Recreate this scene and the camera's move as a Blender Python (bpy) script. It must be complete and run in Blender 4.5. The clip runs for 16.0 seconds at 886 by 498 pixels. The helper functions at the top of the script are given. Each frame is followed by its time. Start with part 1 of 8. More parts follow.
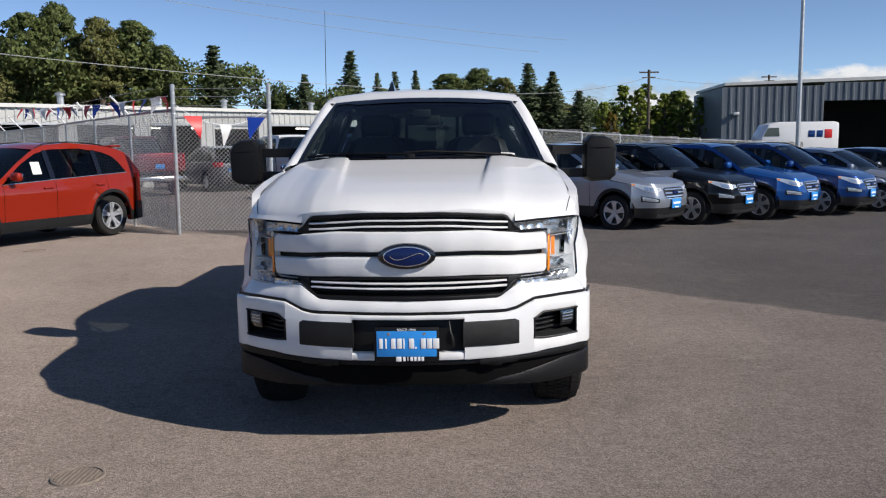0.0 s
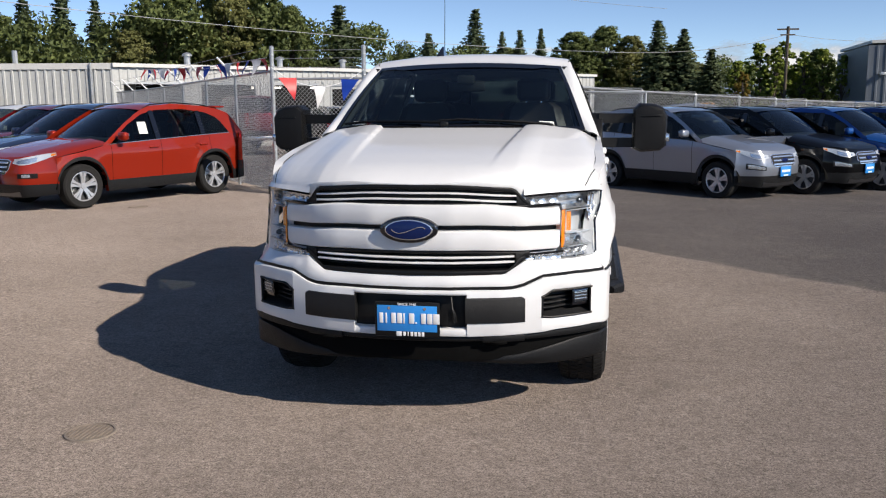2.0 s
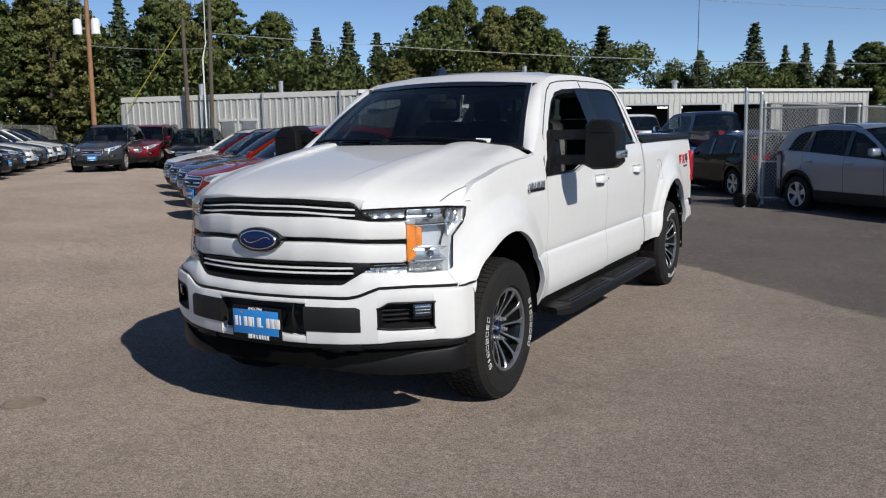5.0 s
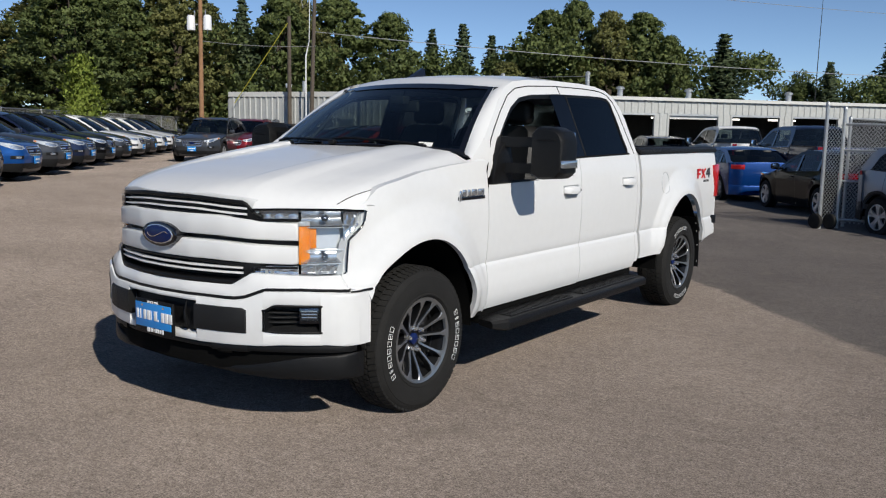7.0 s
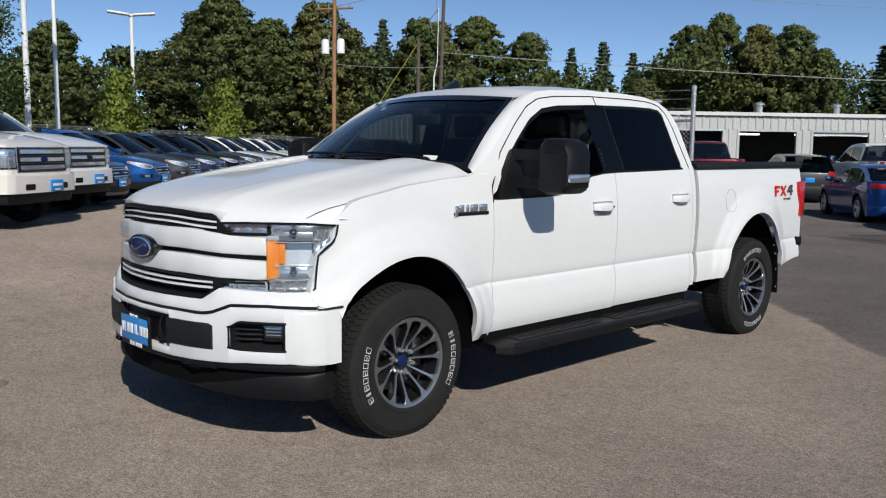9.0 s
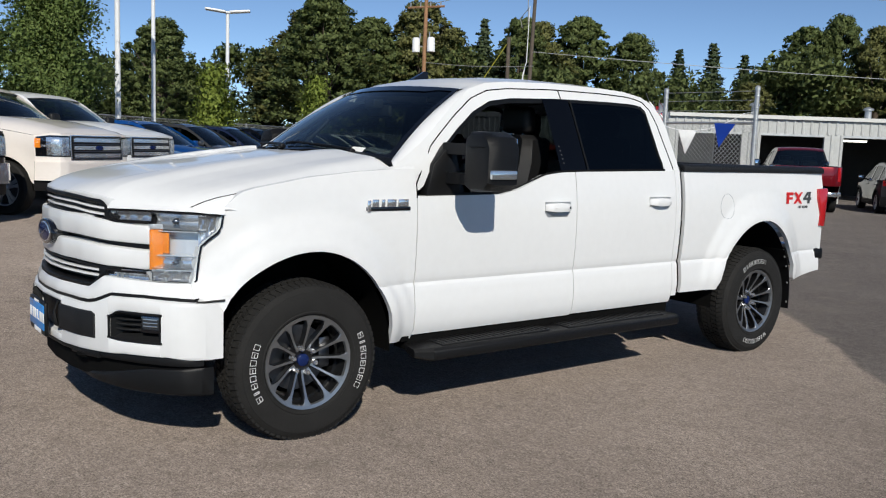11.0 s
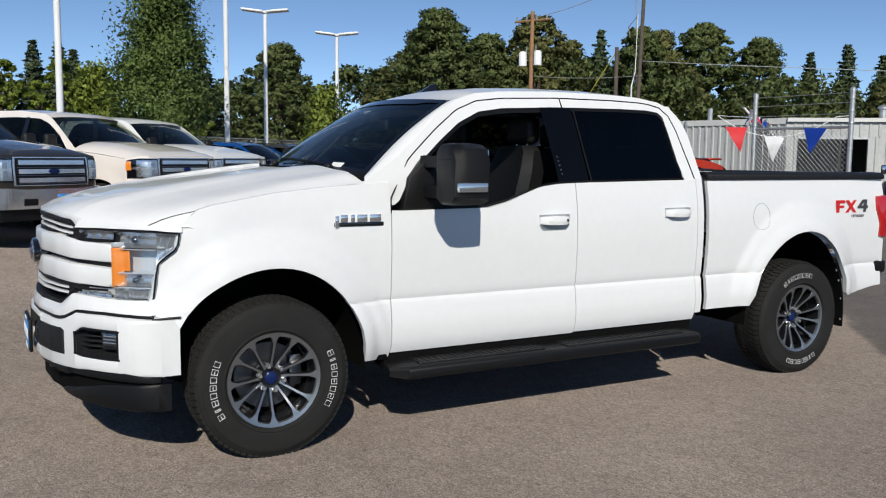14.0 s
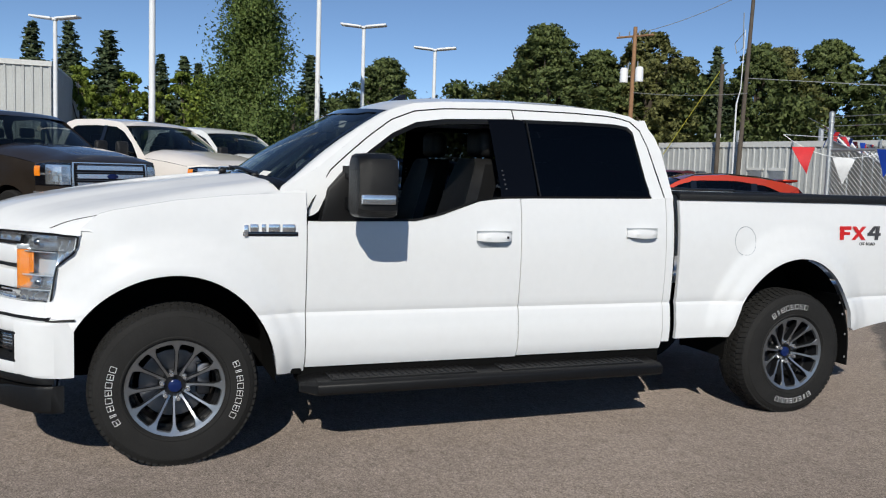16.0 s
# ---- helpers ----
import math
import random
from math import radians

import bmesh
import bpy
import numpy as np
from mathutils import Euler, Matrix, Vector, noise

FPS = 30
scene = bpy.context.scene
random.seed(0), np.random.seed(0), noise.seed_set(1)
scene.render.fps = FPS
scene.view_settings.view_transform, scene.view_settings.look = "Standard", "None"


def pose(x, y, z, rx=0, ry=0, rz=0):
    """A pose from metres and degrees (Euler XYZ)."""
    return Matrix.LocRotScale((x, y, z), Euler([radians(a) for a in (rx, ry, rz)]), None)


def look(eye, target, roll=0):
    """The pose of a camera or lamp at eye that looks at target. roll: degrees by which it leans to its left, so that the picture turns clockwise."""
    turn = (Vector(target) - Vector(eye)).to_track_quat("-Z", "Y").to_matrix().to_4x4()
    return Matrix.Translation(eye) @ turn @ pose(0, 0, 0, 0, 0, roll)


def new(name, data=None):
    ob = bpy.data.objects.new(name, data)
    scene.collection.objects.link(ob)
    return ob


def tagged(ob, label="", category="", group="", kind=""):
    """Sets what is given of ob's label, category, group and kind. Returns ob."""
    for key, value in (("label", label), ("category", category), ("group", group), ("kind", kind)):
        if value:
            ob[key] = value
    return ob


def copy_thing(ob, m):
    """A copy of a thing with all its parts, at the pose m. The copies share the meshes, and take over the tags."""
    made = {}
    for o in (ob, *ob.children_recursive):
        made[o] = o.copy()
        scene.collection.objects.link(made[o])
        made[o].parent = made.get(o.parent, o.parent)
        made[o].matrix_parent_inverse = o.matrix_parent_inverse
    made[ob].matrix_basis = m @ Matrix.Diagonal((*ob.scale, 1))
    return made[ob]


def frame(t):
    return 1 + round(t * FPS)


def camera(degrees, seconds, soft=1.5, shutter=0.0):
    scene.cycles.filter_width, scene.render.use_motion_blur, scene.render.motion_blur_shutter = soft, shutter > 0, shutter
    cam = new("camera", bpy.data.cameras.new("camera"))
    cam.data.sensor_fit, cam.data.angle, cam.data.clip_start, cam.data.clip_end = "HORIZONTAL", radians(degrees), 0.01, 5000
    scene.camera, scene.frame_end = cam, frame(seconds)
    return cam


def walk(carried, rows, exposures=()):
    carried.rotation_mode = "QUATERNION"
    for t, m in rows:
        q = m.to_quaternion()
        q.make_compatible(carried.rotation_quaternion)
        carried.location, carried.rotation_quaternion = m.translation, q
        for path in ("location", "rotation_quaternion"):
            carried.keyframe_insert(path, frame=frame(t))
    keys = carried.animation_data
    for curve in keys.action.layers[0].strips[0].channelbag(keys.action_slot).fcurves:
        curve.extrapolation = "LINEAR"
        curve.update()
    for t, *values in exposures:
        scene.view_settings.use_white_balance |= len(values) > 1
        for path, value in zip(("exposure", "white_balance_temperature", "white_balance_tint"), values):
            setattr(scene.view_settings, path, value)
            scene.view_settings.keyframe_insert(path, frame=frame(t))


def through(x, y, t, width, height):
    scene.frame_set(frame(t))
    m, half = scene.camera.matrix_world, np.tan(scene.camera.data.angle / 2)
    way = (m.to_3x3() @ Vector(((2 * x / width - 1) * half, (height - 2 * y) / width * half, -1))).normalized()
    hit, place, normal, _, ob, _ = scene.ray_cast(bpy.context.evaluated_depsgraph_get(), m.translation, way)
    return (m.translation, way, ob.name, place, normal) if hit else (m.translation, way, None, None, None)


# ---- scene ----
cam = camera(54.2, 16.0, soft=1.15)

PATH = [
    (0, (0.284, -5.364, 1.606), (0.238, -3.38, 1.357), -0.7),
    (0.5, (0.324, -5.435, 1.613), (0.237, -3.458, 1.321), -0.4),
    (1, (0.43, -5.412, 1.643), (0.253, -3.448, 1.309), -0.8),
    (1.5, (0.629, -5.259, 1.64), (0.375, -3.305, 1.297), -0.3),
    (2, (0.877, -5.183, 1.653), (0.546, -3.24, 1.316), -0.4),
    (2.5, (1.235, -5.154, 1.644), (0.781, -3.237, 1.297), -0.3),
    (3, (1.587, -5.074, 1.648), (1.037, -3.182, 1.308), -0.1),
    (3.5, (1.948, -4.881, 1.648), (1.334, -3.0, 1.361), 0.4),
    (4, (2.34, -4.793, 1.633), (1.59, -2.959, 1.36), -0.5),
    (6.5, (3.717, -4.052, 1.591), (2.625, -2.401, 1.3), 0.5),
    (7, (3.893, -3.848, 1.601), (2.731, -2.243, 1.327), 1.0),
    (7.5, (4.135, -3.711, 1.588), (2.897, -2.166, 1.307), 0.8),
    (8, (4.327, -3.571, 1.573), (3.012, -2.093, 1.28), 0.4),
    (8.5, (4.331, -3.316, 1.562), (2.952, -1.892, 1.292), 0.6),
    (9, (4.371, -3.089, 1.567), (2.954, -1.698, 1.334), 0.7),
    (11.5, (4.98, -1.985, 1.544), (3.371, -0.827, 1.289), 1.7),
    (12, (5.051, -1.931, 1.552), (3.418, -0.807, 1.284), 0.9),
    (12.5, (5.068, -1.918, 1.557), (3.426, -0.808, 1.289), 0.3),
    (13, (5.17, -1.864, 1.554), (3.497, -0.8, 1.293), -0.1),
    (13.5, (5.187, -1.656, 1.55), (3.471, -0.658, 1.307), -0.0),
    (14, (5.198, -1.357, 1.552), (3.457, -0.394, 1.342), 0.6),
    (14.5, (5.305, -1.085, 1.551), (3.531, -0.18, 1.359), 0.6),
    (15, (5.477, -0.798, 1.566), (3.663, 0.02, 1.371), 0.6),
    (15.5, (5.494, -0.572, 1.556), (3.657, 0.195, 1.362), 0.5),
    (16, (5.479, -0.319, 1.553), (3.623, 0.402, 1.373), 1.9),
]
walk(cam, [(t, look(eye, target, roll)) for t, eye, target, roll in PATH],
     exposures=[(0.0, -0.12, 6580, 10), (1.0, 0.0, 6650, 11), (3.0, 0.0, 6900, 11), (3.5, -0.10, 6700, 10), (4.0, -0.30, 6550, 9), (7.0, -0.44, 6550, 7), (9.0, -0.44, 6450, 6), (12.5, -0.38, 6500, 6), (16.0, -0.42, 6400, 6)])

# ---------------------------------------------------------------- light
SUN = Vector((1.38, -0.675, 1.01)).normalized()
world = bpy.data.worlds.new("sky")
scene.world = world
world.use_nodes = True
wn = world.node_tree.nodes
sky = wn.new("ShaderNodeTexSky")
sky.sky_type = "NISHITA"
sky.sun_disc = False
sky.sun_elevation = math.asin(SUN.z)
sky.sun_rotation = math.atan2(SUN.x, SUN.y)
sky.altitude = 900
sky.air_density, sky.dust_density, sky.ozone_density = 0.55, 0.0, 2.6
wn["Background"].inputs["Strength"].default_value = 0.142
world.node_tree.links.new(sky.outputs[0], wn["Background"].inputs["Color"])
sun_data = bpy.data.lights.new("sun", "SUN")
sun_data.energy, sun_data.angle, sun_data.color = 5.45, radians(0.55), (1.0, 0.93, 0.84)
sun = new("sun", sun_data)
sun.matrix_world = look(SUN * 50, (0, 0, 0))

# ---------------------------------------------------------------- materials


def material(name, color, rough=0.5, metal=0.0, coat=0.0, bump=0.0, scale=60.0, vary=0.0, vary_scale=3.0, spec=0.5, transmission=0.0, coat_rough=0.03):
    """Principled material with two scales of noise in its colour, and a fine relief."""
    m = bpy.data.materials.new(name)
    m.use_nodes = True
    nt = m.node_tree
    b = nt.nodes["Principled BSDF"]
    b.inputs["Base Color"].default_value = (*color, 1)
    b.inputs["Roughness"].default_value = rough
    b.inputs["Metallic"].default_value = metal
    b.inputs["Coat Weight"].default_value = coat
    b.inputs["Coat Roughness"].default_value = coat_rough
    b.inputs["Specular IOR Level"].default_value = spec
    b.inputs["Transmission Weight"].default_value = transmission
    if vary or bump:
        tc = nt.nodes.new("ShaderNodeTexCoord")
    if vary:
        n1, n2 = nt.nodes.new("ShaderNodeTexNoise"), nt.nodes.new("ShaderNodeTexNoise")
        n1.inputs["Scale"].default_value, n2.inputs["Scale"].default_value = vary_scale, vary_scale * 14
        n1.inputs["Detail"].default_value = n2.inputs["Detail"].default_value = 5
        add = nt.nodes.new("ShaderNodeMath")
        add.operation = "ADD"
        ramp = nt.nodes.new("ShaderNodeMapRange")
        ramp.inputs["From Min"].default_value, ramp.inputs["From Max"].default_value = 0.65, 1.35
        ramp.inputs["To Min"].default_value, ramp.inputs["To Max"].default_value = 1 - vary, 1 + vary
        mul = nt.nodes.new("ShaderNodeVectorMath")
        mul.operation = "SCALE"
        mul.inputs[0].default_value = color
        nt.links.new(tc.outputs["Object"], n1.inputs["Vector"])
        nt.links.new(tc.outputs["Object"], n2.inputs["Vector"])
        nt.links.new(n1.outputs[0], add.inputs[0])
        nt.links.new(n2.outputs[0], add.inputs[1])
        nt.links.new(add.outputs[0], ramp.inputs["Value"])
        nt.links.new(ramp.outputs[0], mul.inputs["Scale"])
        nt.links.new(mul.outputs[0], b.inputs["Base Color"])
    if bump:
        n3, bp = nt.nodes.new("ShaderNodeTexNoise"), nt.nodes.new("ShaderNodeBump")
        n3.inputs["Scale"].default_value = scale
        n3.inputs["Detail"].default_value = 4
        bp.inputs["Strength"].default_value = bump
        bp.inputs["Distance"].default_value = 0.01
        nt.links.new(tc.outputs["Object"], n3.inputs["Vector"])
        nt.links.new(n3.outputs[0], bp.inputs["Height"])
        nt.links.new(bp.outputs[0], b.inputs["Normal"])
    return m


def glass(name, tint, gloss=0.02, ior=1.5):
    """Thin glass: it lets tinted light through and mirrors more at a slant."""
    m = bpy.data.materials.new(name)
    m.use_nodes = True
    nt = m.node_tree
    nt.nodes.remove(nt.nodes["Principled BSDF"])
    clear, shine, mix, lay, pw, fr = (nt.nodes.new("ShaderNode" + k) for k in ("BsdfTransparent", "BsdfGlossy", "MixShader", "LayerWeight", "Math", "MapRange"))
    clear.inputs["Color"].default_value = (*tint, 1)
    shine.inputs["Roughness"].default_value = gloss
    lay.inputs["Blend"].default_value = 0.5
    pw.operation = "POWER"
    pw.inputs[1].default_value = 5.0
    fr.inputs["To Min"].default_value, fr.inputs["To Max"].default_value = ((ior - 1) / (ior + 1)) ** 2, 1.0
    nt.links.new(lay.outputs["Facing"], pw.inputs[0])
    nt.links.new(pw.outputs[0], fr.inputs["Value"])
    nt.links.new(fr.outputs[0], mix.inputs[0])
    nt.links.new(clear.outputs[0], mix.inputs[1])
    nt.links.new(shine.outputs[0], mix.inputs[2])
    nt.links.new(mix.outputs[0], nt.nodes["Material Output"].inputs["Surface"])
    return m


def paint(name, color, flake=0.0, rough=0.35):
    return material(name, color, rough, metal=flake, coat=1.0, vary=0.025, vary_scale=1.5, spec=0.15)


WHITE = material("white_paint", (0.75, 0.755, 0.76), 0.35, coat=0.6, spec=0.2, vary=0.02, vary_scale=1.5)
CREAM = paint("warm_white_paint", (0.80, 0.745, 0.70))
ORANGE = paint("orange_red_paint", (0.30, 0.020, 0.006), 0.25)
RUBY = paint("ruby_paint", (0.16, 0.006, 0.012), 0.3)
NAVY = paint("navy_paint", (0.012, 0.02, 0.055), 0.3)
BLUE = paint("blue_paint", (0.006, 0.07, 0.28), 0.35)
ROYAL = paint("royal_blue_paint", (0.002, 0.034, 0.165), 0.3)
SILVER = paint("silver_paint", (0.30, 0.325, 0.375), 0.6)
GREY = paint("grey_paint", (0.06, 0.063, 0.07), 0.45)
BLACKP = material("black_paint", (0.003, 0.003, 0.0035), 0.35, coat=0.5, spec=0.05, vary=0.02)
BROWN = paint("brown_paint", (0.045, 0.035, 0.028), 0.45)
BLACK = material("black_plastic", (0.006, 0.006, 0.0065), 0.45, spec=0.3, vary=0.1, bump=0.15, scale=900)
TRIM = material("grained_dark_plastic", (0.011, 0.0112, 0.012), 0.5, spec=0.35, vary=0.12, bump=0.35, scale=700)
MIRRORCAP = material("mirror_housing", (0.0065, 0.0066, 0.007), 0.42, spec=0.25, vary=0.12, bump=0.25, scale=700)
GLOSSB = material("gloss_black", (0.006, 0.006, 0.008), 0.08, coat=1.0)
DARK = material("underbody_black", (0.004, 0.004, 0.004), 0.9, spec=0.1, vary=0.2)
RUBBER = material("tyre_rubber", (0.015, 0.0145, 0.014), 0.8, spec=0.3, vary=0.25, vary_scale=9, bump=0.3, scale=260)
CHROME = material("chrome", (0.80, 0.81, 0.83), 0.14, 0.85)
ALLOY = material("machined_alloy", (0.36, 0.37, 0.385), 0.30, 0.85, vary=0.05, vary_scale=30)
GUNMETAL = material("gunmetal_pocket", (0.018, 0.0185, 0.02), 0.35, 0.5, coat=0.5)
STEEL = material("brake_steel", (0.20, 0.20, 0.21), 0.4, 1.0, vary=0.15, vary_scale=20)
GALV = material("galvanised_steel", (0.52, 0.53, 0.53), 0.45, 0.75, vary=0.18, vary_scale=8, bump=0.1, scale=80)
LAMPCHROME = material("lamp_chrome", (0.72, 0.735, 0.76), 0.24, 0.85)
FOGBACK = material("fog_lamp_back", (0.14, 0.16, 0.19), 0.2, 0.8)
LAMPSILVER = material("lamp_silver", (0.68, 0.69, 0.71), 0.28, 0.4)
AMBER = material("amber_reflector", (0.95, 0.27, 0.010), 0.2, coat=1.0, bump=0.5, scale=150)
REDLENS = material("red_lamp_lens", (0.45, 0.012, 0.015), 0.12, coat=1.0)
LEATHER = material("black_leather", (0.007, 0.007, 0.0075), 0.45, vary=0.2, vary_scale=8, bump=0.25, scale=300)
CABIN = material("cabin_plastic", (0.011, 0.011, 0.012), 0.7, vary=0.15)
PLATEBLUE = material("plate_blue", (0.02, 0.26, 0.72), 0.4, coat=0.4, vary=0.05, vary_scale=20)
INK = material("white_print", (0.82, 0.82, 0.82), 0.5)
OVAL = material("deep_blue_enamel", (0.008, 0.018, 0.085), 0.2, spec=0.3)
DECALRED = material("decal_red", (0.60, 0.02, 0.02), 0.4)
DECALGREY = material("decal_grey", (0.06, 0.06, 0.065), 0.4)
STICKER = material("white_paper", (0.78, 0.78, 0.75), 0.7, vary=0.05, vary_scale=30)
WINDSHIELD = glass("windshield_glass", (0.58, 0.68, 0.66), ior=1.95)
PILLAR = material("pillar_black", (0.002, 0.002, 0.0025), 0.12, spec=0.35)
TINTED = glass("privacy_glass", (0.035, 0.04, 0.045), ior=1.5)
SIDEGLASS = glass("side_glass", (0.16, 0.18, 0.18), ior=1.5)
LENS = glass("lamp_lens", (0.93, 0.95, 0.96), ior=1.45)
MIRROR = material("mirror", (0.8, 0.82, 0.83), 0.02, 1.0)

# ---------------------------------------------------------------- mesh helpers


def part(name, bm, mat, parent, label="", sharp=35.0):
    """Links a bmesh as one mesh object under a thing or a part."""
    bmesh.ops.remove_doubles(bm, verts=bm.verts, dist=1e-5)
    me = bpy.data.meshes.new(name)
    bm.to_mesh(me)
    bm.free()
    if sharp > 0:
        me.shade_smooth()
        me.set_sharp_from_angle(angle=radians(sharp))
    me.materials.append(mat)
    ob = new(name, me)
    if parent:
        ob.parent = parent
    if label:
        ob["label"] = label
    return ob


def empty(name, label, category, m=None, group="", kind=""):
    ob = new(name)
    ob.empty_display_size = 0.2
    if m is not None:
        ob.matrix_basis = m
    return tagged(ob, label, category, group, kind)


def lerp(v, xs, ys):
    return float(np.interp(v, xs, ys))


def smooth(a, b, v):
    t = min(1.0, max(0.0, (v - a) / (b - a)))
    return t * t * (3 - 2 * t)


def grid(fn, us, vs, bm=None, mirror=False):
    """A skin through fn(u, v) for all u and v; mirrored in x where asked."""
    bm = bm or bmesh.new()
    rows = [[bm.verts.new(fn(u, v)) for v in vs] for u in us]
    for a, b in zip(rows, rows[1:]):
        for i in range(len(vs) - 1):
            q = [a[i], b[i], b[i + 1], a[i + 1]]
            bm.faces.new(q[::-1] if mirror else q)
    return bm


def flip_x(bm):
    for v in bm.verts:
        v.co.x = -v.co.x
    bmesh.ops.reverse_faces(bm, faces=bm.faces)
    return bm


def tidy(bm):
    bmesh.ops.remove_doubles(bm, verts=bm.verts, dist=1e-5)
    bmesh.ops.dissolve_degenerate(bm, edges=bm.edges, dist=1e-6)
    bmesh.ops.recalc_face_normals(bm, faces=bm.faces)
    return bm


def box(c, s, bevel=0.0, seg=2, bm=None, m=None):
    """A box of centre c and size s with rounded edges."""
    b2 = bmesh.new()
    bmesh.ops.create_cube(b2, size=1.0, matrix=Matrix.Diagonal((*s, 1)))
    if bevel:
        bmesh.ops.bevel(b2, geom=list(b2.edges), offset=bevel, segments=seg, profile=0.5, affect="EDGES")
    bmesh.ops.transform(b2, matrix=Matrix.Translation(c) @ (m or Matrix()), verts=b2.verts)
    return join(bm, b2)


def join(bm, b2):
    if bm is None:
        return b2
    me = bpy.data.meshes.new("tmp")
    b2.to_mesh(me)
    b2.free()
    bm.from_mesh(me)
    bpy.data.meshes.remove(me)
    return bm


def loft(sections, bm=None, caps=True, closed=True):
    """Skins rings of points that all have the same count."""
    bm = bm or bmesh.new()
    rings = [[bm.verts.new(p) for p in s] for s in sections]
    n = len(rings[0])
    for a, b in zip(rings, rings[1:]):
        for i in range(n if closed else n - 1):
            j = (i + 1) % n
            bm.faces.new((a[i], b[i], b[j], a[j]))
    if caps:
        bm.faces.new(rings[0])
        bm.faces.new(rings[-1][::-1])
    return bm


def prism(poly, axis, a, b, bevel=0.0, bm=None):
    """A polygon in the plane across an axis, drawn out from a to b along it."""
    def put(p, d):
        return {"x": (d, p[0], p[1]), "y": (p[0], d, p[1]), "z": (p[0], p[1], d)}[axis]
    b2 = loft([[put(p, a) for p in poly], [put(p, b) for p in poly]])
    bmesh.ops.recalc_face_normals(b2, faces=b2.faces)
    if bevel:
        bmesh.ops.bevel(b2, geom=list(b2.edges), offset=bevel, segments=2, profile=0.5, affect="EDGES")
    return join(bm, b2)


def tube(points, r, n=8, bm=None, caps=True):
    """A round rod along points; r is one radius or one for each point."""
    pts = [Vector(p) for p in points]
    rs = r if isinstance(r, (list, tuple)) else [r] * len(pts)
    rings = []
    for i, p in enumerate(pts):
        d = (pts[min(i + 1, len(pts) - 1)] - pts[max(i - 1, 0)]).normalized()
        side = d.cross((0, 0, 1) if abs(d.z) < 0.9 else (1, 0, 0)).normalized()
        up = side.cross(d)
        rings.append([p + (side * math.cos(a) + up * math.sin(a)) * rs[i] for a in (2 * math.pi * k / n for k in range(n))])
    return loft(rings, bm, caps)


def lathe(profile, centre, n=48, bm=None):
    """Turns (radius, offset) round an axle that runs along x."""
    b2 = bmesh.new()
    rows = [[b2.verts.new((centre[0] + o, centre[1] + r * math.cos(a), centre[2] + r * math.sin(a))) for r, o in profile]
            for a in (2 * math.pi * k / n for k in range(n))]
    for k in range(n):
        a, b = rows[k], rows[(k + 1) % n]
        for i in range(len(profile) - 1):
            b2.faces.new((a[i], b[i], b[i + 1], a[i + 1]))
    tidy(b2)
    return join(bm, b2)


def bar(xs, zlo, zhi, yfun, depth, r=0.01, bm=None):
    """A bar across the nose: front at yfun(x), from zlo(x) to zhi(x), with rounded front edges."""
    secs = []
    for x in xs:
        y, a, b = yfun(x), zlo(x), zhi(x)
        k = min(r, (b - a) / 2.2)
        secs.append([(x, y + depth, a), (x, y + k, a), (x, y + 0.3 * k, a + 0.3 * k), (x, y, a + k), (x, y, b - k), (x, y + 0.3 * k, b - 0.3 * k), (x, y + k, b), (x, y + depth, b)])
    b2 = loft(secs)
    bmesh.ops.recalc_face_normals(b2, faces=b2.faces)
    return join(bm, b2)


def words(text, size, mat, parent, m, name="lettering"):
    """Flat letters of the built-in font, turned into a mesh."""
    cu = bpy.data.curves.new(name, "FONT")
    cu.body, cu.size, cu.align_x, cu.align_y, cu.extrude = text, size, "CENTER", "CENTER", 0.0015
    tmp = bpy.data.objects.new("tmp", cu)
    me = bpy.data.meshes.new_from_object(tmp)
    bpy.data.objects.remove(tmp)
    me.name = name
    me.materials.clear()
    me.materials.append(mat)
    ob = new(name, me)
    ob.parent, ob.matrix_basis = parent, m
    return ob


def span(a, b, n):
    return [a + (b - a) * i / (n - 1) for i in range(n)]


def ground_z(x, y):
    """The lot rises a little towards the far row and falls away behind the fence."""
    rise = 0.25 * smooth(2.5, 7.0, -0.8 * x - 0.6 * y)
    dip = 0.075 * smooth(1.2, 3.2, x) * smooth(8.5, 11.0, y) * (1 - smooth(16.0, 24.0, y))
    return rise - 0.16 * smooth(8.0, 22.0, y) * (1 - rise / 0.25) - dip


def standing(x, y, hx, hy):
    """Pose of a vehicle whose front axle's middle is at x, y and that heads along hx, hy."""
    return Matrix.Translation((x, y, ground_z(x, y))) @ pose(0, 0, 0, 0, 0, math.degrees(math.atan2(hx, -hy)))

# ---------------------------------------------------------------- ground


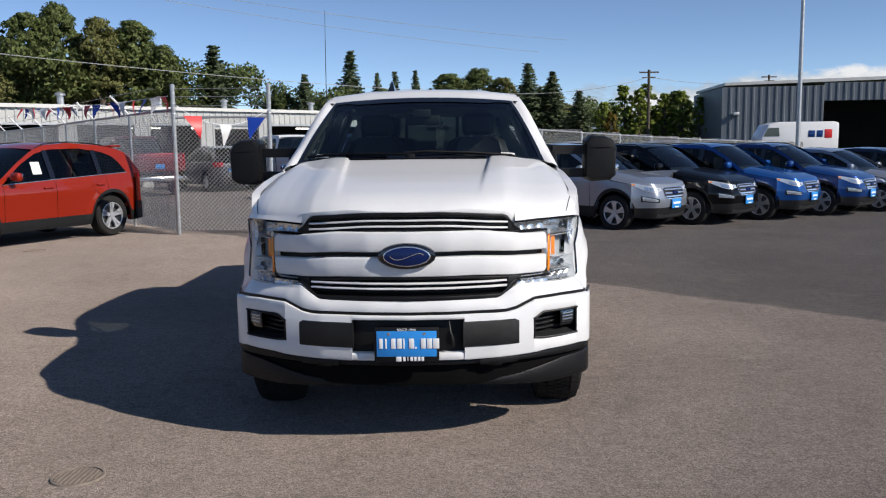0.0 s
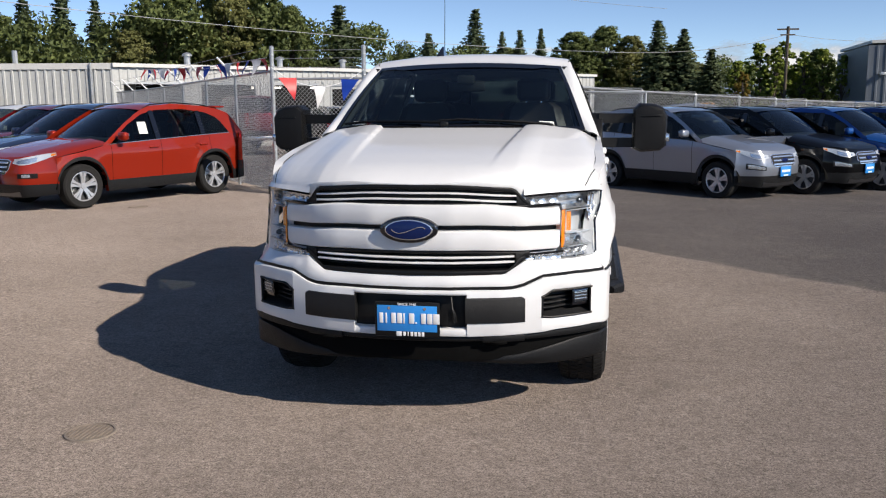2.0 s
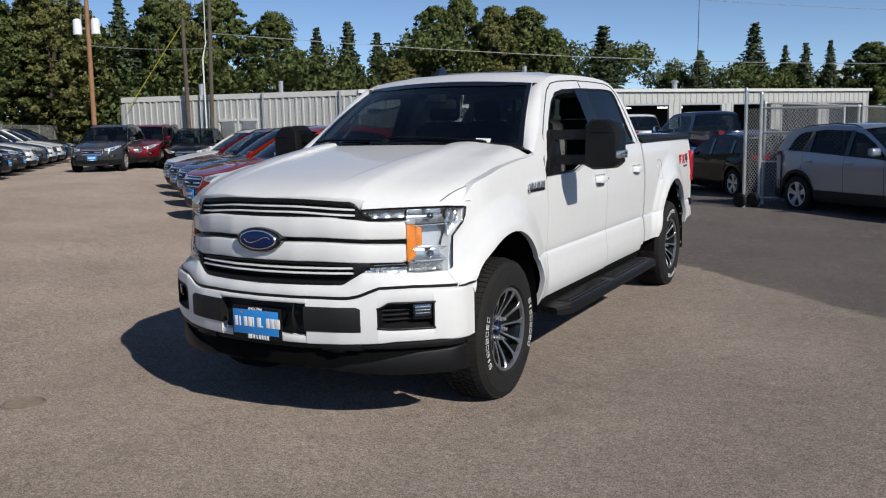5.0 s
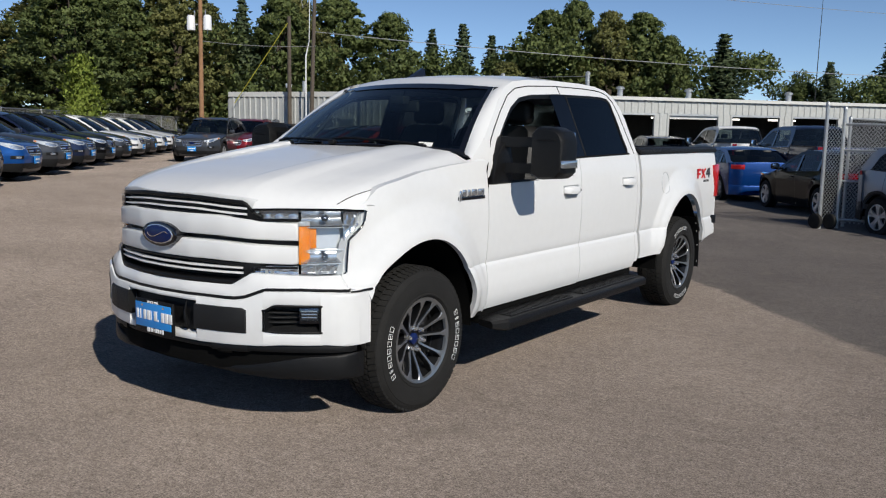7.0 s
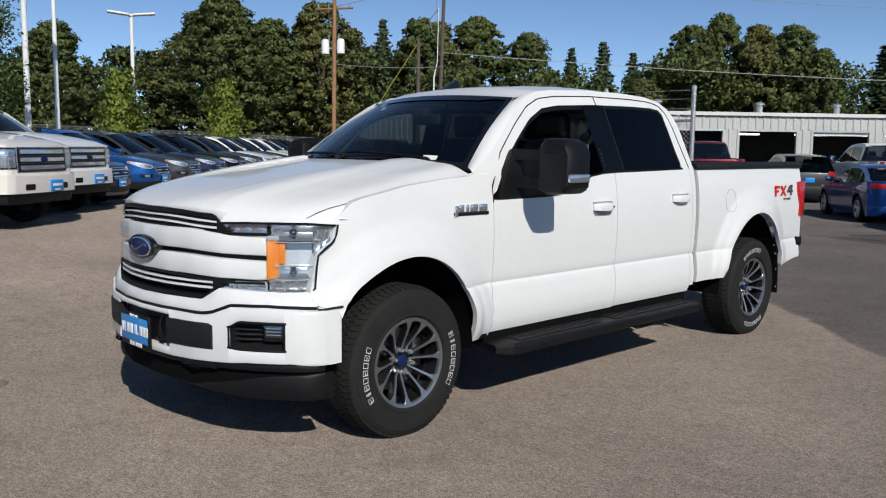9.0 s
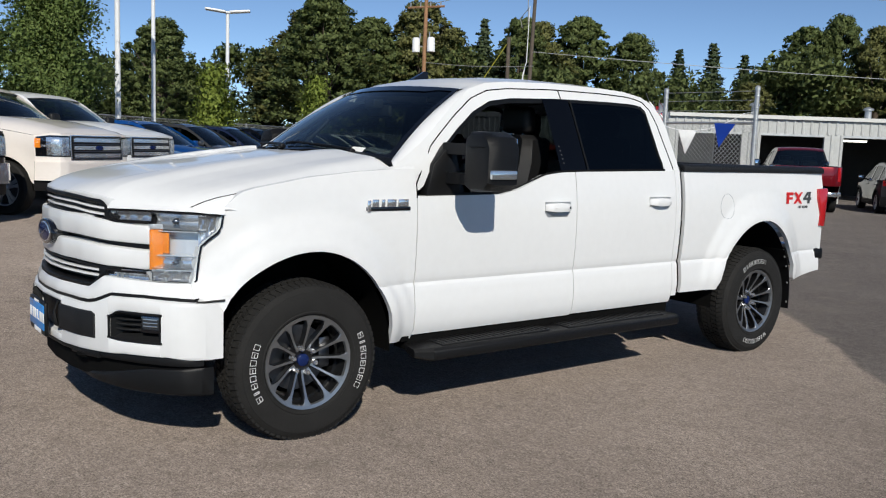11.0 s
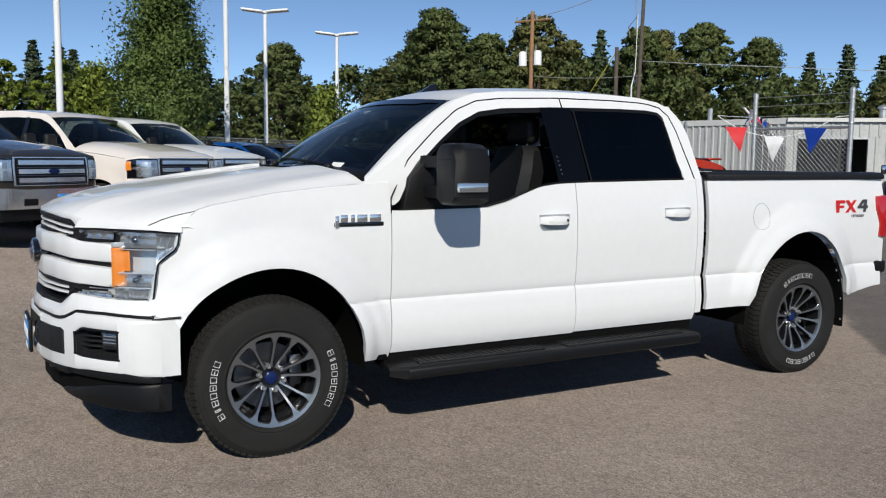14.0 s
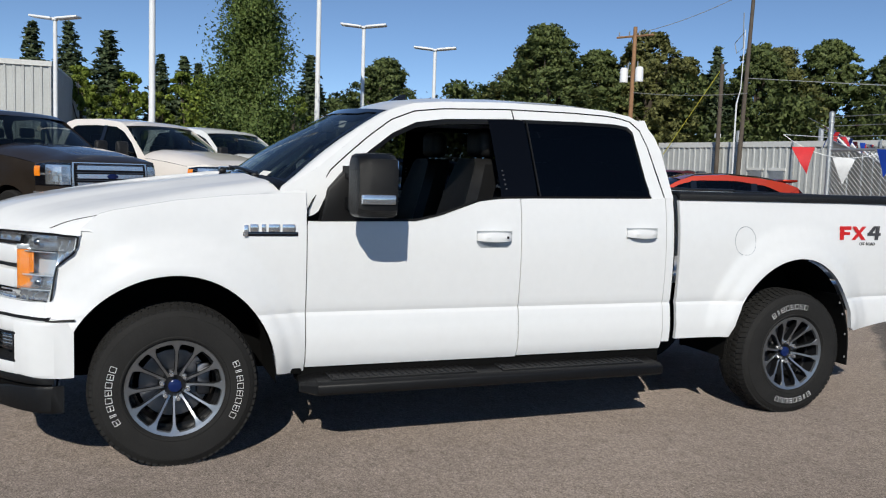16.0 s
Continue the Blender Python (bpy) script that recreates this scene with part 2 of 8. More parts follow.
def asphalt():
    m = material("asphalt", (0.1, 0.1, 0.1), 0.9)
    nt = m.node_tree
    L, N = nt.links.new, nt.nodes.new
    b = nt.nodes["Principled BSDF"]
    tc = N("ShaderNodeTexCoord")
    sep = N("ShaderNodeSeparateXYZ")
    L(tc.outputs["Object"], sep.inputs[0])

    def noise(scale, detail=6.0, rough=0.6):
        n = N("ShaderNodeTexNoise")
        n.inputs["Scale"].default_value, n.inputs["Detail"].default_value, n.inputs["Roughness"].default_value = scale, detail, rough
        L(tc.outputs["Object"], n.inputs["Vector"])
        return n.outputs[0]

    def math_(op, a, c=None):
        n = N("ShaderNodeMath")
        n.operation = op
        for i, v in enumerate((a, c)):
            if v is None:
                continue
            if isinstance(v, (int, float)):
                n.inputs[i].default_value = v
            else:
                L(v, n.inputs[i])
        return n.outputs[0]

    def remap(v, a, c, d=0.0, e=1.0):
        n = N("ShaderNodeMapRange")
        for k, q in zip(("From Min", "From Max", "To Min", "To Max"), (a, c, d, e)):
            n.inputs[k].default_value = q
        L(v, n.inputs["Value"])
        return n.outputs[0]

    def mix(f, a, c):
        n = N("ShaderNodeMix")
        n.data_type = "RGBA"
        L(f, n.inputs["Factor"]) if not isinstance(f, float) else None
        for k, v in ((6, a), (7, c)):
            if isinstance(v, tuple):
                n.inputs[k].default_value = (*v, 1)
            else:
                L(v, n.inputs[k])
        return n.outputs[2]
    # signed distance from the joint between old and new paving
    d = math_("ADD", math_("MULTIPLY", sep.outputs[0], 0.70), math_("MULTIPLY", sep.outputs[1], 0.714))
    d = math_("SUBTRACT", d, 4.26)
    wob = math_("MULTIPLY", math_("SUBTRACT", noise(1.3, 4), 0.5), 0.30)
    d = math_("ADD", d, wob)
    newer = remap(d, -0.03, 0.03)
    old = mix(remap(noise(0.45, 5), 0.35, 0.68), (0.238, 0.198, 0.172), (0.316, 0.263, 0.229))
    new_ = mix(remap(noise(0.6, 5), 0.35, 0.65), (0.112, 0.099, 0.094), (0.142, 0.126, 0.118))
    base = mix(newer, old, new_)
    edge = math_("MULTIPLY", remap(math_("ABSOLUTE", math_("ADD", d, 0.10)), 0.22, 0.0), remap(noise(3.5, 4), 0.35, 0.7))
    base = mix(math_("MULTIPLY", edge, 0.45), base, (0.30, 0.26, 0.215))
    # stones of two sizes, light and dark, with pits between them
    def scaled(c, k):
        n = N("ShaderNodeVectorMath")
        n.operation = "SCALE"
        L(c, n.inputs[0])
        n.inputs["Scale"].default_value = k
        return n.outputs[0]
    for scale, lo, hi in ((7.0, 0.16, 0.12), (19.0, 0.28, 0.22), (46.0, 0.50, 0.48), (110.0, 0.85, 0.85)):
        spk = noise(scale, 5, 0.72)
        pale, pit = scaled(base, 1.75), scaled(base, 0.35)
        base = mix(remap(spk, 0.52, 0.62, 0.0, hi * 0.8), base, pale)
        base = mix(remap(spk, 0.48, 0.38, 0.0, lo), base, pit)
    blot = noise(2.2, 6, 0.65)
    base = mix(remap(blot, 0.58, 0.75, 0.0, 0.35), base, (0.27, 0.232, 0.19))
    spots = noise(1.1, 3, 0.5)
    base = mix(remap(spots, 0.64, 0.78, 0.0, 0.22), base, (0.085, 0.074, 0.064))
    # grass beyond the lot
    r = N("ShaderNodeVectorMath")
    r.operation = "LENGTH"
    L(tc.outputs["Object"], r.inputs[0])
    far = remap(math_("ADD", r.outputs["Value"], math_("MULTIPLY", noise(0.1), 14.0)), 76.0, 80.0)
    base = mix(far, base, (0.055, 0.075, 0.025))
    L(base, b.inputs["Base Color"])
    b.inputs["Specular IOR Level"].default_value = 0.2
    b.inputs["Diffuse Roughness"].default_value = 1.0
    bp = N("ShaderNodeBump")
    bp.inputs["Strength"].default_value, bp.inputs["Distance"].default_value = 1.0, 0.012
    L(noise(100.0, 5, 0.75), bp.inputs["Height"])
    L(bp.outputs[0], b.inputs["Normal"])
    return m


def build_ground():
    lines = sorted(set([-3000.0, -1200.0, -500.0, -200.0, -120.0] + [round(v, 3) for v in span(-80, 80, 161)] + [120.0, 200.0, 500.0, 1200.0, 3000.0]))
    bm = grid(lambda x, y: (x, y, ground_z(x, y)), lines, lines)
    ob = part("ground", bm, asphalt(), None)
    tagged(ob, "worn grey-brown asphalt lot with a paving joint", "ground", kind="structure")


build_ground()

# ---------------------------------------------------------------- the white pickup
ARCHES = ((0.0, 0.56, 0.51, 0.57), (3.97, 0.55, 0.49, 0.63))


def arch_z(y, low):
    """Lower edge of the body side at y: the wheel arches cut into it."""
    z = low
    for c, fore, aft, high in ARCHES:
        u = (y - c) / (aft if y > c else fore)
        if abs(u) < 1:
            z = max(z, 0.42 + high * math.sqrt(1 - u * u))
    return z


def side_x(y, z):
    """Half width of the truck's flank at y, z."""
    x = lerp(z, (0.40, 0.46, 0.52, 0.62, 0.755, 0.775, 0.80, 0.92, 1.05, 1.18, 1.30, 1.42), (0.90, 0.945, 0.972, 0.983, 0.968, 0.958, 0.966, 0.974, 0.978, 0.974, 0.962, 0.938))
    x -= 0.030 * smooth(-0.15, -0.65, y) + 0.012 * smooth(4.4, 5.0, y) + 0.055 * smooth(-0.25, -0.62, y) * smooth(0.76, 0.88, z)
    for c, fore, aft, high in ARCHES:
        u = math.hypot((y - c) / (aft if y > c else fore), (z - 0.42) / high)
        if u < 1.6:
            lip = 1 - smooth(1.07, 1.17, u)
            brow = (1 - smooth(1.265, 1.335, u)) * smooth(0.46, 0.70, z)
            x += 0.018 * lip + 0.034 * brow * (0.45 + 0.55 * smooth(1.36, 1.0, u))
    return x


LEVELS = sorted(span(0.40, 1.44, 27) + [0.752, 0.768, 0.776, 0.79])
A_Y, A_Z = (0.52, 0.74, 0.88, 1.02, 1.17, 1.32, 1.50), (1.42, 1.555, 1.665, 1.78, 1.885, 1.935, 1.955)


def belt(y):
    return lerp(y, (0.60, 0.70, 1.28, 1.42, 1.66, 1.80, 2.0, 3.0), (1.27, 1.262, 1.268, 1.30, 1.385, 1.402, 1.408, 1.425))


def flank(y0, y1, low, high, side, step=0.03):
    """A sheet of the flank between y0 and y1, with its edges turned inwards."""
    n = max(3, int((y1 - y0) / step) + 1)
    ys = span(y0, y1, n)

    def at(y, lv):
        z = min(max(lv, arch_z(y, low(y))), high(y))
        return (side_x(y, z), y, z)
    bm = grid(at, ys, LEVELS)
    # turned-in edges, so that the sheet reads as a panel
    inner = bmesh.new()
    grid(lambda y, k: (side_x(y, arch_z(y, low(y))) - k, y, arch_z(y, low(y))), ys, (0.0, 0.018, 0.032), inner)
    grid(lambda y, k: (side_x(y, high(y)) - k, y, high(y)), ys, (0.0, 0.02, 0.05), inner)
    for y in (y0, y1):
        grid(lambda lv, k: (at(y, lv)[0] - k, y, at(y, lv)[2]), LEVELS, (0.0, 0.025), inner)
    join(bm, inner)
    tidy(bm)
    # faces look outwards
    for f in bm.faces:
        f.normal_update()
    if side < 0:
        flip_x(bm)
    return bm


def glasshouse_x(z):
    return 0.932 - 0.40 * max(0.0, z - 1.42) - 0.10 * max(0.0, z - 1.80)


def roof_edge(y):
    return lerp(y, A_Y + (1.9, 2.35, 2.60, 2.77, 2.88, 2.95, 2.985), A_Z + (1.972, 1.972, 1.962, 1.935, 1.88, 1.77, 1.43))


def window_top(y):
    return lerp(y, (0.60, 0.72, 0.78, 0.88, 1.02, 1.17, 1.32, 1.50, 1.90, 2.40, 2.645, 2.735, 2.768, 2.800, 2.818, 2.83), (1.27, 1.30, 1.43, 1.53, 1.645, 1.755, 1.825, 1.852, 1.872, 1.880, 1.878, 1.866, 1.835, 1.54, 1.455, 1.42))


def nose_y(x, z=1.03):
    """Plan of the grille, which leans back a little towards its top."""
    y = lerp(abs(x), (0, 0.20, 0.40, 0.50, 0.546, 0.60, 0.66, 0.727, 0.79, 0.84, 0.88, 0.905, 0.922, 0.94), (-1.012, -0.998, -0.950, -0.910, -0.884, -0.848, -0.800, -0.745, -0.685, -0.625, -0.565, -0.515, -0.462, -0.40))
    return y + 0.08 * (z - 1.03)


def bumper_y(x):
    return lerp(abs(x), (0, 0.25, 0.45, 0.527, 0.649, 0.75, 0.82, 0.878, 0.920, 0.948, 0.963, 0.973, 0.98), (-1.062, -1.046, -1.0, -0.970, -0.912, -0.850, -0.800, -0.750, -0.710, -0.675, -0.645, -0.605, -0.565))


def bumper_top(x):
    return lerp(abs(x), (0, 0.5, 0.55, 0.644, 0.80, 0.9, 1.0), (0.730, 0.732, 0.742, 0.782, 0.786, 0.780, 0.766))


def dome_z(y):
    return lerp(y, (-0.985, -0.96, -0.925, -0.88, -0.79, -0.55, -0.30, 0.05, 0.30, 0.60), (1.252, 1.268, 1.287, 1.305, 1.332, 1.380, 1.421, 1.470, 1.502, 1.520))


def shoulder_z(y):
    return lerp(y, (-0.75, -0.62, -0.5, -0.3, 0.0, 0.3, 0.6), (1.196, 1.205, 1.232, 1.295, 1.350, 1.382, 1.40))


def hood_z(x, y):
    """Height of the hood: flat and wide, steep above the lamps, rounded only beside the fenders."""
    a = abs(x)
    top, low = dome_z(y), min(shoulder_z(y), dome_z(y))
    side = top - (top - low) * (0.22 * (a / 0.935) ** 2 + 0.78 * smooth(0.66, 0.935, a) ** 1.7)
    lip = lerp(a, (0, 0.30, 0.50, 0.60, 0.70, 0.93), (1.252, 1.250, 1.234, 1.212, 1.203, 1.198))
    back = max(0.0, y - hood_front(x))
    bluff = lip + lerp(back, (0, 0.02, 0.05, 0.10, 0.20, 0.40, 0.80, 1.5), (0, 0.020, 0.042, 0.066, 0.098, 0.145, 0.22, 0.32))
    d = side - bluff
    z = min(side, bluff) - 0.25 * max(0.0, 0.02 - abs(d)) ** 2 / 0.02
    crease = lerp(y, (-0.95, 0.45), (0.36, 0.47))
    z -= 0.018 * (1 - smooth(crease - 0.014, crease + 0.006, a)) * smooth(-0.95, 0.1, y)
    z += 0.004 * smooth(0.16, 0.0, abs(a - crease - 0.09)) * smooth(-0.9, -0.1, y)
    return z


def hood_front(x):
    """Plan of the hood's front edge, along the grille and then the lamps."""
    return nose_y(x, 1.22)


def cowl_y(x):
    return 0.34 + 0.22 * (abs(x) / 0.9) ** 2.2


def build_truck():
    truck = empty("pickup_truck", "clean white crew-cab pickup truck parked on asphalt, driver's window rolled down", "pickup truck")
    # hood
    us = span(-0.93, 0.93, 149)

    def hood(x, v):
        y0, y1 = hood_front(x) + 0.006, cowl_y(x) - 0.02
        y = y0 + (y1 - y0) * v
        return (x * 1.013 * (1 - 0.012 * smooth(-0.25, -0.5, y) * smooth(0.6, 0.93, abs(x))), y, hood_z(x, y))
    vs = [0, 0.012, 0.03, 0.06] + span(0.1, 1.0, 30)
    bm = grid(hood, us, vs)
    grid(lambda x, k: (x * 1.013, hood_front(x) + 0.006 + 0.05 * k, hood_z(x, hood_front(x) + 0.006) - 0.012 * (1 if k else 0)), us, (1, 0), bm)
    part("hood", tidy(bm), WHITE, truck)
    for s in (1, -1):
        # shut line, from the lamp up and then back along the fender
        line = [(0.845, -0.603), (0.850, -0.585), (0.858, -0.560), (0.868, -0.52), (0.880, -0.46)] + [(0.893 + 0.012 * smooth(-0.3, 0.3, y), y) for y in span(-0.38, 0.46, 18)]
        part("hood_seam", tube([(s * x * 1.013 * (1 - 0.012 * smooth(-0.25, -0.5, y) * smooth(0.6, 0.93, x)), y, hood_z(x, y) - 0.0008) for x, y in line], 0.0030, 5), DARK, truck)
    for s in (1, -1):
        low = lambda y: 0.445 + (0.315 * smooth(-0.44, -0.50, y))
        part("fender", flank(-0.60, 0.658, low, lambda y: min(shoulder_z(y) + 0.012, 1.205 + 0.9 * (y + 0.456)) if y > -0.456 else lerp(y, (-0.60, -0.595, -0.563, -0.557, -0.47, -0.464, -0.458), (0.845, 0.86, 0.99, 1.03, 1.105, 1.15, 1.21)), s, 0.02), WHITE, truck)
        # hood-to-fender joint near the windscreen and at the lamp
        fd = part("front_door", flank(0.664, 1.9155, lambda y: 0.478, belt, s), WHITE, truck)
        rd = part("rear_door", flank(1.9215, 2.918, lambda y: 0.485, belt, s), WHITE, truck)
        part("cab_corner", flank(2.9225, 2.976, lambda y: 0.53, lambda y: 1.43, s), WHITE, truck)
        # added dark box that keeps sunlight from passing between sill and running board
        part("rocker_panel", box((s * 0.875, 1.78, 0.452), (0.13, 2.30, 0.13), 0.015), DARK, truck)
        bed = part("bedside", flank(3.024, 4.90, lambda y: 0.545 + 0.055 * smooth(4.4, 4.9, y), lambda y: lerp(y, (3.0, 4.9), (1.415, 1.435)), s), WHITE, truck)
        # roof rail, pillars
        ys = sorted(span(0.52, 2.985, 84) + [2.735, 2.745, 2.755, 2.768, 2.785, 2.80, 2.81, 2.818, 2.83])

        def frame_at(y, v):
            z0, z1 = max(window_top(y), belt(y)), roof_edge(y)
            z0 = min(z0, z1)
            z = z0 + (z1 - z0) * v
            return (s * glasshouse_x(z), y, z)
        bm = grid(frame_at, ys, span(0, 1, 7))
        grid(lambda y, k: (s * (glasshouse_x(max(window_top(y), belt(y))) - k), y, max(window_top(y), belt(y))), ys, (0, 0.045), bm)
        part("cab_side_frame", tidy(bm), WHITE, truck)
        # upper fender corner between shoulder and windscreen pillar
        bm = grid(lambda y, v: (s * (side_x(y, shoulder_z(y) + 0.012) + (glasshouse_x(1.43) - 0.012 - side_x(y, shoulder_z(y) + 0.012)) * v), y, shoulder_z(y) + 0.012 + (lerp(y, (0.40, 0.56, 0.66), (1.40, 1.43, 1.44)) - shoulder_z(y) - 0.012) * v), span(0.40, 0.66, 8), span(0, 1, 5))
        part("cowl_corner", tidy(bm), WHITE, truck)
        # shut line between the door frames and the roof, with the split between the doors
        rim_z = lambda y: max(window_top(y), belt(y)) + 0.58 * (roof_edge(y) - max(window_top(y), belt(y)))
        line = [(s * (side_x(0.662, 1.25) + 0.0), 0.662, 1.25), (s * 0.948, 0.668, 1.33)] + [(s * (glasshouse_x(rim_z(y)) + 0.0005), y, rim_z(y)) for y in span(0.80, 2.70, 56)] + [(s * (glasshouse_x(z) + 0.0005), y, z) for y, z in ((2.765, 1.898), (2.822, 1.845), (2.858, 1.74), (2.885, 1.60), (2.905, 1.50), (2.918, 1.43))]
        part("door_shut_line", tube(line, 0.0042, 5), DARK, truck)
        part("door_shut_line", tube([(s * (glasshouse_x(z) + 0.0005), 1.945 + 0.06 * (1.9 - z), z) for z in span(window_top(1.94), rim_z(1.94), 4)], 0.0042, 5), DARK, truck)
        # window seals, black pillar, panes
        bm = bmesh.new()
        yw = sorted(span(0.735, 2.815, 70) + [2.735, 2.745, 2.755, 2.768, 2.785, 2.80, 2.81])
        grid(lambda y, v: (s * (glasshouse_x(belt(y)) + 0.004 + 0.004 * v), y, belt(y) + 0.022 * v - 0.008), yw, (0, 1), bm)
        grid(lambda y, v: (s * (glasshouse_x(window_top(y)) + 0.003), y, max(belt(y), window_top(y) - 0.03 * (1 - v))), yw, (0, 1), bm)
        part("window_seal", tidy(bm), BLACK, truck)
        bm = grid(lambda u, v: (s * (glasshouse_x(belt(1.9) + (window_top(1.9) - belt(1.9)) * v) + 0.004), 1.80 + 0.232 * u - 0.025 * v, belt(1.9) - 0.005 + (window_top(1.9) - belt(1.9)) * v), span(0, 1, 3), span(0, 1, 6))
        part("b_pillar_cover", tidy(bm), PILLAR, truck)
        bm = grid(lambda y, v: (s * (glasshouse_x(belt(y) + (window_top(y) - belt(y)) * v) - 0.008), y, belt(y) - 0.01 + (window_top(y) - belt(y) + 0.012) * v), sorted(span(1.96, 2.822, 34) + [2.735, 2.745, 2.755, 2.768, 2.785, 2.80, 2.81]), span(0, 1, 8))
        part("rear_door_window", tidy(bm), TINTED, rd, "dark privacy glass")
        if s < 0:
            bm = grid(lambda y, v: (s * (glasshouse_x(belt(y) + (window_top(y) - belt(y)) * v) - 0.008), y, belt(y) - 0.01 + (window_top(y) - belt(y) + 0.012) * v), span(0.72, 1.79, 30), span(0, 1, 8))
            part("front_door_window", tidy(bm), SIDEGLASS, fd)
        part("division_bar", tube([(s * (glasshouse_x(1.41) + 0.001), 2.052, 1.41), (s * (glasshouse_x(1.87) + 0.001), 2.028, 1.872)], 0.006, 6), BLACK, rd)
        # keypad on the pillar
        for k in range(5):
            part("keypad_button", box((s * (glasshouse_x(1.47 + 0.026 * k) + 0.006), 1.835 - 0.003 * k, 1.46 + 0.026 * k), (0.003, 0.010, 0.009), 0.001), DECALGREY, fd)
        # handles
        for yc, zc, door in ((1.745, 1.185, fd), (2.74, 1.208, rd)):
            x0 = side_x(yc, zc)
            secs = []
            for u in span(-1, 1, 13):
                h = 0.030 * (1 - 0.25 * u * u)
                out = 0.040 * (1 - abs(u) ** 5) + 0.004
                c = (yc + 0.108 * u, zc)
                secs.append([(s * (x0 - 0.01), c[0], c[1] - h), (s * (x0 + out), c[0], c[1] - h * 0.9), (s * (x0 + out + 0.006), c[0], c[1]), (s * (x0 + out - 0.004), c[0], c[1] + h * 0.85), (s * (x0 - 0.01), c[0], c[1] + h)])
            h = part("door_handle", tidy(loft(secs)), WHITE, door)
            # raised grey plate that paints the shade of the hand hollow
            part("handle_recess", prism([(yc - 0.085, zc - 0.062), (yc + 0.085, zc - 0.062), (yc + 0.11, zc - 0.034), (yc + 0.11, zc + 0.034), (yc - 0.11, zc + 0.034), (yc - 0.11, zc - 0.034)], "x", s * (x0 - 0.004), s * (x0 + 0.0025)), GALV, h)
            if yc < 2:
                part("key_lock", box((s * (x0 + 0.047), yc + 0.065, zc), (0.006, 0.014, 0.014), 0.003), BLACK, h)
        # dark joints between the panels
        for yj, z0, z1 in ((0.661, 0.50, 1.30), (1.9185, 0.51, 1.40), (2.92, 0.53, 1.42)):
            zs = span(z0, z1, 18)
            bm = grid(lambda z, k: (s * (side_x(yj, z) - 0.012), yj - 0.006 + 0.012 * k, z), zs, (0, 1))
            part("panel_joint", tidy(bm), DARK, truck)
        bm = grid(lambda z, k: (s * (side_x(3.0, z) - 0.05), 2.98 + 0.04 * k, z), span(0.55, 1.42, 12), (0, 1))
        part("bed_gap", tidy(bm), DARK, truck)
        # wheel houses
        for c, fore, aft, high in ARCHES:
            ang = span(0.0, math.pi, 25)
            bm = grid(lambda a, k: (s * (0.96 - 0.45 * k), c + math.cos(a) * (aft if math.cos(a) > 0 else fore) * 1.0, 0.40 + math.sin(a) * (high + 0.015)), ang, span(0, 1, 4))
            bmesh.ops.contextual_create(bm, geom=[])
            part("wheel_house", tidy(bm), DARK, truck)
        part("wheel_house_wall", box((s * 0.50, 0.0, 0.70), (0.03, 1.1, 0.62), 0.01), DARK, truck)
        part("wheel_house_wall", box((s * 0.50, 3.97, 0.72), (0.03, 1.1, 0.66), 0.01), DARK, truck)
        # mud flap
        c, _, aft, high = ARCHES[1]
        flap = lambda z: c + (aft - 0.012) * math.sqrt(max(0.0, 1 - (max(0.0, z - 0.40) / high) ** 2))
        mf = part("mud_flap", tidy(loft([[(s * 0.70, flap(z), z), (s * 0.984, flap(z), z), (s * 0.984, flap(z) + 0.010, z), (s * 0.70, flap(z) + 0.010, z)] for z in span(0.305, 0.80, 14)])), BLACK, truck)
        for z in (0.36, 0.52, 0.66, 0.74):
            part("rivet", lathe([(0.0, 0.004), (0.008, 0.003), (0.009, 0.0)], (s * 0.97, flap(z) - 0.003, z), 8), GALV, mf)
        # running board
        rb = part("running_board", prism([(0.90, 0.434), (1.10, 0.429), (1.125, 0.412), (1.125, 0.365), (1.095, 0.352), (0.93, 0.365)], "y", 0.70, 2.84, 0.008), BLACK, truck)
        tip = part("end_cap", tidy(loft([[(0.905, 0.70, 0.432), (1.10, 0.70, 0.428), (1.123, 0.70, 0.412), (1.123, 0.70, 0.367), (1.095, 0.70, 0.354), (0.93, 0.70, 0.367)], [(0.93, 0.635, 0.419), (1.04, 0.615, 0.417), (1.055, 0.615, 0.402), (1.055, 0.615, 0.378), (1.04, 0.615, 0.37), (0.94, 0.635, 0.38)]])), BLACK, rb)
        for y0, y1 in ((0.78, 1.62), (1.78, 2.72)):
            pad = part("step_pad", box((1.01, (y0 + y1) / 2, 0.434), (0.15, y1 - y0, 0.012), 0.004), TRIM, rb)
            for k in range(22):
                y = y0 + (y1 - y0) * (k + 0.5) / 22
                part("grip_rib", box((1.01, y, 0.441), (0.13, 0.014, 0.008), 0.003), BLACK, pad)
        for yb in (0.95, 1.8, 2.65):
            part("bracket", box((0.86, yb, 0.41), (0.16, 0.06, 0.03), 0.006), DARK, rb)
        if s < 0:
            for ob in (rb, *rb.children_recursive):
                if not ob.data.get("flipped"):
                    for v in ob.data.vertices:
                        v.co.x = -v.co.x
                    ob.data.flip_normals()
                    ob.data["flipped"] = 1
        build_mirror(truck, s)
        # fuel filler door (driver's side only)
        if s > 0:
            ring = [(side_x(3.53 + 0.082 * math.cos(a), 1.165 + 0.092 * math.sin(a)) + 0.0005, 3.53 + 0.082 * math.cos(a), 1.165 + 0.092 * math.sin(a)) for a in span(0, 2 * math.pi, 41)]
            part("fuel_door", tube(ring, 0.0014, 5, caps=False), SILVER, bed, "round fuel filler door seam")
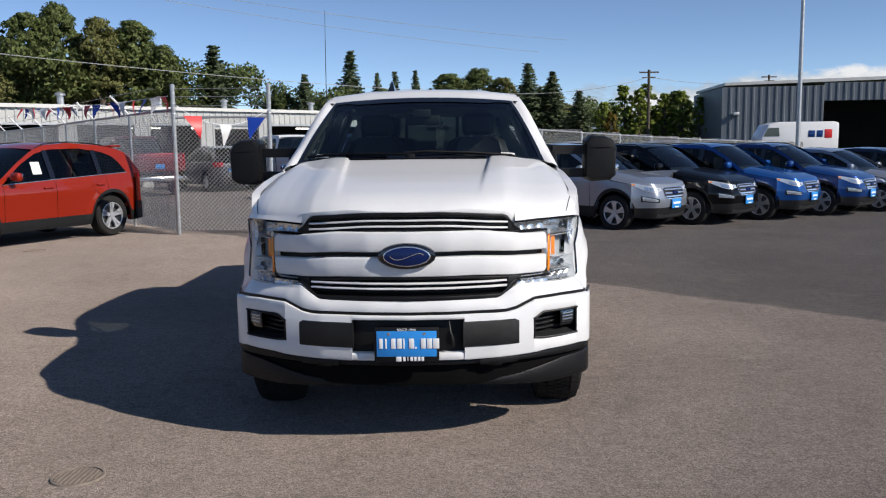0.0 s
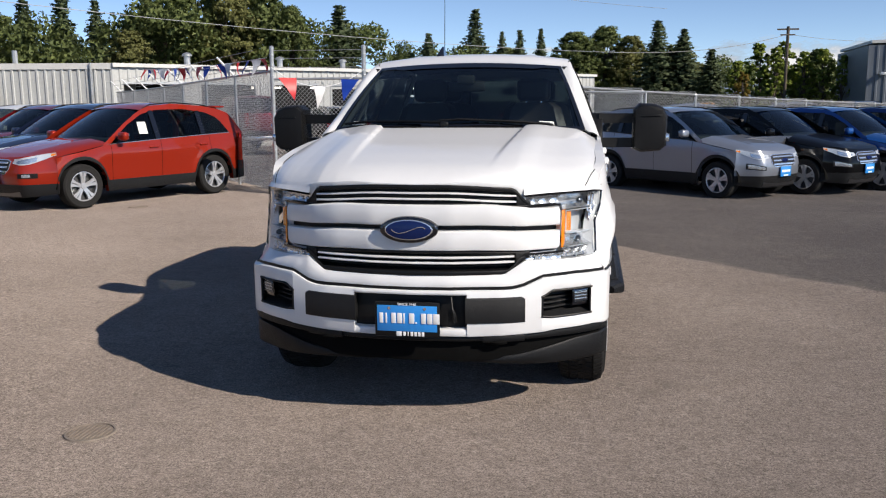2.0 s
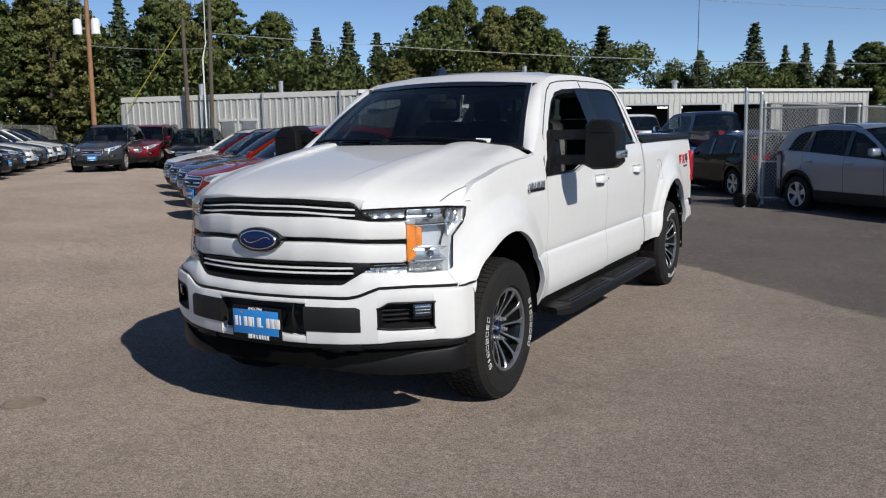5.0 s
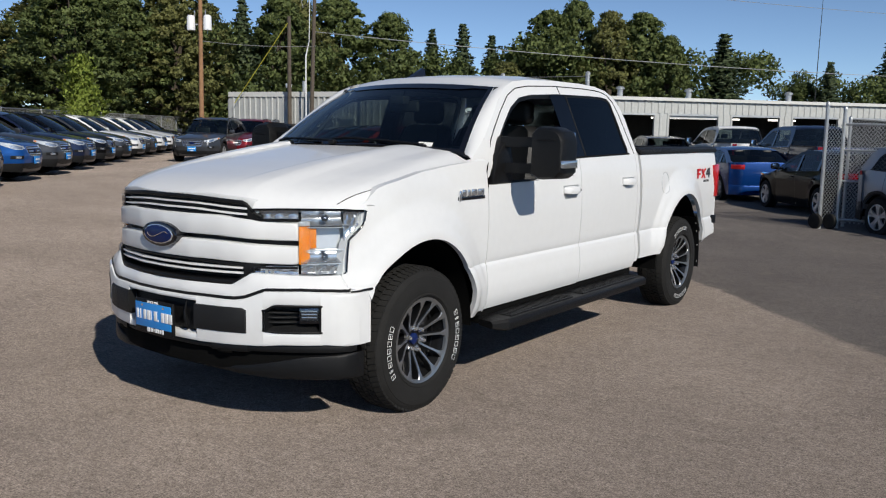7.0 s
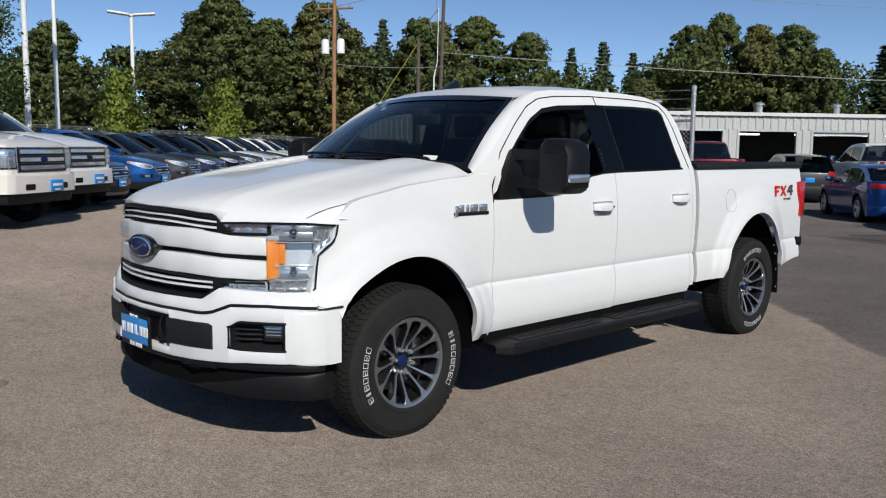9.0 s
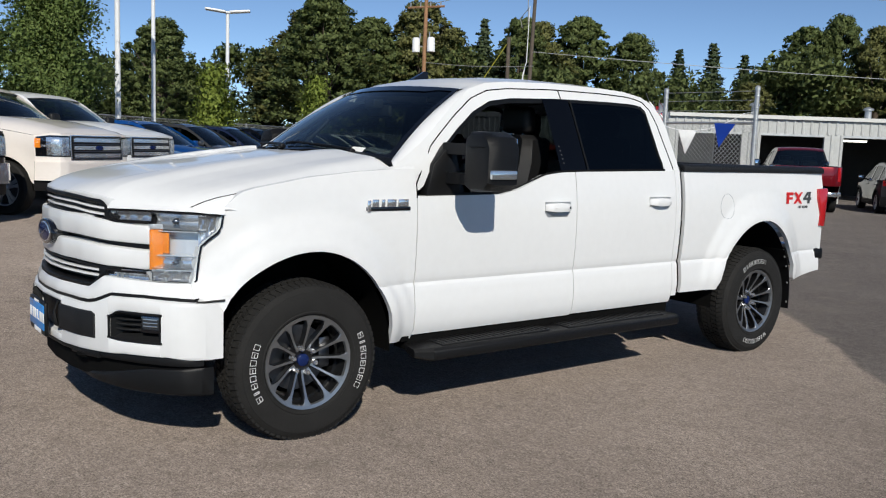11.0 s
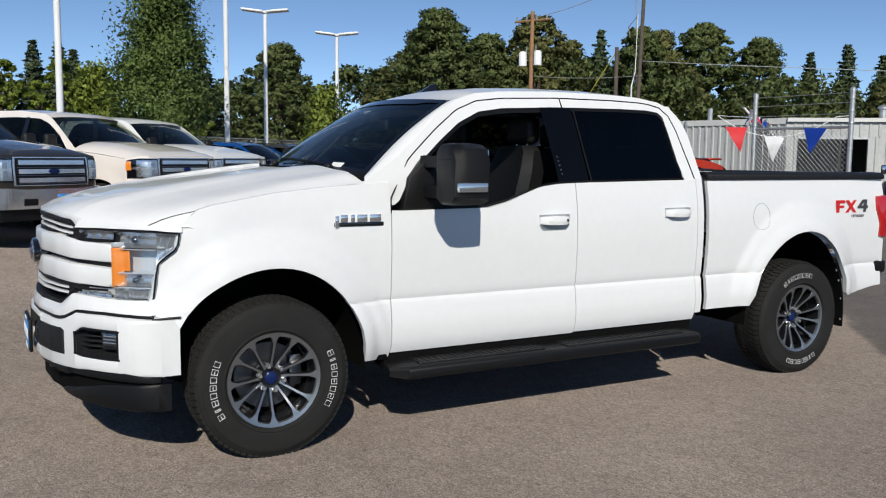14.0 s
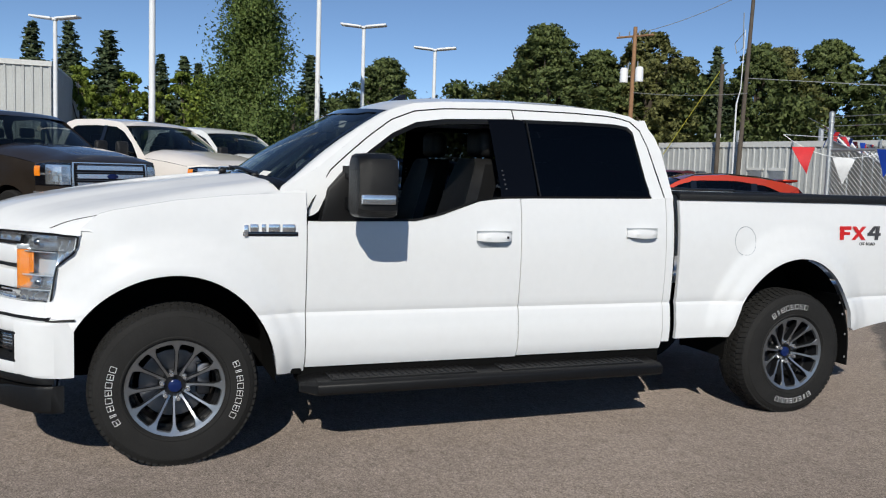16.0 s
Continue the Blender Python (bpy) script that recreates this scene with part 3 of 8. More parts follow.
        # name badge on the fender and stripes on the bedside: plain shapes
        b = part("fender_badge", box((s * (side_x(0.47, 1.215) + 0.004), 0.47, 1.196), (0.008, 0.285, 0.022), 0.003), GLOSSB, truck)
        for y0, w in ((0.372, 0.040), (0.430, 0.022), (0.466, 0.058), (0.538, 0.066)):
            part("badge_block", box((s * (side_x(0.47, 1.225) + 0.011), y0 + w / 2 - 0.01, 1.228), (0.008, w, 0.040), 0.003), CHROME, b)
        part("badge_block", box((s * (side_x(0.47, 1.225) + 0.011), 0.342, 1.212), (0.008, 0.022, 0.062), 0.003), CHROME, b)
        decal(bed, s)
        # tail lamp
        zs = span(0.985, 1.295, 9)
        prof = [(4.80, 1.29), (4.915, 1.30), (4.935, 1.29), (4.932, 1.16), (4.925, 1.0), (4.915, 0.975), (4.845, 0.98), (4.85, 1.08), (4.80, 1.20)]
        part("tail_lamp", prism(prof, "x", s * 0.80, s * (side_x(4.85, 1.15) + 0.018), 0.006), REDLENS, truck)
        part("bedside_corner", box((s * 0.90, 4.905, 0.86), (0.12, 0.05, 0.22), 0.015), WHITE, truck)
        part("bed_rail_cap", prism([(s * 0.785, 1.450), (s * 0.785, 1.464), (s * 0.83, 1.475), (s * 0.925, 1.472), (s * 0.952, 1.455), (s * 0.952, 1.420), (s * 0.93, 1.420), (s * 0.90, 1.450)], "y", 3.02, 4.90, 0.006), TRIM, truck)
        part("bed_inner_wall", box((s * 0.81, 3.96, 1.255), (0.04, 1.88, 0.40), 0.01), WHITE, truck)
        # wheels
        for yc, xo in ((0.0, 0.0), (3.975, -0.005)):
            build_wheel(truck, s, yc)
    # roof, windscreen, rear of the cab
    def screen(u, v):
        x0, x1 = 0.845, 0.655
        x = u * (x0 + (x1 - x0) * v)
        yb = cowl_y(u * x0) + 0.03
        yt = 1.175 - 0.115 * (1 - u * u)
        zb, zt = 1.452 + 0.028 * (1 - u * u), 1.888 + 0.026 * (1 - u * u)
        b = 0.035 * math.sin(math.pi * v)
        return (x, yb + (yt - yb) * v - b * 0.5, zb + (zt - zb) * v + b * 0.5)

    def roof(u, v):
        sx, sy, sz = screen(u, 1.0)
        y = sy + (2.93 - sy) * v
        half = glasshouse_x(roof_edge(max(y, 1.17))) - 0.004
        k = smooth(0.0, 0.10, v)
        x = u * (0.655 * (1 - k) + half * k)
        edge = roof_edge(max(y, 1.17))
        z = edge + 0.046 * (1 - abs(u) ** 2.2) * (1 - 0.5 * smooth(0.75, 1.0, v)) + 0.006 * smooth(0.10, 0.02, abs(abs(u) - 0.62)) * smooth(0.08, 0.2, v) * smooth(1.0, 0.9, v)
        return (x, y, sz * (1 - k) + z * k)
    bm = grid(roof, span(-1, 1, 33), span(0, 1, 29))
    part("roof_panel", tidy(bm), WHITE, truck)
    for s in (1, -1):
        def pillar(v, k):
            a = Vector(screen(s * 1.0, v))
            y = 0.52 + (1.30 - 0.52) * v
            b = Vector((s * (glasshouse_x(roof_edge(y)) + 0.0), y, roof_edge(y)))
            bow = Vector((s * 0.006, -0.006, 0.008)) * math.sin(math.pi * k)
            return a.lerp(b, k) + bow
        part("a_pillar", tidy(grid(pillar, span(0, 1, 15), span(0, 1, 5))), WHITE, truck)

    part("windshield", tidy(grid(screen, span(-1, 1, 33), span(0, 1, 17))), WINDSHIELD, truck, "tinted windshield")
    bm = bmesh.new()
    lift = Vector((0, -0.004, 0.004))
    for ua, ub, va, vb in ((-1, -0.965, 0, 1), (0.965, 1, 0, 1), (-1, 1, 0, 0.05)):
        grid(lambda u, v: Vector(screen(u, v)) + lift, span(ua, ub, 17), span(va, vb, 9), bm)
    # upper shade band, deeper towards the middle
    grid(lambda u, v: Vector(screen(u, 1 - (0.05 + 0.035 * smooth(0.82, 0.70, abs(u))) * (1 - v))) + lift, span(-1, 1, 41), span(0, 1, 4), bm)
    part("windshield_band", tidy(bm), GLOSSB, truck)
    part("rain_sensor", box((0.0, 0.98, 1.80), (0.12, 0.08, 0.06), 0.01), CABIN, truck)
    part("sticker", tidy(grid(lambda u, v: Vector(screen(0.715 + 0.055 * u, 0.045 + 0.05 * v)) + Vector((0, -0.007, 0.007)), span(-1, 1, 5), (0, 1))), STICKER, truck, "small white paper sticker")
    part("sticker", tidy(grid(lambda u, v: Vector(screen(-0.80 + 0.06 * u, 0.06 + 0.05 * v)) + Vector((0, -0.007, 0.007)), span(-1, 1, 5), (0, 1))), STICKER, truck)
    # cowl, wipers
    part("cowl_panel", tidy(grid(lambda x, v: (x, cowl_y(x) - 0.035 + 0.11 * v, hood_z(x * 0.93, cowl_y(x) - 0.035) - 0.012 + 0.01 * v), span(-0.90, 0.90, 31), span(0, 1, 3))), BLACK, truck)
    for k in range(9):
        x = -0.36 + 0.09 * k
        part("cowl_vent", box((x, cowl_y(x) + 0.03, 1.488), (0.07, 0.035, 0.008), 0.003), DARK, truck)
    for xa, xb, ya in ((0.62, 0.02, 0.0), (-0.05, -0.66, 0.0)):
        a, b = Vector(screen(xa / 0.845, 0.02)), Vector(screen(xb / 0.845, 0.06))
        off = Vector((0, -0.03, 0.028))
        w = part("wiper", tube([a + off, a * 0.55 + b * 0.45 + off * 1.2, b + off], [0.011, 0.008, 0.006], 6), BLACK, truck)
        part("wiper_blade", tube([Vector(screen((xa * 0.72 + xb * 0.28) / 0.845, 0.055)) + off * 0.5, Vector(screen((xa * 0.1 + xb * 0.9) / 0.845, 0.085)) + off * 0.5, Vector(screen((xb - 0.12) / 0.845, 0.07)) + off * 0.5], 0.009, 6), BLACK, w)
        part("wiper_pivot", box(a + off + Vector((0, -0.01, -0.01)), (0.05, 0.04, 0.03), 0.01), BLACK, w)
    # rear cab wall with its window
    for x0, x1, z0, z1 in ((-0.90, 0.90, 0.60, 1.46), (-0.89, -0.70, 1.46, 1.90), (0.70, 0.89, 1.46, 1.90), (-0.70, 0.70, 1.83, 1.92)):
        half = abs(x0)
        part("cab_rear_wall", prism([(x0, z0), (x1, z0), (x1 * (1 if z1 < 1.5 else 0.70 if x1 > 0.8 else 0.9), z1), (x0 * (1 if z1 < 1.5 else 0.70 if x0 < -0.8 else 0.9), z1)], "y", 2.90, 2.945), WHITE if z0 < 1.8 else WHITE, truck)
    part("rear_window", box((0, 2.93, 1.645), (1.42, 0.008, 0.40), 0.0), SIDEGLASS, truck)
    for x in (-0.24, 0.24):
        part("rear_window_bar", box((x, 2.925, 1.645), (0.03, 0.02, 0.38), 0.004), BLACK, truck)
    # load bed: its floor between the wheel wells and in the corners
    bm = box((0, 3.97, 0.90), (0.99, 1.86, 0.05), 0.01)
    for s in (-1, 1):
        for y0, y1 in ((3.04, 3.40), (4.48, 4.90)):
            join(bm, box((s * 0.650, (y0 + y1) / 2, 0.90), (0.30, y1 - y0, 0.05), 0.01))
    part("bed_floor", bm, WHITE, truck)
    part("bed_front_wall", box((0, 3.05, 1.15), (1.62, 0.05, 0.52), 0.01), WHITE, truck)
    part("bed_front_cap", box((0, 3.05, 1.435), (1.62, 0.07, 0.05), 0.015), TRIM, truck)
    tg = part("tailgate", box((0, 4.90, 1.16), (1.56, 0.08, 0.53), 0.02), WHITE, truck)
    part("tailgate_cap", box((0, 4.90, 1.44), (1.58, 0.09, 0.05), 0.015), TRIM, tg)
    rb = part("rear_bumper", box((0, 4.93, 0.70), (1.86, 0.18, 0.20), 0.04), CHROME, truck)
    part("bumper_end", box((0.935, 4.90, 0.74), (0.06, 0.14, 0.10), 0.02), BLACK, rb)
    part("bumper_end", box((-0.935, 4.90, 0.74), (0.06, 0.14, 0.10), 0.02), BLACK, rb)
    # underside
    part("floor_pan", box((0, 1.75, 0.62), (1.72, 2.3, 0.10), 0.02), DARK, truck)
    part("engine_bay", box((0, -0.25, 0.80), (0.98, 1.15, 0.62), 0.03), DARK, truck)
    for s in (1, -1):
        part("frame_rail", box((s * 0.42, 2.1, 0.52), (0.09, 5.2, 0.14), 0.015), DARK, truck)
        part("apron", box((s * 0.80, 0.62, 0.80), (0.30, 0.06, 0.72), 0.01), DARK, truck)
    part("axle", tube([(-0.75, 3.975, 0.42), (0.75, 3.975, 0.42)], 0.05, 10), DARK, truck)
    part("exhaust", tube([(-0.35, 2.6, 0.42), (-0.35, 3.4, 0.46), (-0.62, 4.5, 0.50)], 0.035, 8), STEEL, truck)
    part("fuel_tank", box((0.45, 2.2, 0.50), (0.42, 1.2, 0.24), 0.05), DARK, truck)
    # aerial on the roof
    part("roof_antenna", tidy(loft([[(-0.26 + dx, 1.50 + dy, 1.985) for dx, dy in ((-0.03, -0.08), (0.03, -0.08), (0.03, 0.08), (-0.03, 0.08))], [(-0.26 + dx, 1.53 + dy, 2.03) for dx, dy in ((-0.016, -0.03), (0.016, -0.03), (0.016, 0.06), (-0.016, 0.06))], [(-0.26 + dx, 1.56 + dy, 2.065) for dx, dy in ((-0.006, 0.0), (0.006, 0.0), (0.006, 0.035), (-0.006, 0.035))]])), GLOSSB, truck)
    build_nose(truck)
    build_cabin(truck)
    return truck


def decal(bed, s):
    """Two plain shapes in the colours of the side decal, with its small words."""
    def quad(pts, mat, d=0.003):
        x = [side_x(p[0], p[1]) for p in pts]
        bm = bmesh.new()
        bm.faces.new([bm.verts.new((s * (max(x) + d), *p)) for p in pts])
        part("decal_shape", bm, mat, bed)
    f = 1 if s > 0 else -1
    c = 4.515

    def q(a, b, z0, z1, slant, mat, d=0.003):
        a, b, slant = a * 1.22, b * 1.22, slant * 1.22
        z0, z1 = 1.22 + (z0 - 1.22) * 1.22, 1.22 + (z1 - 1.22) * 1.22
        quad([(c + f * a, z0), (c + f * b, z0), (c + f * (b + slant), z1), (c + f * (a + slant), z1)], mat, d)
    q(-0.16, -0.13, 1.182, 1.258, 0.0, DECALRED)
    q(-0.16, -0.075, 1.238, 1.258, 0.0, DECALRED)
    q(-0.16, -0.085, 1.210, 1.226, 0.0, DECALRED)
    q(-0.075, -0.045, 1.182, 1.258, 0.075, DECALRED)
    q(0.0, 0.03, 1.182, 1.258, -0.075, DECALRED, 0.004)
    q(0.10, 0.128, 1.182, 1.260, 0.008, DECALGREY)
    q(0.045, 0.145, 1.205, 1.222, 0.0, DECALGREY)
    q(0.045, 0.075, 1.214, 1.260, 0.045, DECALGREY)
    m = Matrix.Translation((s * (side_x(c + 0.05, 1.155) + 0.003), c + f * 0.055, 1.145)) @ pose(0, 0, 0, 90, 0, 90 * f)
    words("OFF ROAD", 0.030, DECALGREY, bed, m, "decal_words")


def build_mirror(truck, s):
    mir = part("towing_mirror", tidy(loft([[(s * (1.27 + a * kx), yy - 0.03, 1.465 + b * kz) for a, b in ((-0.115, -0.14), (-0.06, -0.165), (0.07, -0.155), (0.11, -0.12), (0.115, 0.08), (0.085, 0.135), (0.03, 0.16), (-0.07, 0.165), (-0.11, 0.13))] for yy, kx, kz in ((0.852, 0.70, 0.74), (0.858, 0.88, 0.90), (0.878, 0.97, 0.97), (0.93, 1.0, 1.0), (1.03, 1.0, 1.0), (1.055, 0.97, 0.97))])), MIRRORCAP, truck, "black tow mirror")
    part("mirror_glass", box((s * 1.27, 1.027, 1.50), (0.19, 0.006, 0.19), 0.002), MIRROR, mir)
    part("mirror_glass", box((s * 1.27, 1.027, 1.36), (0.18, 0.006, 0.07), 0.002), MIRROR, mir)
    part("cap_seam", tube([(s * (1.27 + a), 0.818 if abs(a) < 0.1 else 0.87, 1.545) for a in (-0.112, -0.06, 0.0, 0.06, 0.112)], 0.003, 5), BLACK, mir)
    sig = part("signal_lamp", box((s * 1.358, 0.925, 1.40), (0.075, 0.175, 0.050), 0.008), CHROME, mir, "chrome-backed signal lamp")
    part("signal_lens", box((s * 1.362, 0.925, 1.40), (0.075, 0.18, 0.054), 0.008), LENS, sig)
    for z in (1.53, 1.365):
        part("mirror_arm", tidy(loft([[(s * x, y + dy, z + dz) for dy, dz in ((-0.045, -0.032), (0.03, -0.032), (0.04, 0.0), (0.03, 0.032), (-0.045, 0.032))] for x, y in ((0.93, 0.90), (1.0, 0.925), (1.09, 0.935), (1.20, 0.94))])), BLACK, mir)
    part("mirror_base", prism([(0.735, 1.262), (0.98, 1.268), (0.97, 1.40), (0.93, 1.53), (0.90, 1.57), (0.775, 1.44)], "x", s * 0.875, s * 0.955, 0.012), BLACK, mir)


def build_wheel(truck, s, yc):
    """Tyre with tread and raised letters, twelve-spoke alloy rim, brake."""
    xc, zc = s * 0.848, 0.405
    wheel = part("wheel", lathe([(0.205, -0.135), (0.248, -0.13), (0.248, 0.12), (0.242, 0.128), (0.234, 0.118), (0.226, 0.03), (0.21, 0.03), (0.205, -0.13)] if s > 0 else [(0.205, 0.135), (0.248, 0.13), (0.248, -0.12), (0.242, -0.128), (0.234, -0.118), (0.226, -0.03), (0.21, -0.03), (0.205, 0.13)], (xc, yc, zc), 72), GUNMETAL, truck)
    o = s
    tyre_prof = [(0.246, -0.125), (0.258, -0.135), (0.30, -0.142), (0.345, -0.138), (0.375, -0.125), (0.393, -0.105), (0.398, -0.06), (0.399, 0.0), (0.398, 0.06), (0.393, 0.105), (0.378, 0.124), (0.362, 0.132), (0.36, 0.136), (0.345, 0.139), (0.30, 0.143), (0.272, 0.139), (0.268, 0.143), (0.260, 0.141), (0.256, 0.132), (0.247, 0.126)]
    tyre = part("tyre", lathe([(r, o * d) for r, d in tyre_prof], (xc, yc, zc), 96), RUBBER, wheel, "black tyre with raised white lettering")
    # tread blocks, in one ring
    bm = bmesh.new()
    n = 72
    for row, (d0, d1, ph) in enumerate(((-0.118, -0.072, 0.0), (-0.062, -0.022, 0.5), (-0.014, 0.014, 0.25), (0.022, 0.062, 0.5), (0.072, 0.118, 0.0))):
        for k in range(n):
            a0, a1 = 2 * math.pi * (k + ph) / n, 2 * math.pi * (k + ph + 0.74) / n
            sk = 0.018 * (1 if row % 2 else -1)
            pts = []
            for rr in (0.388, 0.405):
                for d, a in ((d0, a0), (d1, a0 + sk), (d1, a1 + sk), (d0, a1)):
                    q = rr - (0.012 if abs(d) > 0.11 else 0.0)
                    pts.append(bm.verts.new((xc + o * d, yc + q * math.cos(a), zc + q * math.sin(a))))
            for f in ((4, 5, 6, 7), (0, 1, 5, 4), (1, 2, 6, 5), (2, 3, 7, 6), (3, 0, 4, 7)):
                bm.faces.new([pts[i] for i in f])
    bmesh.ops.recalc_face_normals(bm, faces=bm.faces)
    part("tread", bm, RUBBER, tyre, sharp=0)
    for ob in (tyre, *tyre.children):
        for v in ob.data.vertices:
            q = Vector((v.co.y - yc, v.co.z - zc))
            if q.length > 0.30:
                k = 1 + (q.length - 0.30) * 0.018 / 0.105 / q.length
                v.co.y, v.co.z = yc + q.x * k, zc + q.y * k
    # brand letters drawn as plain outlined bars on the sidewall
    face = xc + o * 0.1445

    def spot(r, a):
        return (face, yc + r * math.sin(a) * o, zc + r * math.cos(a))
    turn = 0.0 if yc < 1 else 1.45
    for centre in (math.pi * 0.5 + 0.06 + turn, -math.pi * 0.5 - 0.06 + turn):
        for k in range(8):
            w = 0.082 if k != 1 else 0.026
            a = centre + (k - 3.5) * 0.124
            ring = []
            for r, da in ((0.306, -w / 2), (0.336, -w / 2), (0.336, w / 2), (0.306, w / 2), (0.306, -w / 2)):
                ring.append(spot(r, a + da))
            bm = tube(ring, 0.0019, 4)
            if k % 2 == 0:
                tube([spot(0.321, a - w / 2), spot(0.321, a + w / 4)], 0.0018, 4, bm)
            part("sidewall_mark", bm, INK, tyre)
    # spokes
    ro = o * 0.128
    for k in range(6):
        base = 2 * math.pi * k / 6 + (0.26 if yc < 1 else 0.05)
        for sgn in (-1, 1):
            secs = []
            for r, off, w, dep in ((0.045, 0.25, 0.009, 0.055), (0.09, 0.215, 0.0062, 0.066), (0.14, 0.225, 0.0062, 0.09), (0.19, 0.235, 0.0078, 0.112), (0.218, 0.242, 0.015, 0.120), (0.240, 0.250, 0.034, 0.125)):
                a = base + sgn * off
                t = a + math.pi / 2
                cy, cz = yc + r * math.cos(a), zc + r * math.sin(a)
                front = xc + o * dep
                secs.append([(front, cy + w * math.cos(t), cz + w * math.sin(t)), (front - o * 0.004, cy + (w + 0.003) * math.cos(t), cz + (w + 0.003) * math.sin(t)), (front - o * 0.05, cy + w * 0.6 * math.cos(t), cz + w * 0.6 * math.sin(t)), (front - o * 0.05, cy - w * 0.6 * math.cos(t), cz - w * 0.6 * math.sin(t)), (front - o * 0.004, cy - (w + 0.003) * math.cos(t), cz - (w + 0.003) * math.sin(t)), (front, cy - w * math.cos(t), cz - w * math.sin(t))])
            b2 = loft(secs)
            bmesh.ops.recalc_face_normals(b2, faces=b2.faces)
            sp_ob = part("spoke", b2, GUNMETAL, wheel)
            face = []
            for r, off, w, dep in ((0.055, 0.240, 0.0085, 0.0605), (0.09, 0.215, 0.0064, 0.069), (0.14, 0.225, 0.0064, 0.093), (0.19, 0.235, 0.0082, 0.115), (0.216, 0.242, 0.017, 0.123), (0.238, 0.250, 0.036, 0.1275)):
                a = base + sgn * off
                t = a + math.pi / 2
                cy, cz, front = yc + r * math.cos(a), zc + r * math.sin(a), xc + o * dep
                face.append([(front - o * 0.004, cy + w * math.cos(t), cz + w * math.sin(t)), (front, cy + w * 0.8 * math.cos(t), cz + w * 0.8 * math.sin(t)), (front, cy - w * 0.8 * math.cos(t), cz - w * 0.8 * math.sin(t)), (front - o * 0.004, cy - w * math.cos(t), cz - w * math.sin(t))])
            b2 = loft(face)
            bmesh.ops.recalc_face_normals(b2, faces=b2.faces)
            part("spoke_face", b2, ALLOY, sp_ob, "bright machined face")
    part("rim_lip", lathe([(0.226, o * 0.112), (0.229, o * 0.127), (0.246, o * 0.132), (0.250, o * 0.122)], (xc, yc, zc), 72), ALLOY, wheel)
    part("hub", lathe([(0.0, o * 0.055), (0.068, o * 0.054), (0.074, o * 0.045), (0.076, o * -0.01)], (xc, yc, zc), 32), GUNMETAL, wheel)
    part("hub_cap", lathe([(0.0, o * 0.072), (0.026, o * 0.071), (0.033, o * 0.066), (0.034, o * 0.05)], (xc, yc, zc), 24), OVAL, wheel, "blue hub cap")
    for k in range(6):
        a = 2 * math.pi * (k + 0.5) / 6 + (0.26 if yc < 1 else 0.05)
        part("lug_nut", lathe([(0.0, o * 0.096), (0.009, o * 0.095), (0.0135, o * 0.086), (0.0135, o * 0.05)], (xc, yc + 0.066 * math.cos(a), zc + 0.066 * math.sin(a)), 8), CHROME, wheel)
    part("brake_disc", lathe([(0.06, o * -0.02), (0.10, o * -0.012), (0.175, o * -0.012), (0.175, o * -0.04)], (xc, yc, zc), 48), STEEL, wheel)
    cal = -1 if yc < 1 else 1
    part("brake_caliper", box((xc - o * 0.0, yc + 0.145 * (1 if yc < 1 else -1), zc + 0.02), (0.06, 0.07, 0.17), 0.015), STEEL, wheel)
    part("wheel_backing", lathe([(0.0, o * -0.06), (0.20, o * -0.06)], (xc, yc, zc), 32), DARK, wheel)


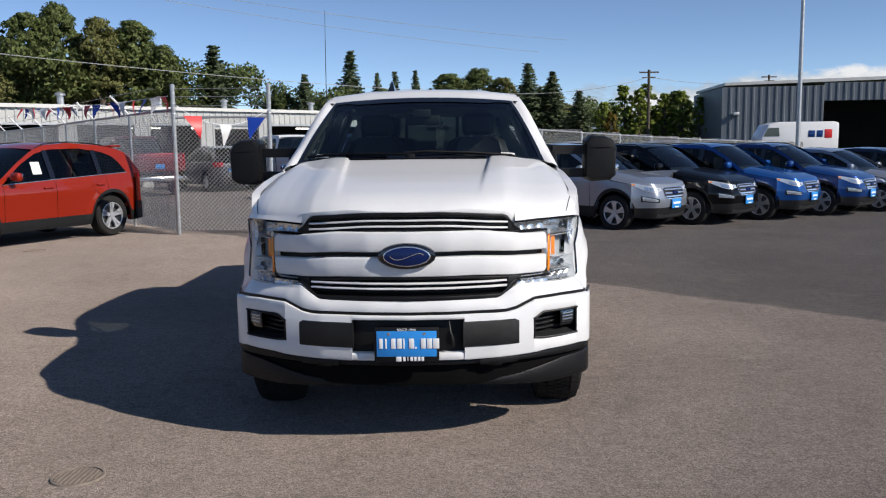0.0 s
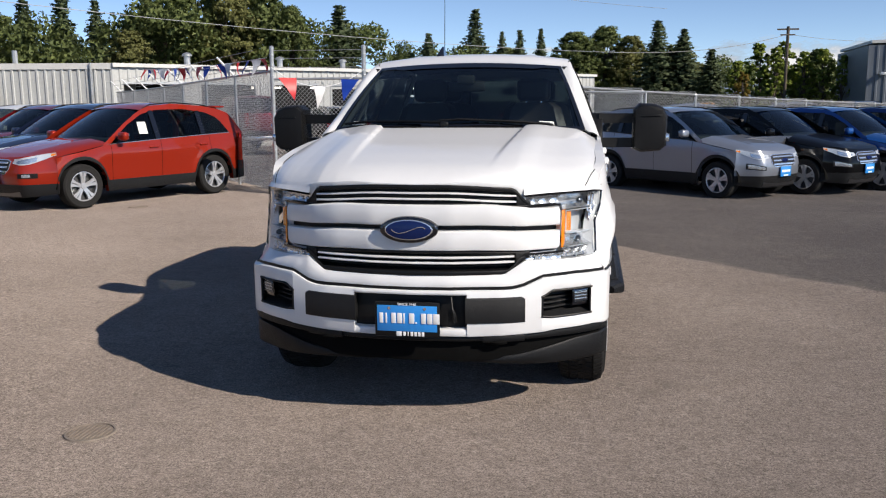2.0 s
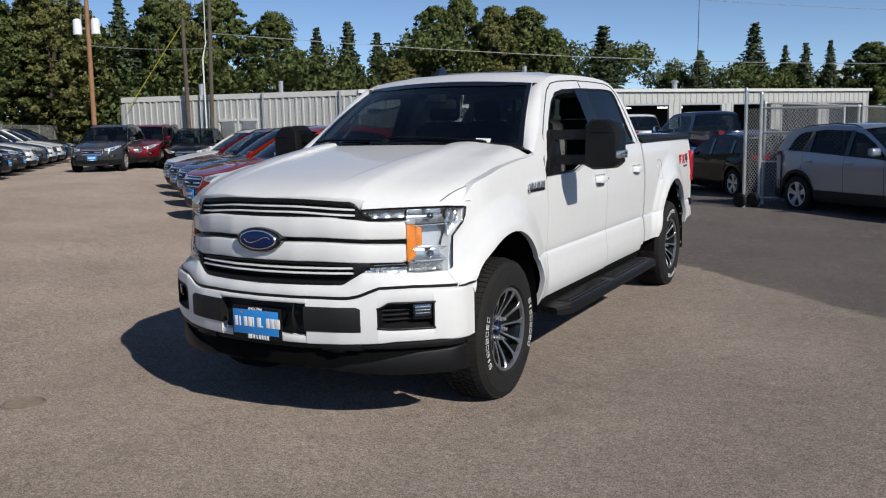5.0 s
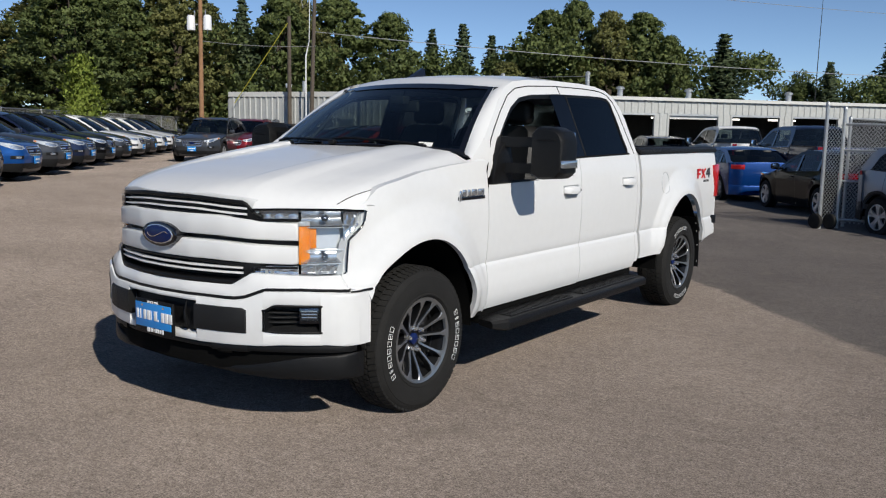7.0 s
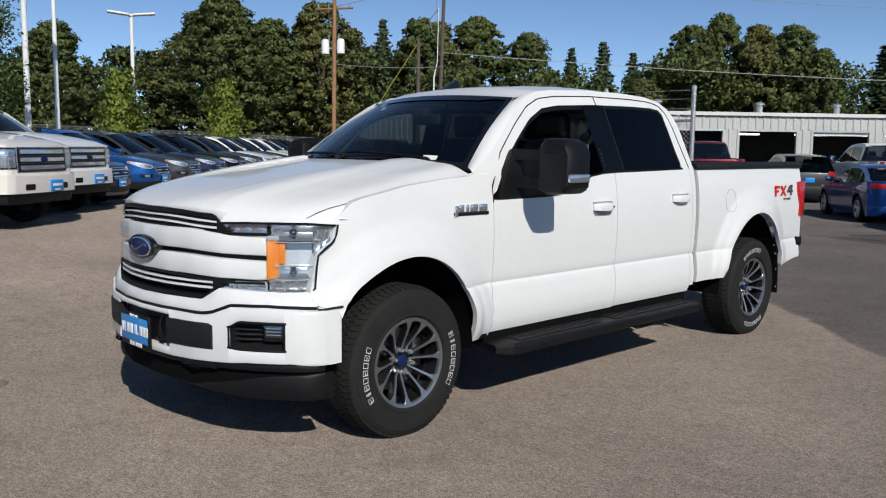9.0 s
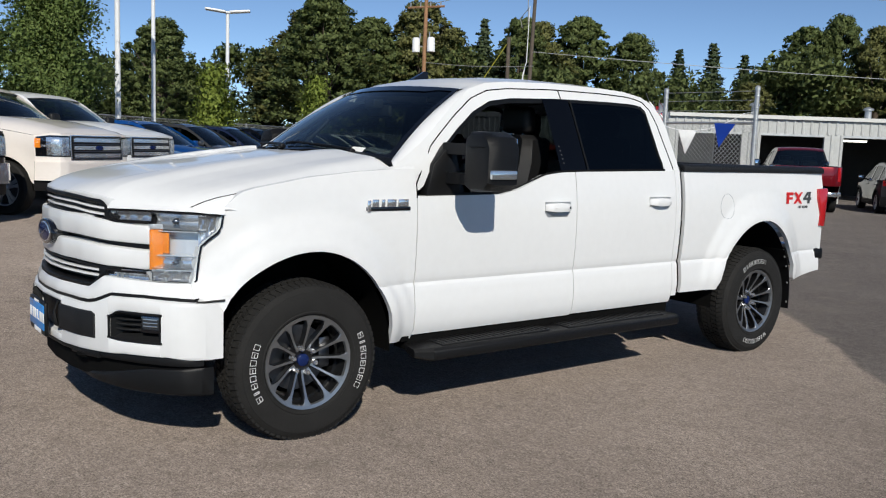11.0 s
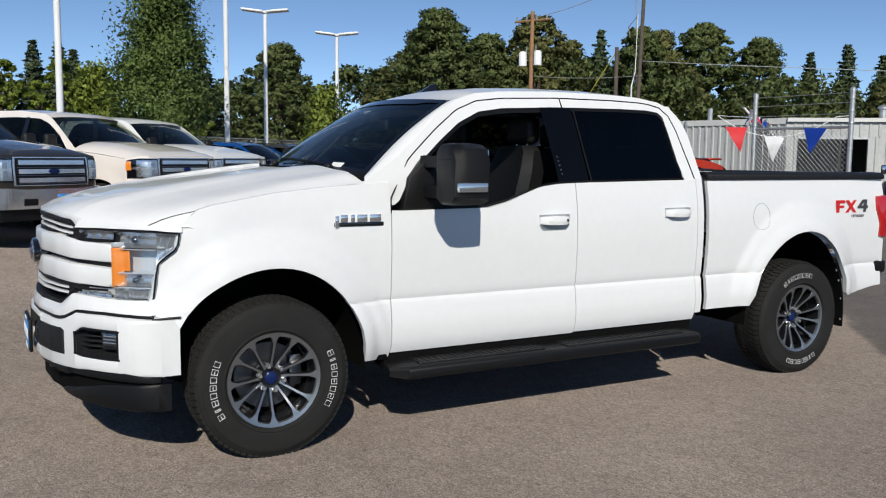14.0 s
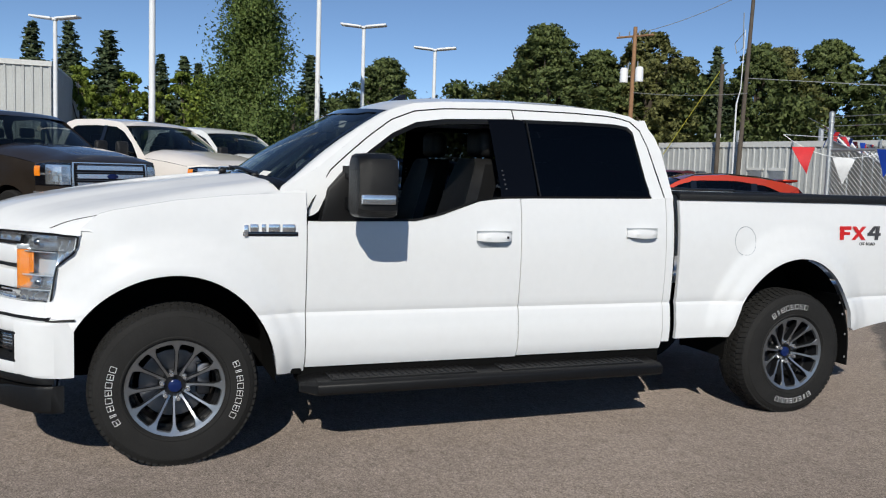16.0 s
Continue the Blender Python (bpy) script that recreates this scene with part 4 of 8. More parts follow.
def build_nose(truck):
    before = set(truck.children_recursive)
    full = lambda a, n=41: span(-a, a, n)
    # black field behind the grille
    droop = lambda x: 0.020 * smooth(0.15, 0.56, abs(x))
    field = part("grille_backing", bar(full(0.70), lambda x: 0.80, lambda x: 1.225 - 0.06 * smooth(0.46, 0.58, abs(x)), lambda x: nose_y(x) + 0.055, 0.04, 0.005), BLACK, truck)
    # frames of the upper and lower grille openings
    up_hi = lambda x: 1.245 - droop(x) - 0.075 * smooth(0.49, 0.575, abs(x))
    part("grille_frame", bar(full(0.575), lambda x: up_hi(x) - 0.022, up_hi, lambda x: nose_y(x, 1.24) - 0.004, 0.07, 0.006), BLACK, truck)
    part("grille_frame", bar(full(0.575), lambda x: 1.142 - droop(x), lambda x: 1.156 - droop(x), lambda x: nose_y(x, 1.15) + 0.004, 0.05, 0.005), BLACK, truck)
    lo_lo = lambda x: 0.794 + 0.075 * smooth(0.47, 0.56, abs(x))
    part("grille_frame", bar(full(0.56), lo_lo, lambda x: lo_lo(x) + 0.024, lambda x: nose_y(x, 0.82) - 0.004, 0.07, 0.006), BLACK, truck)
    part("grille_frame", bar(full(0.575), lambda x: 0.903 - 0.6 * droop(x), lambda x: 0.917 - 0.6 * droop(x), lambda x: nose_y(x, 0.91) + 0.006, 0.05, 0.005), BLACK, truck)
    for s in (1, -1):
        xs = sorted(s * v for v in span(0.512, 0.578, 6))
        part("grille_frame", bar(xs, lambda x: 1.128, up_hi, lambda x: nose_y(x, 1.18) + 0.004, 0.05, 0.004), BLACK, truck)
        part("grille_frame", bar(xs, lo_lo, lambda x: 0.905, lambda x: nose_y(x, 0.85) + 0.002, 0.05, 0.004), BLACK, truck)
    part("hood_lip", bar(full(0.556, 49), lambda x: up_hi(x) - 0.001, lambda x: max(up_hi(x) + 0.003, hood_z(x, hood_front(x) + 0.012) - 0.001), lambda x: nose_y(x, 1.22) + 0.002, 0.03, 0.003), WHITE, truck)
    for z in (1.203, 1.173):
        part("grille_bar", bar(full(0.512), lambda x: z - 0.005 - droop(x), lambda x: z + 0.005 - droop(x), lambda x: nose_y(x, 1.19) + 0.004, 0.03, 0.004), WHITE, truck)
    for z in (0.882, 0.855):
        part("grille_bar", bar(full(0.505), lambda x: z - 0.005, lambda x: z + 0.005, lambda x: nose_y(x, 0.86) + 0.004, 0.03, 0.004), WHITE, truck)
    # fine mesh of slats behind the thin bars
    for z0, z1 in ((1.148, 1.210), (0.826, 0.892)):
        for k in range(4):
            z = z0 + (z1 - z0) * (k + 0.5) / 4
            part("grille_slat", bar(full(0.53, 21), lambda x: z - 0.003, lambda x: z + 0.003, lambda x: nose_y(x) + 0.03, 0.02, 0.002), BLACK, field)
    # the two wide body-colour bars, rounded off beside the lamps
    ends = sorted(set(full(0.722, 51) + [q * v for q in (-1, 1) for v in (0.700, 0.706, 0.711, 0.715, 0.718, 0.7205)]))
    turn = lambda x: 0.022 - math.sqrt(max(0.0, 0.022 ** 2 - max(0.0, abs(x) - 0.700) ** 2))
    sink = lambda x: nose_y(x) - 0.012 + 0.014 * smooth(0.55, 0.60, abs(x))
    dip = lambda x: smooth(0.30, 0.72, abs(x))
    part("grille_wide_bar", bar(ends, lambda x: 1.043 - 0.020 * dip(x), lambda x: 1.148 - 0.032 * dip(x) - turn(x), sink, 0.06, 0.014), WHITE, truck, "broad white grille bar")
    part("grille_wide_bar", bar(ends, lambda x: 0.916 - 0.016 * dip(x) + turn(x), lambda x: 1.017 - 0.022 * dip(x), sink, 0.06, 0.014), WHITE, truck, "broad white grille bar")
    # oval badge: plain, unlettered
    def oval(rx, rz, y0, y1, mat, name, par, label=""):
        n = 40
        rings = []
        for k, y in ((1.0, y1), (1.0, y0 + 0.008), (0.96, y0 + 0.002), (0.90, y0)):
            rings.append([(rx * k * math.cos(a), y, 1.027 + rz * k * math.sin(a)) for a in (2 * math.pi * i / n for i in range(n))])
        b2 = loft(rings)
        bmesh.ops.recalc_face_normals(b2, faces=b2.faces)
        return part(name, b2, mat, par, label)
    em = oval(0.145, 0.067, -1.046, -0.96, GLOSSB, "badge", truck, "plain blue oval badge with dark rim")
    oval(0.122, 0.053, -1.051, -1.01, CHROME, "badge_rim", em)
    oval(0.117, 0.049, -1.0525, -1.01, OVAL, "badge_field", em)
    # pale stroke across the badge
    part("badge_stroke", tube([(0.085 * math.cos(a) - 0.0, -1.0535, 1.027 + 0.016 * math.sin(2.2 * a)) for a in span(0.2, 2.95, 24)], 0.0022, 5), CHROME, em)
    # lower white fascia under the grille
    upper = ((0, -1.022), (0.2, -1.014), (0.45, -0.955), (0.553, -0.908), (0.62, -0.866), (0.68, -0.824), (0.745, -0.768), (0.81, -0.706), (0.860, -0.648), (0.884, -0.606), (0.880, -0.555))
    lower = ((0, -1.042), (0.2, -1.032), (0.45, -0.982), (0.55, -0.942), (0.65, -0.892), (0.75, -0.828), (0.82, -0.772), (0.878, -0.714), (0.920, -0.655), (0.945, -0.602), (0.925, -0.550))
    us = span(-10, 10, 121)

    def course(pts, u):
        a = abs(u)
        return math.copysign(lerp(a, range(11), [q[0] for q in pts]), u), lerp(a, range(11), [q[1] for q in pts])

    def fascia(u, v):
        (xa, ya), (xb, yb) = course(upper, u), course(lower, u)
        hi = lerp(abs(xa), (0, 0.46, 0.56, 0.70, 0.80, 0.961), (0.796, 0.796, 0.862, 0.852, 0.848, 0.850))
        lo = bumper_top(xb) + 0.004
        k = (min(v, 1), 0)[v < 0]
        back = 0.05 if v in (-1, 2) else 0.0
        bow = 0.010 * math.sin(math.pi * k)
        return (xb + (xa - xb) * k, yb + (ya - yb) * k + back - bow, lo + (hi - lo) * k)
    part("lower_fascia", tidy(grid(fascia, us, [-1, 0, 0.08, 0.25, 0.5, 0.75, 0.92, 1, 2])), WHITE, truck)
    # bumper with its openings
    bum_lo = lambda x: lerp(abs(x), (0, 0.3, 0.62, 0.72, 0.9, 0.99), (0.485, 0.485, 0.490, 0.500, 0.502, 0.490))
    bay_hi = lambda x: 0.708 - 0.028 * smooth(0.70, 0.645, abs(x))
    bay_lo = lambda x: 0.568 + 0.006 * smooth(0.70, 0.645, abs(x))
    crown = lambda x: bumper_top(x) - 0.006
    bm = bar(sorted(full(0.645, 61) + [-0.2855, -0.2848, 0.2848, 0.2855]), lambda x: max(bum_lo(x), 0.700 if abs(x) < 0.285 else 0.0), crown, bumper_y, 0.09, 0.018)
    for s in (1, -1):
        xs = sorted(s * v for v in span(0.645, 0.882, 17))
        bar(xs, bay_hi, crown, bumper_y, 0.09, 0.014, bm)
        bar(xs, bum_lo, bay_lo, bumper_y, 0.09, 0.014, bm)
        bar(sorted(s * v for v in span(0.882, 0.98, 15)), bum_lo, crown, bumper_y, 0.09, 0.018, bm)
    bp = part("front_bumper", bm, WHITE, truck)
    def gap(u, v):
        x, y = course(lower, u)
        return (x * 1.002, y - 0.003, bumper_top(x) - 0.012 + 0.022 * v)
    part("bumper_gap", tidy(grid(gap, us, (0, 1))), BLACK, bp)
    for s in (1, -1):
        part("bumper_gap", tube([(s * 0.955, -0.60, 0.768), (s * 0.968, -0.56, 0.769), (s * (side_x(-0.52, 0.772) + 0.001), -0.52, 0.772), (s * (side_x(-0.47, 0.775) + 0.001), -0.47, 0.775)], 0.006, 6), BLACK, bp)
    part("lower_lip", bar(full(0.30, 21), lambda x: 0.488, lambda x: 0.530, lambda x: bumper_y(x) + 0.004, 0.08, 0.012), WHITE, bp)
    part("bumper_opening", bar(full(0.32, 21), lambda x: 0.50, lambda x: 0.72, lambda x: bumper_y(x) + 0.045, 0.04, 0.004), BLACK, bp)
    for s in (1, -1):
        xs = sorted(s * v for v in span(0.278, 0.565, 15))
        ins = part("bumper_insert", bar(xs, lambda x: 0.555, lambda x: 0.690 - 0.012 * smooth(0.55, 0.565, abs(x)), lambda x: bumper_y(x) - 0.010, 0.05, 0.014), TRIM, bp, "dark textured bumper block")
        # fog lamp bay: a deep opening with louvres and a lamp at its outer end
        xs = sorted(s * v for v in span(0.640, 0.888, 17))
        bay = part("fog_bay", bar(xs, lambda x: 0.56, lambda x: 0.715, lambda x: bumper_y(x) + 0.085, 0.02, 0.004), BLACK, bp)
        part("bay_rim", tube([(x, bumper_y(x) + 0.002, bay_hi(x) - 0.002) for x in xs], 0.006, 6, tube([(x, bumper_y(x) + 0.002, bay_lo(x) + 0.002) for x in xs], 0.006, 6)), BLACK, bay)
        for x in (0.646, 0.880):
            part("bay_rim", tube([(s * x, bumper_y(x) + 0.002, bay_lo(x)), (s * x, bumper_y(x) + 0.002, bay_hi(x))], 0.006, 6), BLACK, bay)
        part("bay_liner", tidy(grid(lambda v, z: (s * (0.6495 + 0.004 * v), bumper_y(0.65) + 0.006 + 0.08 * v, z), (0, 0.5, 1), (0.562, 0.64, 0.712))), BLACK, bay)
        part("bay_liner", tidy(grid(lambda v, z: (s * (0.8775 - 0.002 * v), bumper_y(0.878) + 0.006 + 0.08 * v, z), (0, 0.5, 1), (0.562, 0.64, 0.712))), BLACK, bay)
        part("bay_liner", tidy(grid(lambda x, v: (x, bumper_y(x) + 0.006 + 0.08 * v, bay_hi(x) - 0.004), xs, (0, 0.5, 1))), BLACK, bay)
        part("bay_floor", tidy(grid(lambda x, v: (x, bumper_y(x) + 0.006 + 0.08 * v, 0.571 + 0.030 * v), xs, (0, 0.5, 1))), TRIM, bay)
        for z in (0.615, 0.640, 0.665, 0.690):
            part("louvre", bar(sorted(s * v for v in span(0.648, 0.785, 7)), lambda x: z - 0.005, lambda x: z + 0.005, lambda x: bumper_y(x) + 0.030 + 0.5 * max(0.0, abs(x) - 0.70) ** 1.0, 0.06, 0.004), TRIM, bay)
        xs = sorted(s * v for v in span(0.792, 0.872, 9))
        pod = part("fog_lamp", bar(xs, lambda x: 0.612, lambda x: 0.704, lambda x: bumper_y(x) + 0.016, 0.06, 0.012), GLOSSB, bay)
        part("fog_reflector", bar(sorted(s * v for v in span(0.800, 0.866, 9)), lambda x: 0.630, lambda x: 0.698, lambda x: bumper_y(x) + 0.013, 0.03, 0.01), FOGBACK, pod)
        for z in (0.648, 0.664, 0.680):
            part("fog_rib", bar(sorted(s * v for v in span(0.804, 0.862, 5)), lambda x: z - 0.003, lambda x: z + 0.003, lambda x: bumper_y(x) + 0.010, 0.02, 0.002), LAMPCHROME, pod)
        part("fog_lens", bar(sorted(s * v for v in span(0.798, 0.868, 9)), lambda x: 0.626, lambda x: 0.702, lambda x: bumper_y(x) + 0.006, 0.03, 0.012), LENS, pod)
        # tow hook
        part("tow_hook", tube([(s * 0.42 + 0.05 * math.cos(a), -0.96 + 0.03 * math.sin(a), 0.455) for a in span(0, 2 * math.pi, 17)], 0.012, 6, caps=False), DARK, truck)
        part("tow_hook_bay", bar(sorted(s * v for v in span(0.36, 0.56, 7)), lambda x: 0.455, lambda x: 0.49, lambda x: bumper_y(x) + 0.012, 0.08, 0.006), BLACK, truck)
        build_headlamp(truck, s)
    # lower valance
    part("air_dam", bar(full(0.94, 61), lambda x: 0.345, lambda x: bum_lo(x) + 0.01, lambda x: bumper_y(x) + 0.060, 0.05, 0.012), DARK, truck)
    part("air_dam_lip", bar(full(0.972, 81), lambda x: lerp(abs(x), (0, 0.3, 0.7, 0.972), (0.345, 0.335, 0.318, 0.318)), lambda x: lerp(abs(x), (0, 0.30, 0.55, 0.80, 0.972), (0.350, 0.352, 0.385, 0.440, 0.452)), lambda x: bumper_y(x) + 0.030 + 0.06 * smooth(0.75, 0.1, abs(x)), 0.06, 0.015), BLACK, truck)
    part("air_dam_seam", bar(full(0.965, 61), lambda x: 0.46, bum_lo, lambda x: bumper_y(x) + 0.022, 0.05, 0.008), BLACK, truck)
    # number plate holder with a dealer's blue insert; its marks are plain
    y = -1.078
    pl = part("plate_holder", box((-0.005, y, 0.582), (0.325, 0.02, 0.178), 0.008), BLACK, truck, "black plate frame with blue dealer insert")
    part("plate_insert", box((-0.005, y - 0.010, 0.588), (0.300, 0.006, 0.132), 0.002), PLATEBLUE, pl)
    for k, w in enumerate((0.018, 0.008, 0.022, 0.024, 0.008, 0.026, 0.008, 0.024, 0.026, 0.032)):
        x = -0.14 + 0.0298 * k + 0.0
        part("plate_bar", box((x + w / 2 - 0.002, y - 0.0145, 0.590 if w > 0.008 or k in (1, 4) else 0.568), (w, 0.003, 0.052 if w > 0.008 or k in (1, 4) else 0.010), 0.001), INK, pl)
    words("SINCE 1946", 0.019, INK, pl, Matrix.Translation((-0.005, y - 0.0125, 0.660)) @ pose(0, 0, 0, 90))
    part("plate_mark", box((-0.045, y - 0.0125, 0.510), (0.026, 0.003, 0.024), 0.001), INK, pl)
    for k in range(6):
        part("plate_mark", box((-0.018 + 0.0185 * k, y - 0.0125, 0.510), (0.013 if k not in (1,) else 0.005, 0.003, 0.022), 0.001), INK, pl)
    for x in (-0.095, 0.085):
        part("plate_screw", lathe([(0.0, 0.0), (0.008, 0.0)], (0, 0, 0), 8), CHROME, pl).matrix_basis = Matrix.Translation((x, y - 0.0145, 0.640)) @ pose(0, 0, 0, 0, 0, -90)
    part("plug_lead", tube([(0.205, -1.03, 0.70), (0.215, -1.055, 0.64), (0.225, -1.055, 0.60), (0.23, -1.045, 0.565)], [0.004, 0.006, 0.012, 0.008], 6), BLACK, truck)
    widen(truck, before)


def widen(truck, before, k=1.013):
    """The nose pieces stand out a little over the flanks."""
    for ob in truck.children_recursive:
        if ob not in before and ob.matrix_basis.is_identity:
            for v in ob.data.vertices:
                v.co.x *= k


def plan_curve():
    """Headlamp's course round the corner: from beside the grille back along the fender."""
    px = (0.548, 0.60, 0.66, 0.727, 0.79, 0.84, 0.88, 0.905, 0.922)
    return [(px[k] + (px[k + 1] - px[k]) * i / 6, nose_y(px[k] + (px[k + 1] - px[k]) * i / 6)) for k in range(len(px) - 1) for i in range(6)] + [(px[-1], nose_y(px[-1]))]


def build_headlamp(truck, s):
    crv = plan_curve()
    top = lambda x: lerp(x, (0.54, 0.66, 0.80, 0.88, 0.922), (1.186, 1.190, 1.190, 1.187, 1.178))
    low = lambda x: lerp(x, (0.54, 0.72, 0.86, 0.878, 0.8825, 0.885, 0.905, 0.918, 0.922), (0.850, 0.842, 0.840, 0.850, 0.880, 1.020, 1.062, 1.095, 1.125))
    mid = 0.728

    def sheet(x0, x1, lo, hi, off, bm=None, n=4):
        """A strip along the lamp's course, set off by a depth that may vary along it and up it."""
        pts = [(j, p) for j, p in enumerate(crv) if x0 <= p[0] <= x1]
        b2 = bmesh.new()
        rows = []
        for j, (x, y) in pts:
            a, b = crv[max(0, j - 1)], crv[min(len(crv) - 1, j + 1)]
            d = Vector((b[0] - a[0], b[1] - a[1], 0)).normalized()
            nrm = Vector((d.y, -d.x, 0))
            row = []
            for i in range(n + 1):
                k = i / n
                z = lo(x) + (hi(x) - lo(x)) * k
                bulge = 0.026 * smooth(1.10, 0.86, z) - 0.004
                p = Vector((x, y, 0)) + nrm * (bulge + (off if isinstance(off, float) else off(j, i, k)))
                row.append(b2.verts.new((s * p.x, p.y, z)))
            rows.append(row)
        for r, q in zip(rows, rows[1:]):
            for k in range(n):
                b2.faces.new((r[k], q[k], q[k + 1], r[k + 1]))
        tidy(b2)
        if b2.faces and b2.faces[:][0].normal.y > 0:
            bmesh.ops.reverse_faces(b2, faces=b2.faces)
        return join(bm, b2)

    def solid(poly, z0, z1, r=0.001):
        b2 = prism(poly, "z", z0, z1, r)
        return b2 if s > 0 else flip_x(b2)
    bowl = lambda depth: (lambda j, i, k: -0.014 - depth * math.sin(math.pi * k))
    facet = lambda depth: (lambda j, i, k: -0.012 - depth * (0.5 + 0.5 * ((i * 7 + j * 3) % 5) / 4) * (1 if 0 < k < 1 else 0.4))
    hous = sheet(0.54, 0.93, lambda x: 1.128 if x < mid else low(x), top, -0.075)
    sheet(0.54, 0.735, lambda x: low(x), lambda x: 0.892, -0.05, hous)
    head = part("headlamp", hous, LAMPSILVER, truck, "clear headlamp with chrome cells and amber reflector")
    # chrome cells, one over another, each hollow
    part("reflector", sheet(0.735, 0.90, lambda x: 1.100, lambda x: top(x) - 0.014, bowl(0.040), n=6), LAMPCHROME, head)
    part("reflector", sheet(0.735, 0.88, lambda x: 0.912, lambda x: 0.972, bowl(0.035), n=5), LAMPCHROME, head)
    part("reflector", sheet(0.735, 0.88, lambda x: 0.854, lambda x: 0.906, facet(0.026), n=5), LAMPCHROME, head)
    part("reflector", sheet(0.875, 0.922, lambda x: max(low(x) + 0.012, 1.02), lambda x: top(x) - 0.012, facet(0.018), n=6), LAMPCHROME, head)
    part("reflector", sheet(0.556, 0.735, lambda x: 1.136, lambda x: top(x) - 0.008, facet(0.016), n=4), LAMPCHROME, head)
    part("reflector", sheet(0.556, 0.735, lambda x: low(x) + 0.006, lambda x: 0.886, facet(0.014), n=3), LAMPCHROME, head)
    for k in range(14):
        x = 0.60 + 0.019 * k
        part("lamp_rib", sheet(x, x + 0.0115, lambda q: low(q) + 0.010, lambda q: low(q) + 0.034, -0.006), GALV, head)
    # amber wall beside the white bars, and an amber slab painting the bulb's reflection in the middle cell
    ya = nose_y(0.731)
    part("amber_strip", solid([(0.728, ya - 0.002), (0.742, ya + 0.012), (0.750, ya + 0.058), (0.736, ya + 0.058)], 0.902, 1.098, 0.003), AMBER, head)
    part("strip_cap", solid([(0.728, ya - 0.002), (0.742, ya + 0.012), (0.750, ya + 0.058), (0.736, ya + 0.058)], 1.100, 1.124, 0.003), LAMPSILVER, head)
    part("amber_cell", solid([(0.752, -0.686), (0.774, -0.668), (0.774, -0.662), (0.752, -0.681)], 0.984, 1.085), AMBER, head)
    for z in (0.908, 0.977, 1.092):
        part("cell_divider", sheet(0.755, 0.884, lambda x: z - 0.0022, lambda x: z + 0.0022, -0.008), LAMPSILVER, head)
        part("cell_shelf", sheet(0.755, 0.884, lambda x: z - 0.001, lambda x: z + 0.001, lambda j, i, k: -0.010 - 0.05 * k, n=2), LAMPSILVER, head)
    # bulbs in the upper and lower cells
    for z, r in ((1.140, 0.018), (0.942, 0.015)):
        yb = nose_y(0.80) + 0.040
        part("bulb", tidy(loft([[(s * 0.812 + r * q * math.cos(a), yb - d, z + r * q * math.sin(a)) for a in (2 * math.pi * i / 16 for i in range(16))] for q, d in ((1.0, 0.0), (0.95, 0.012), (0.7, 0.022), (0.3, 0.027))])), FOGBACK, head)
    # dark outline round the clear parts
    part("lamp_bezel", sheet(0.54, 0.93, lambda x: top(x) - 0.010, lambda x: top(x) + 0.003, 0.001), GLOSSB, head)
    part("lamp_bezel", sheet(0.54, 0.735, lambda x: 1.122, lambda x: 1.134, 0.001), GLOSSB, head)
    part("lamp_bezel", sheet(0.54, 0.735, lambda x: 0.884, lambda x: 0.896, 0.001), GLOSSB, head)
    part("lamp_bezel", sheet(0.722, 0.733, lambda x: 0.890, lambda x: 1.130, 0.001), GLOSSB, head)
    part("lamp_bezel", sheet(0.54, 0.883, lambda x: low(x) - 0.005, lambda x: low(x) + 0.009, 0.001), GLOSSB, head)
    ln = sheet(0.548, 0.93, lambda x: 1.130 if x < mid else low(x), top, 0.006)
    sheet(0.548, 0.735, lambda x: low(x), lambda x: 0.890, 0.006, ln)
    part("lens", ln, LENS, head)
    rim = []
    for j, (x, y) in enumerate(crv):
        if x >= 0.876:
            a, b = crv[j - 1], crv[min(len(crv) - 1, j + 1)]
            d = Vector((b[0] - a[0], b[1] - a[1], 0)).normalized()
            q = 0.026 * smooth(1.10, 0.86, low(x)) + 0.001
            rim.append((s * (x + d.y * q), y - d.x * q, low(x)))
    part("lamp_edge", tube(rim + [(s * 0.926, -0.455, 1.176)], 0.006, 6), GLOSSB, head)
    # white strip that closes the space from the lamp up to the hood
    pts = [p for p in crv if p[0] > 0.545] + [(0.926, -0.44)]

    def strip(i, v):
        x, y = pts[int(i)]
        xa = min(x, 0.920)
        ya = hood_front(xa) + 0.010
        return (s * (x + 0.001 + (xa - x - 0.001) * v), y - 0.004 + (ya - y + 0.004) * v, top(x) + 0.002 + (hood_z(xa, ya) + 0.001 - top(x) - 0.002) * v)
    part("lamp_brow", tidy(grid(strip, range(len(pts)), span(0, 1, 3))), WHITE, truck)


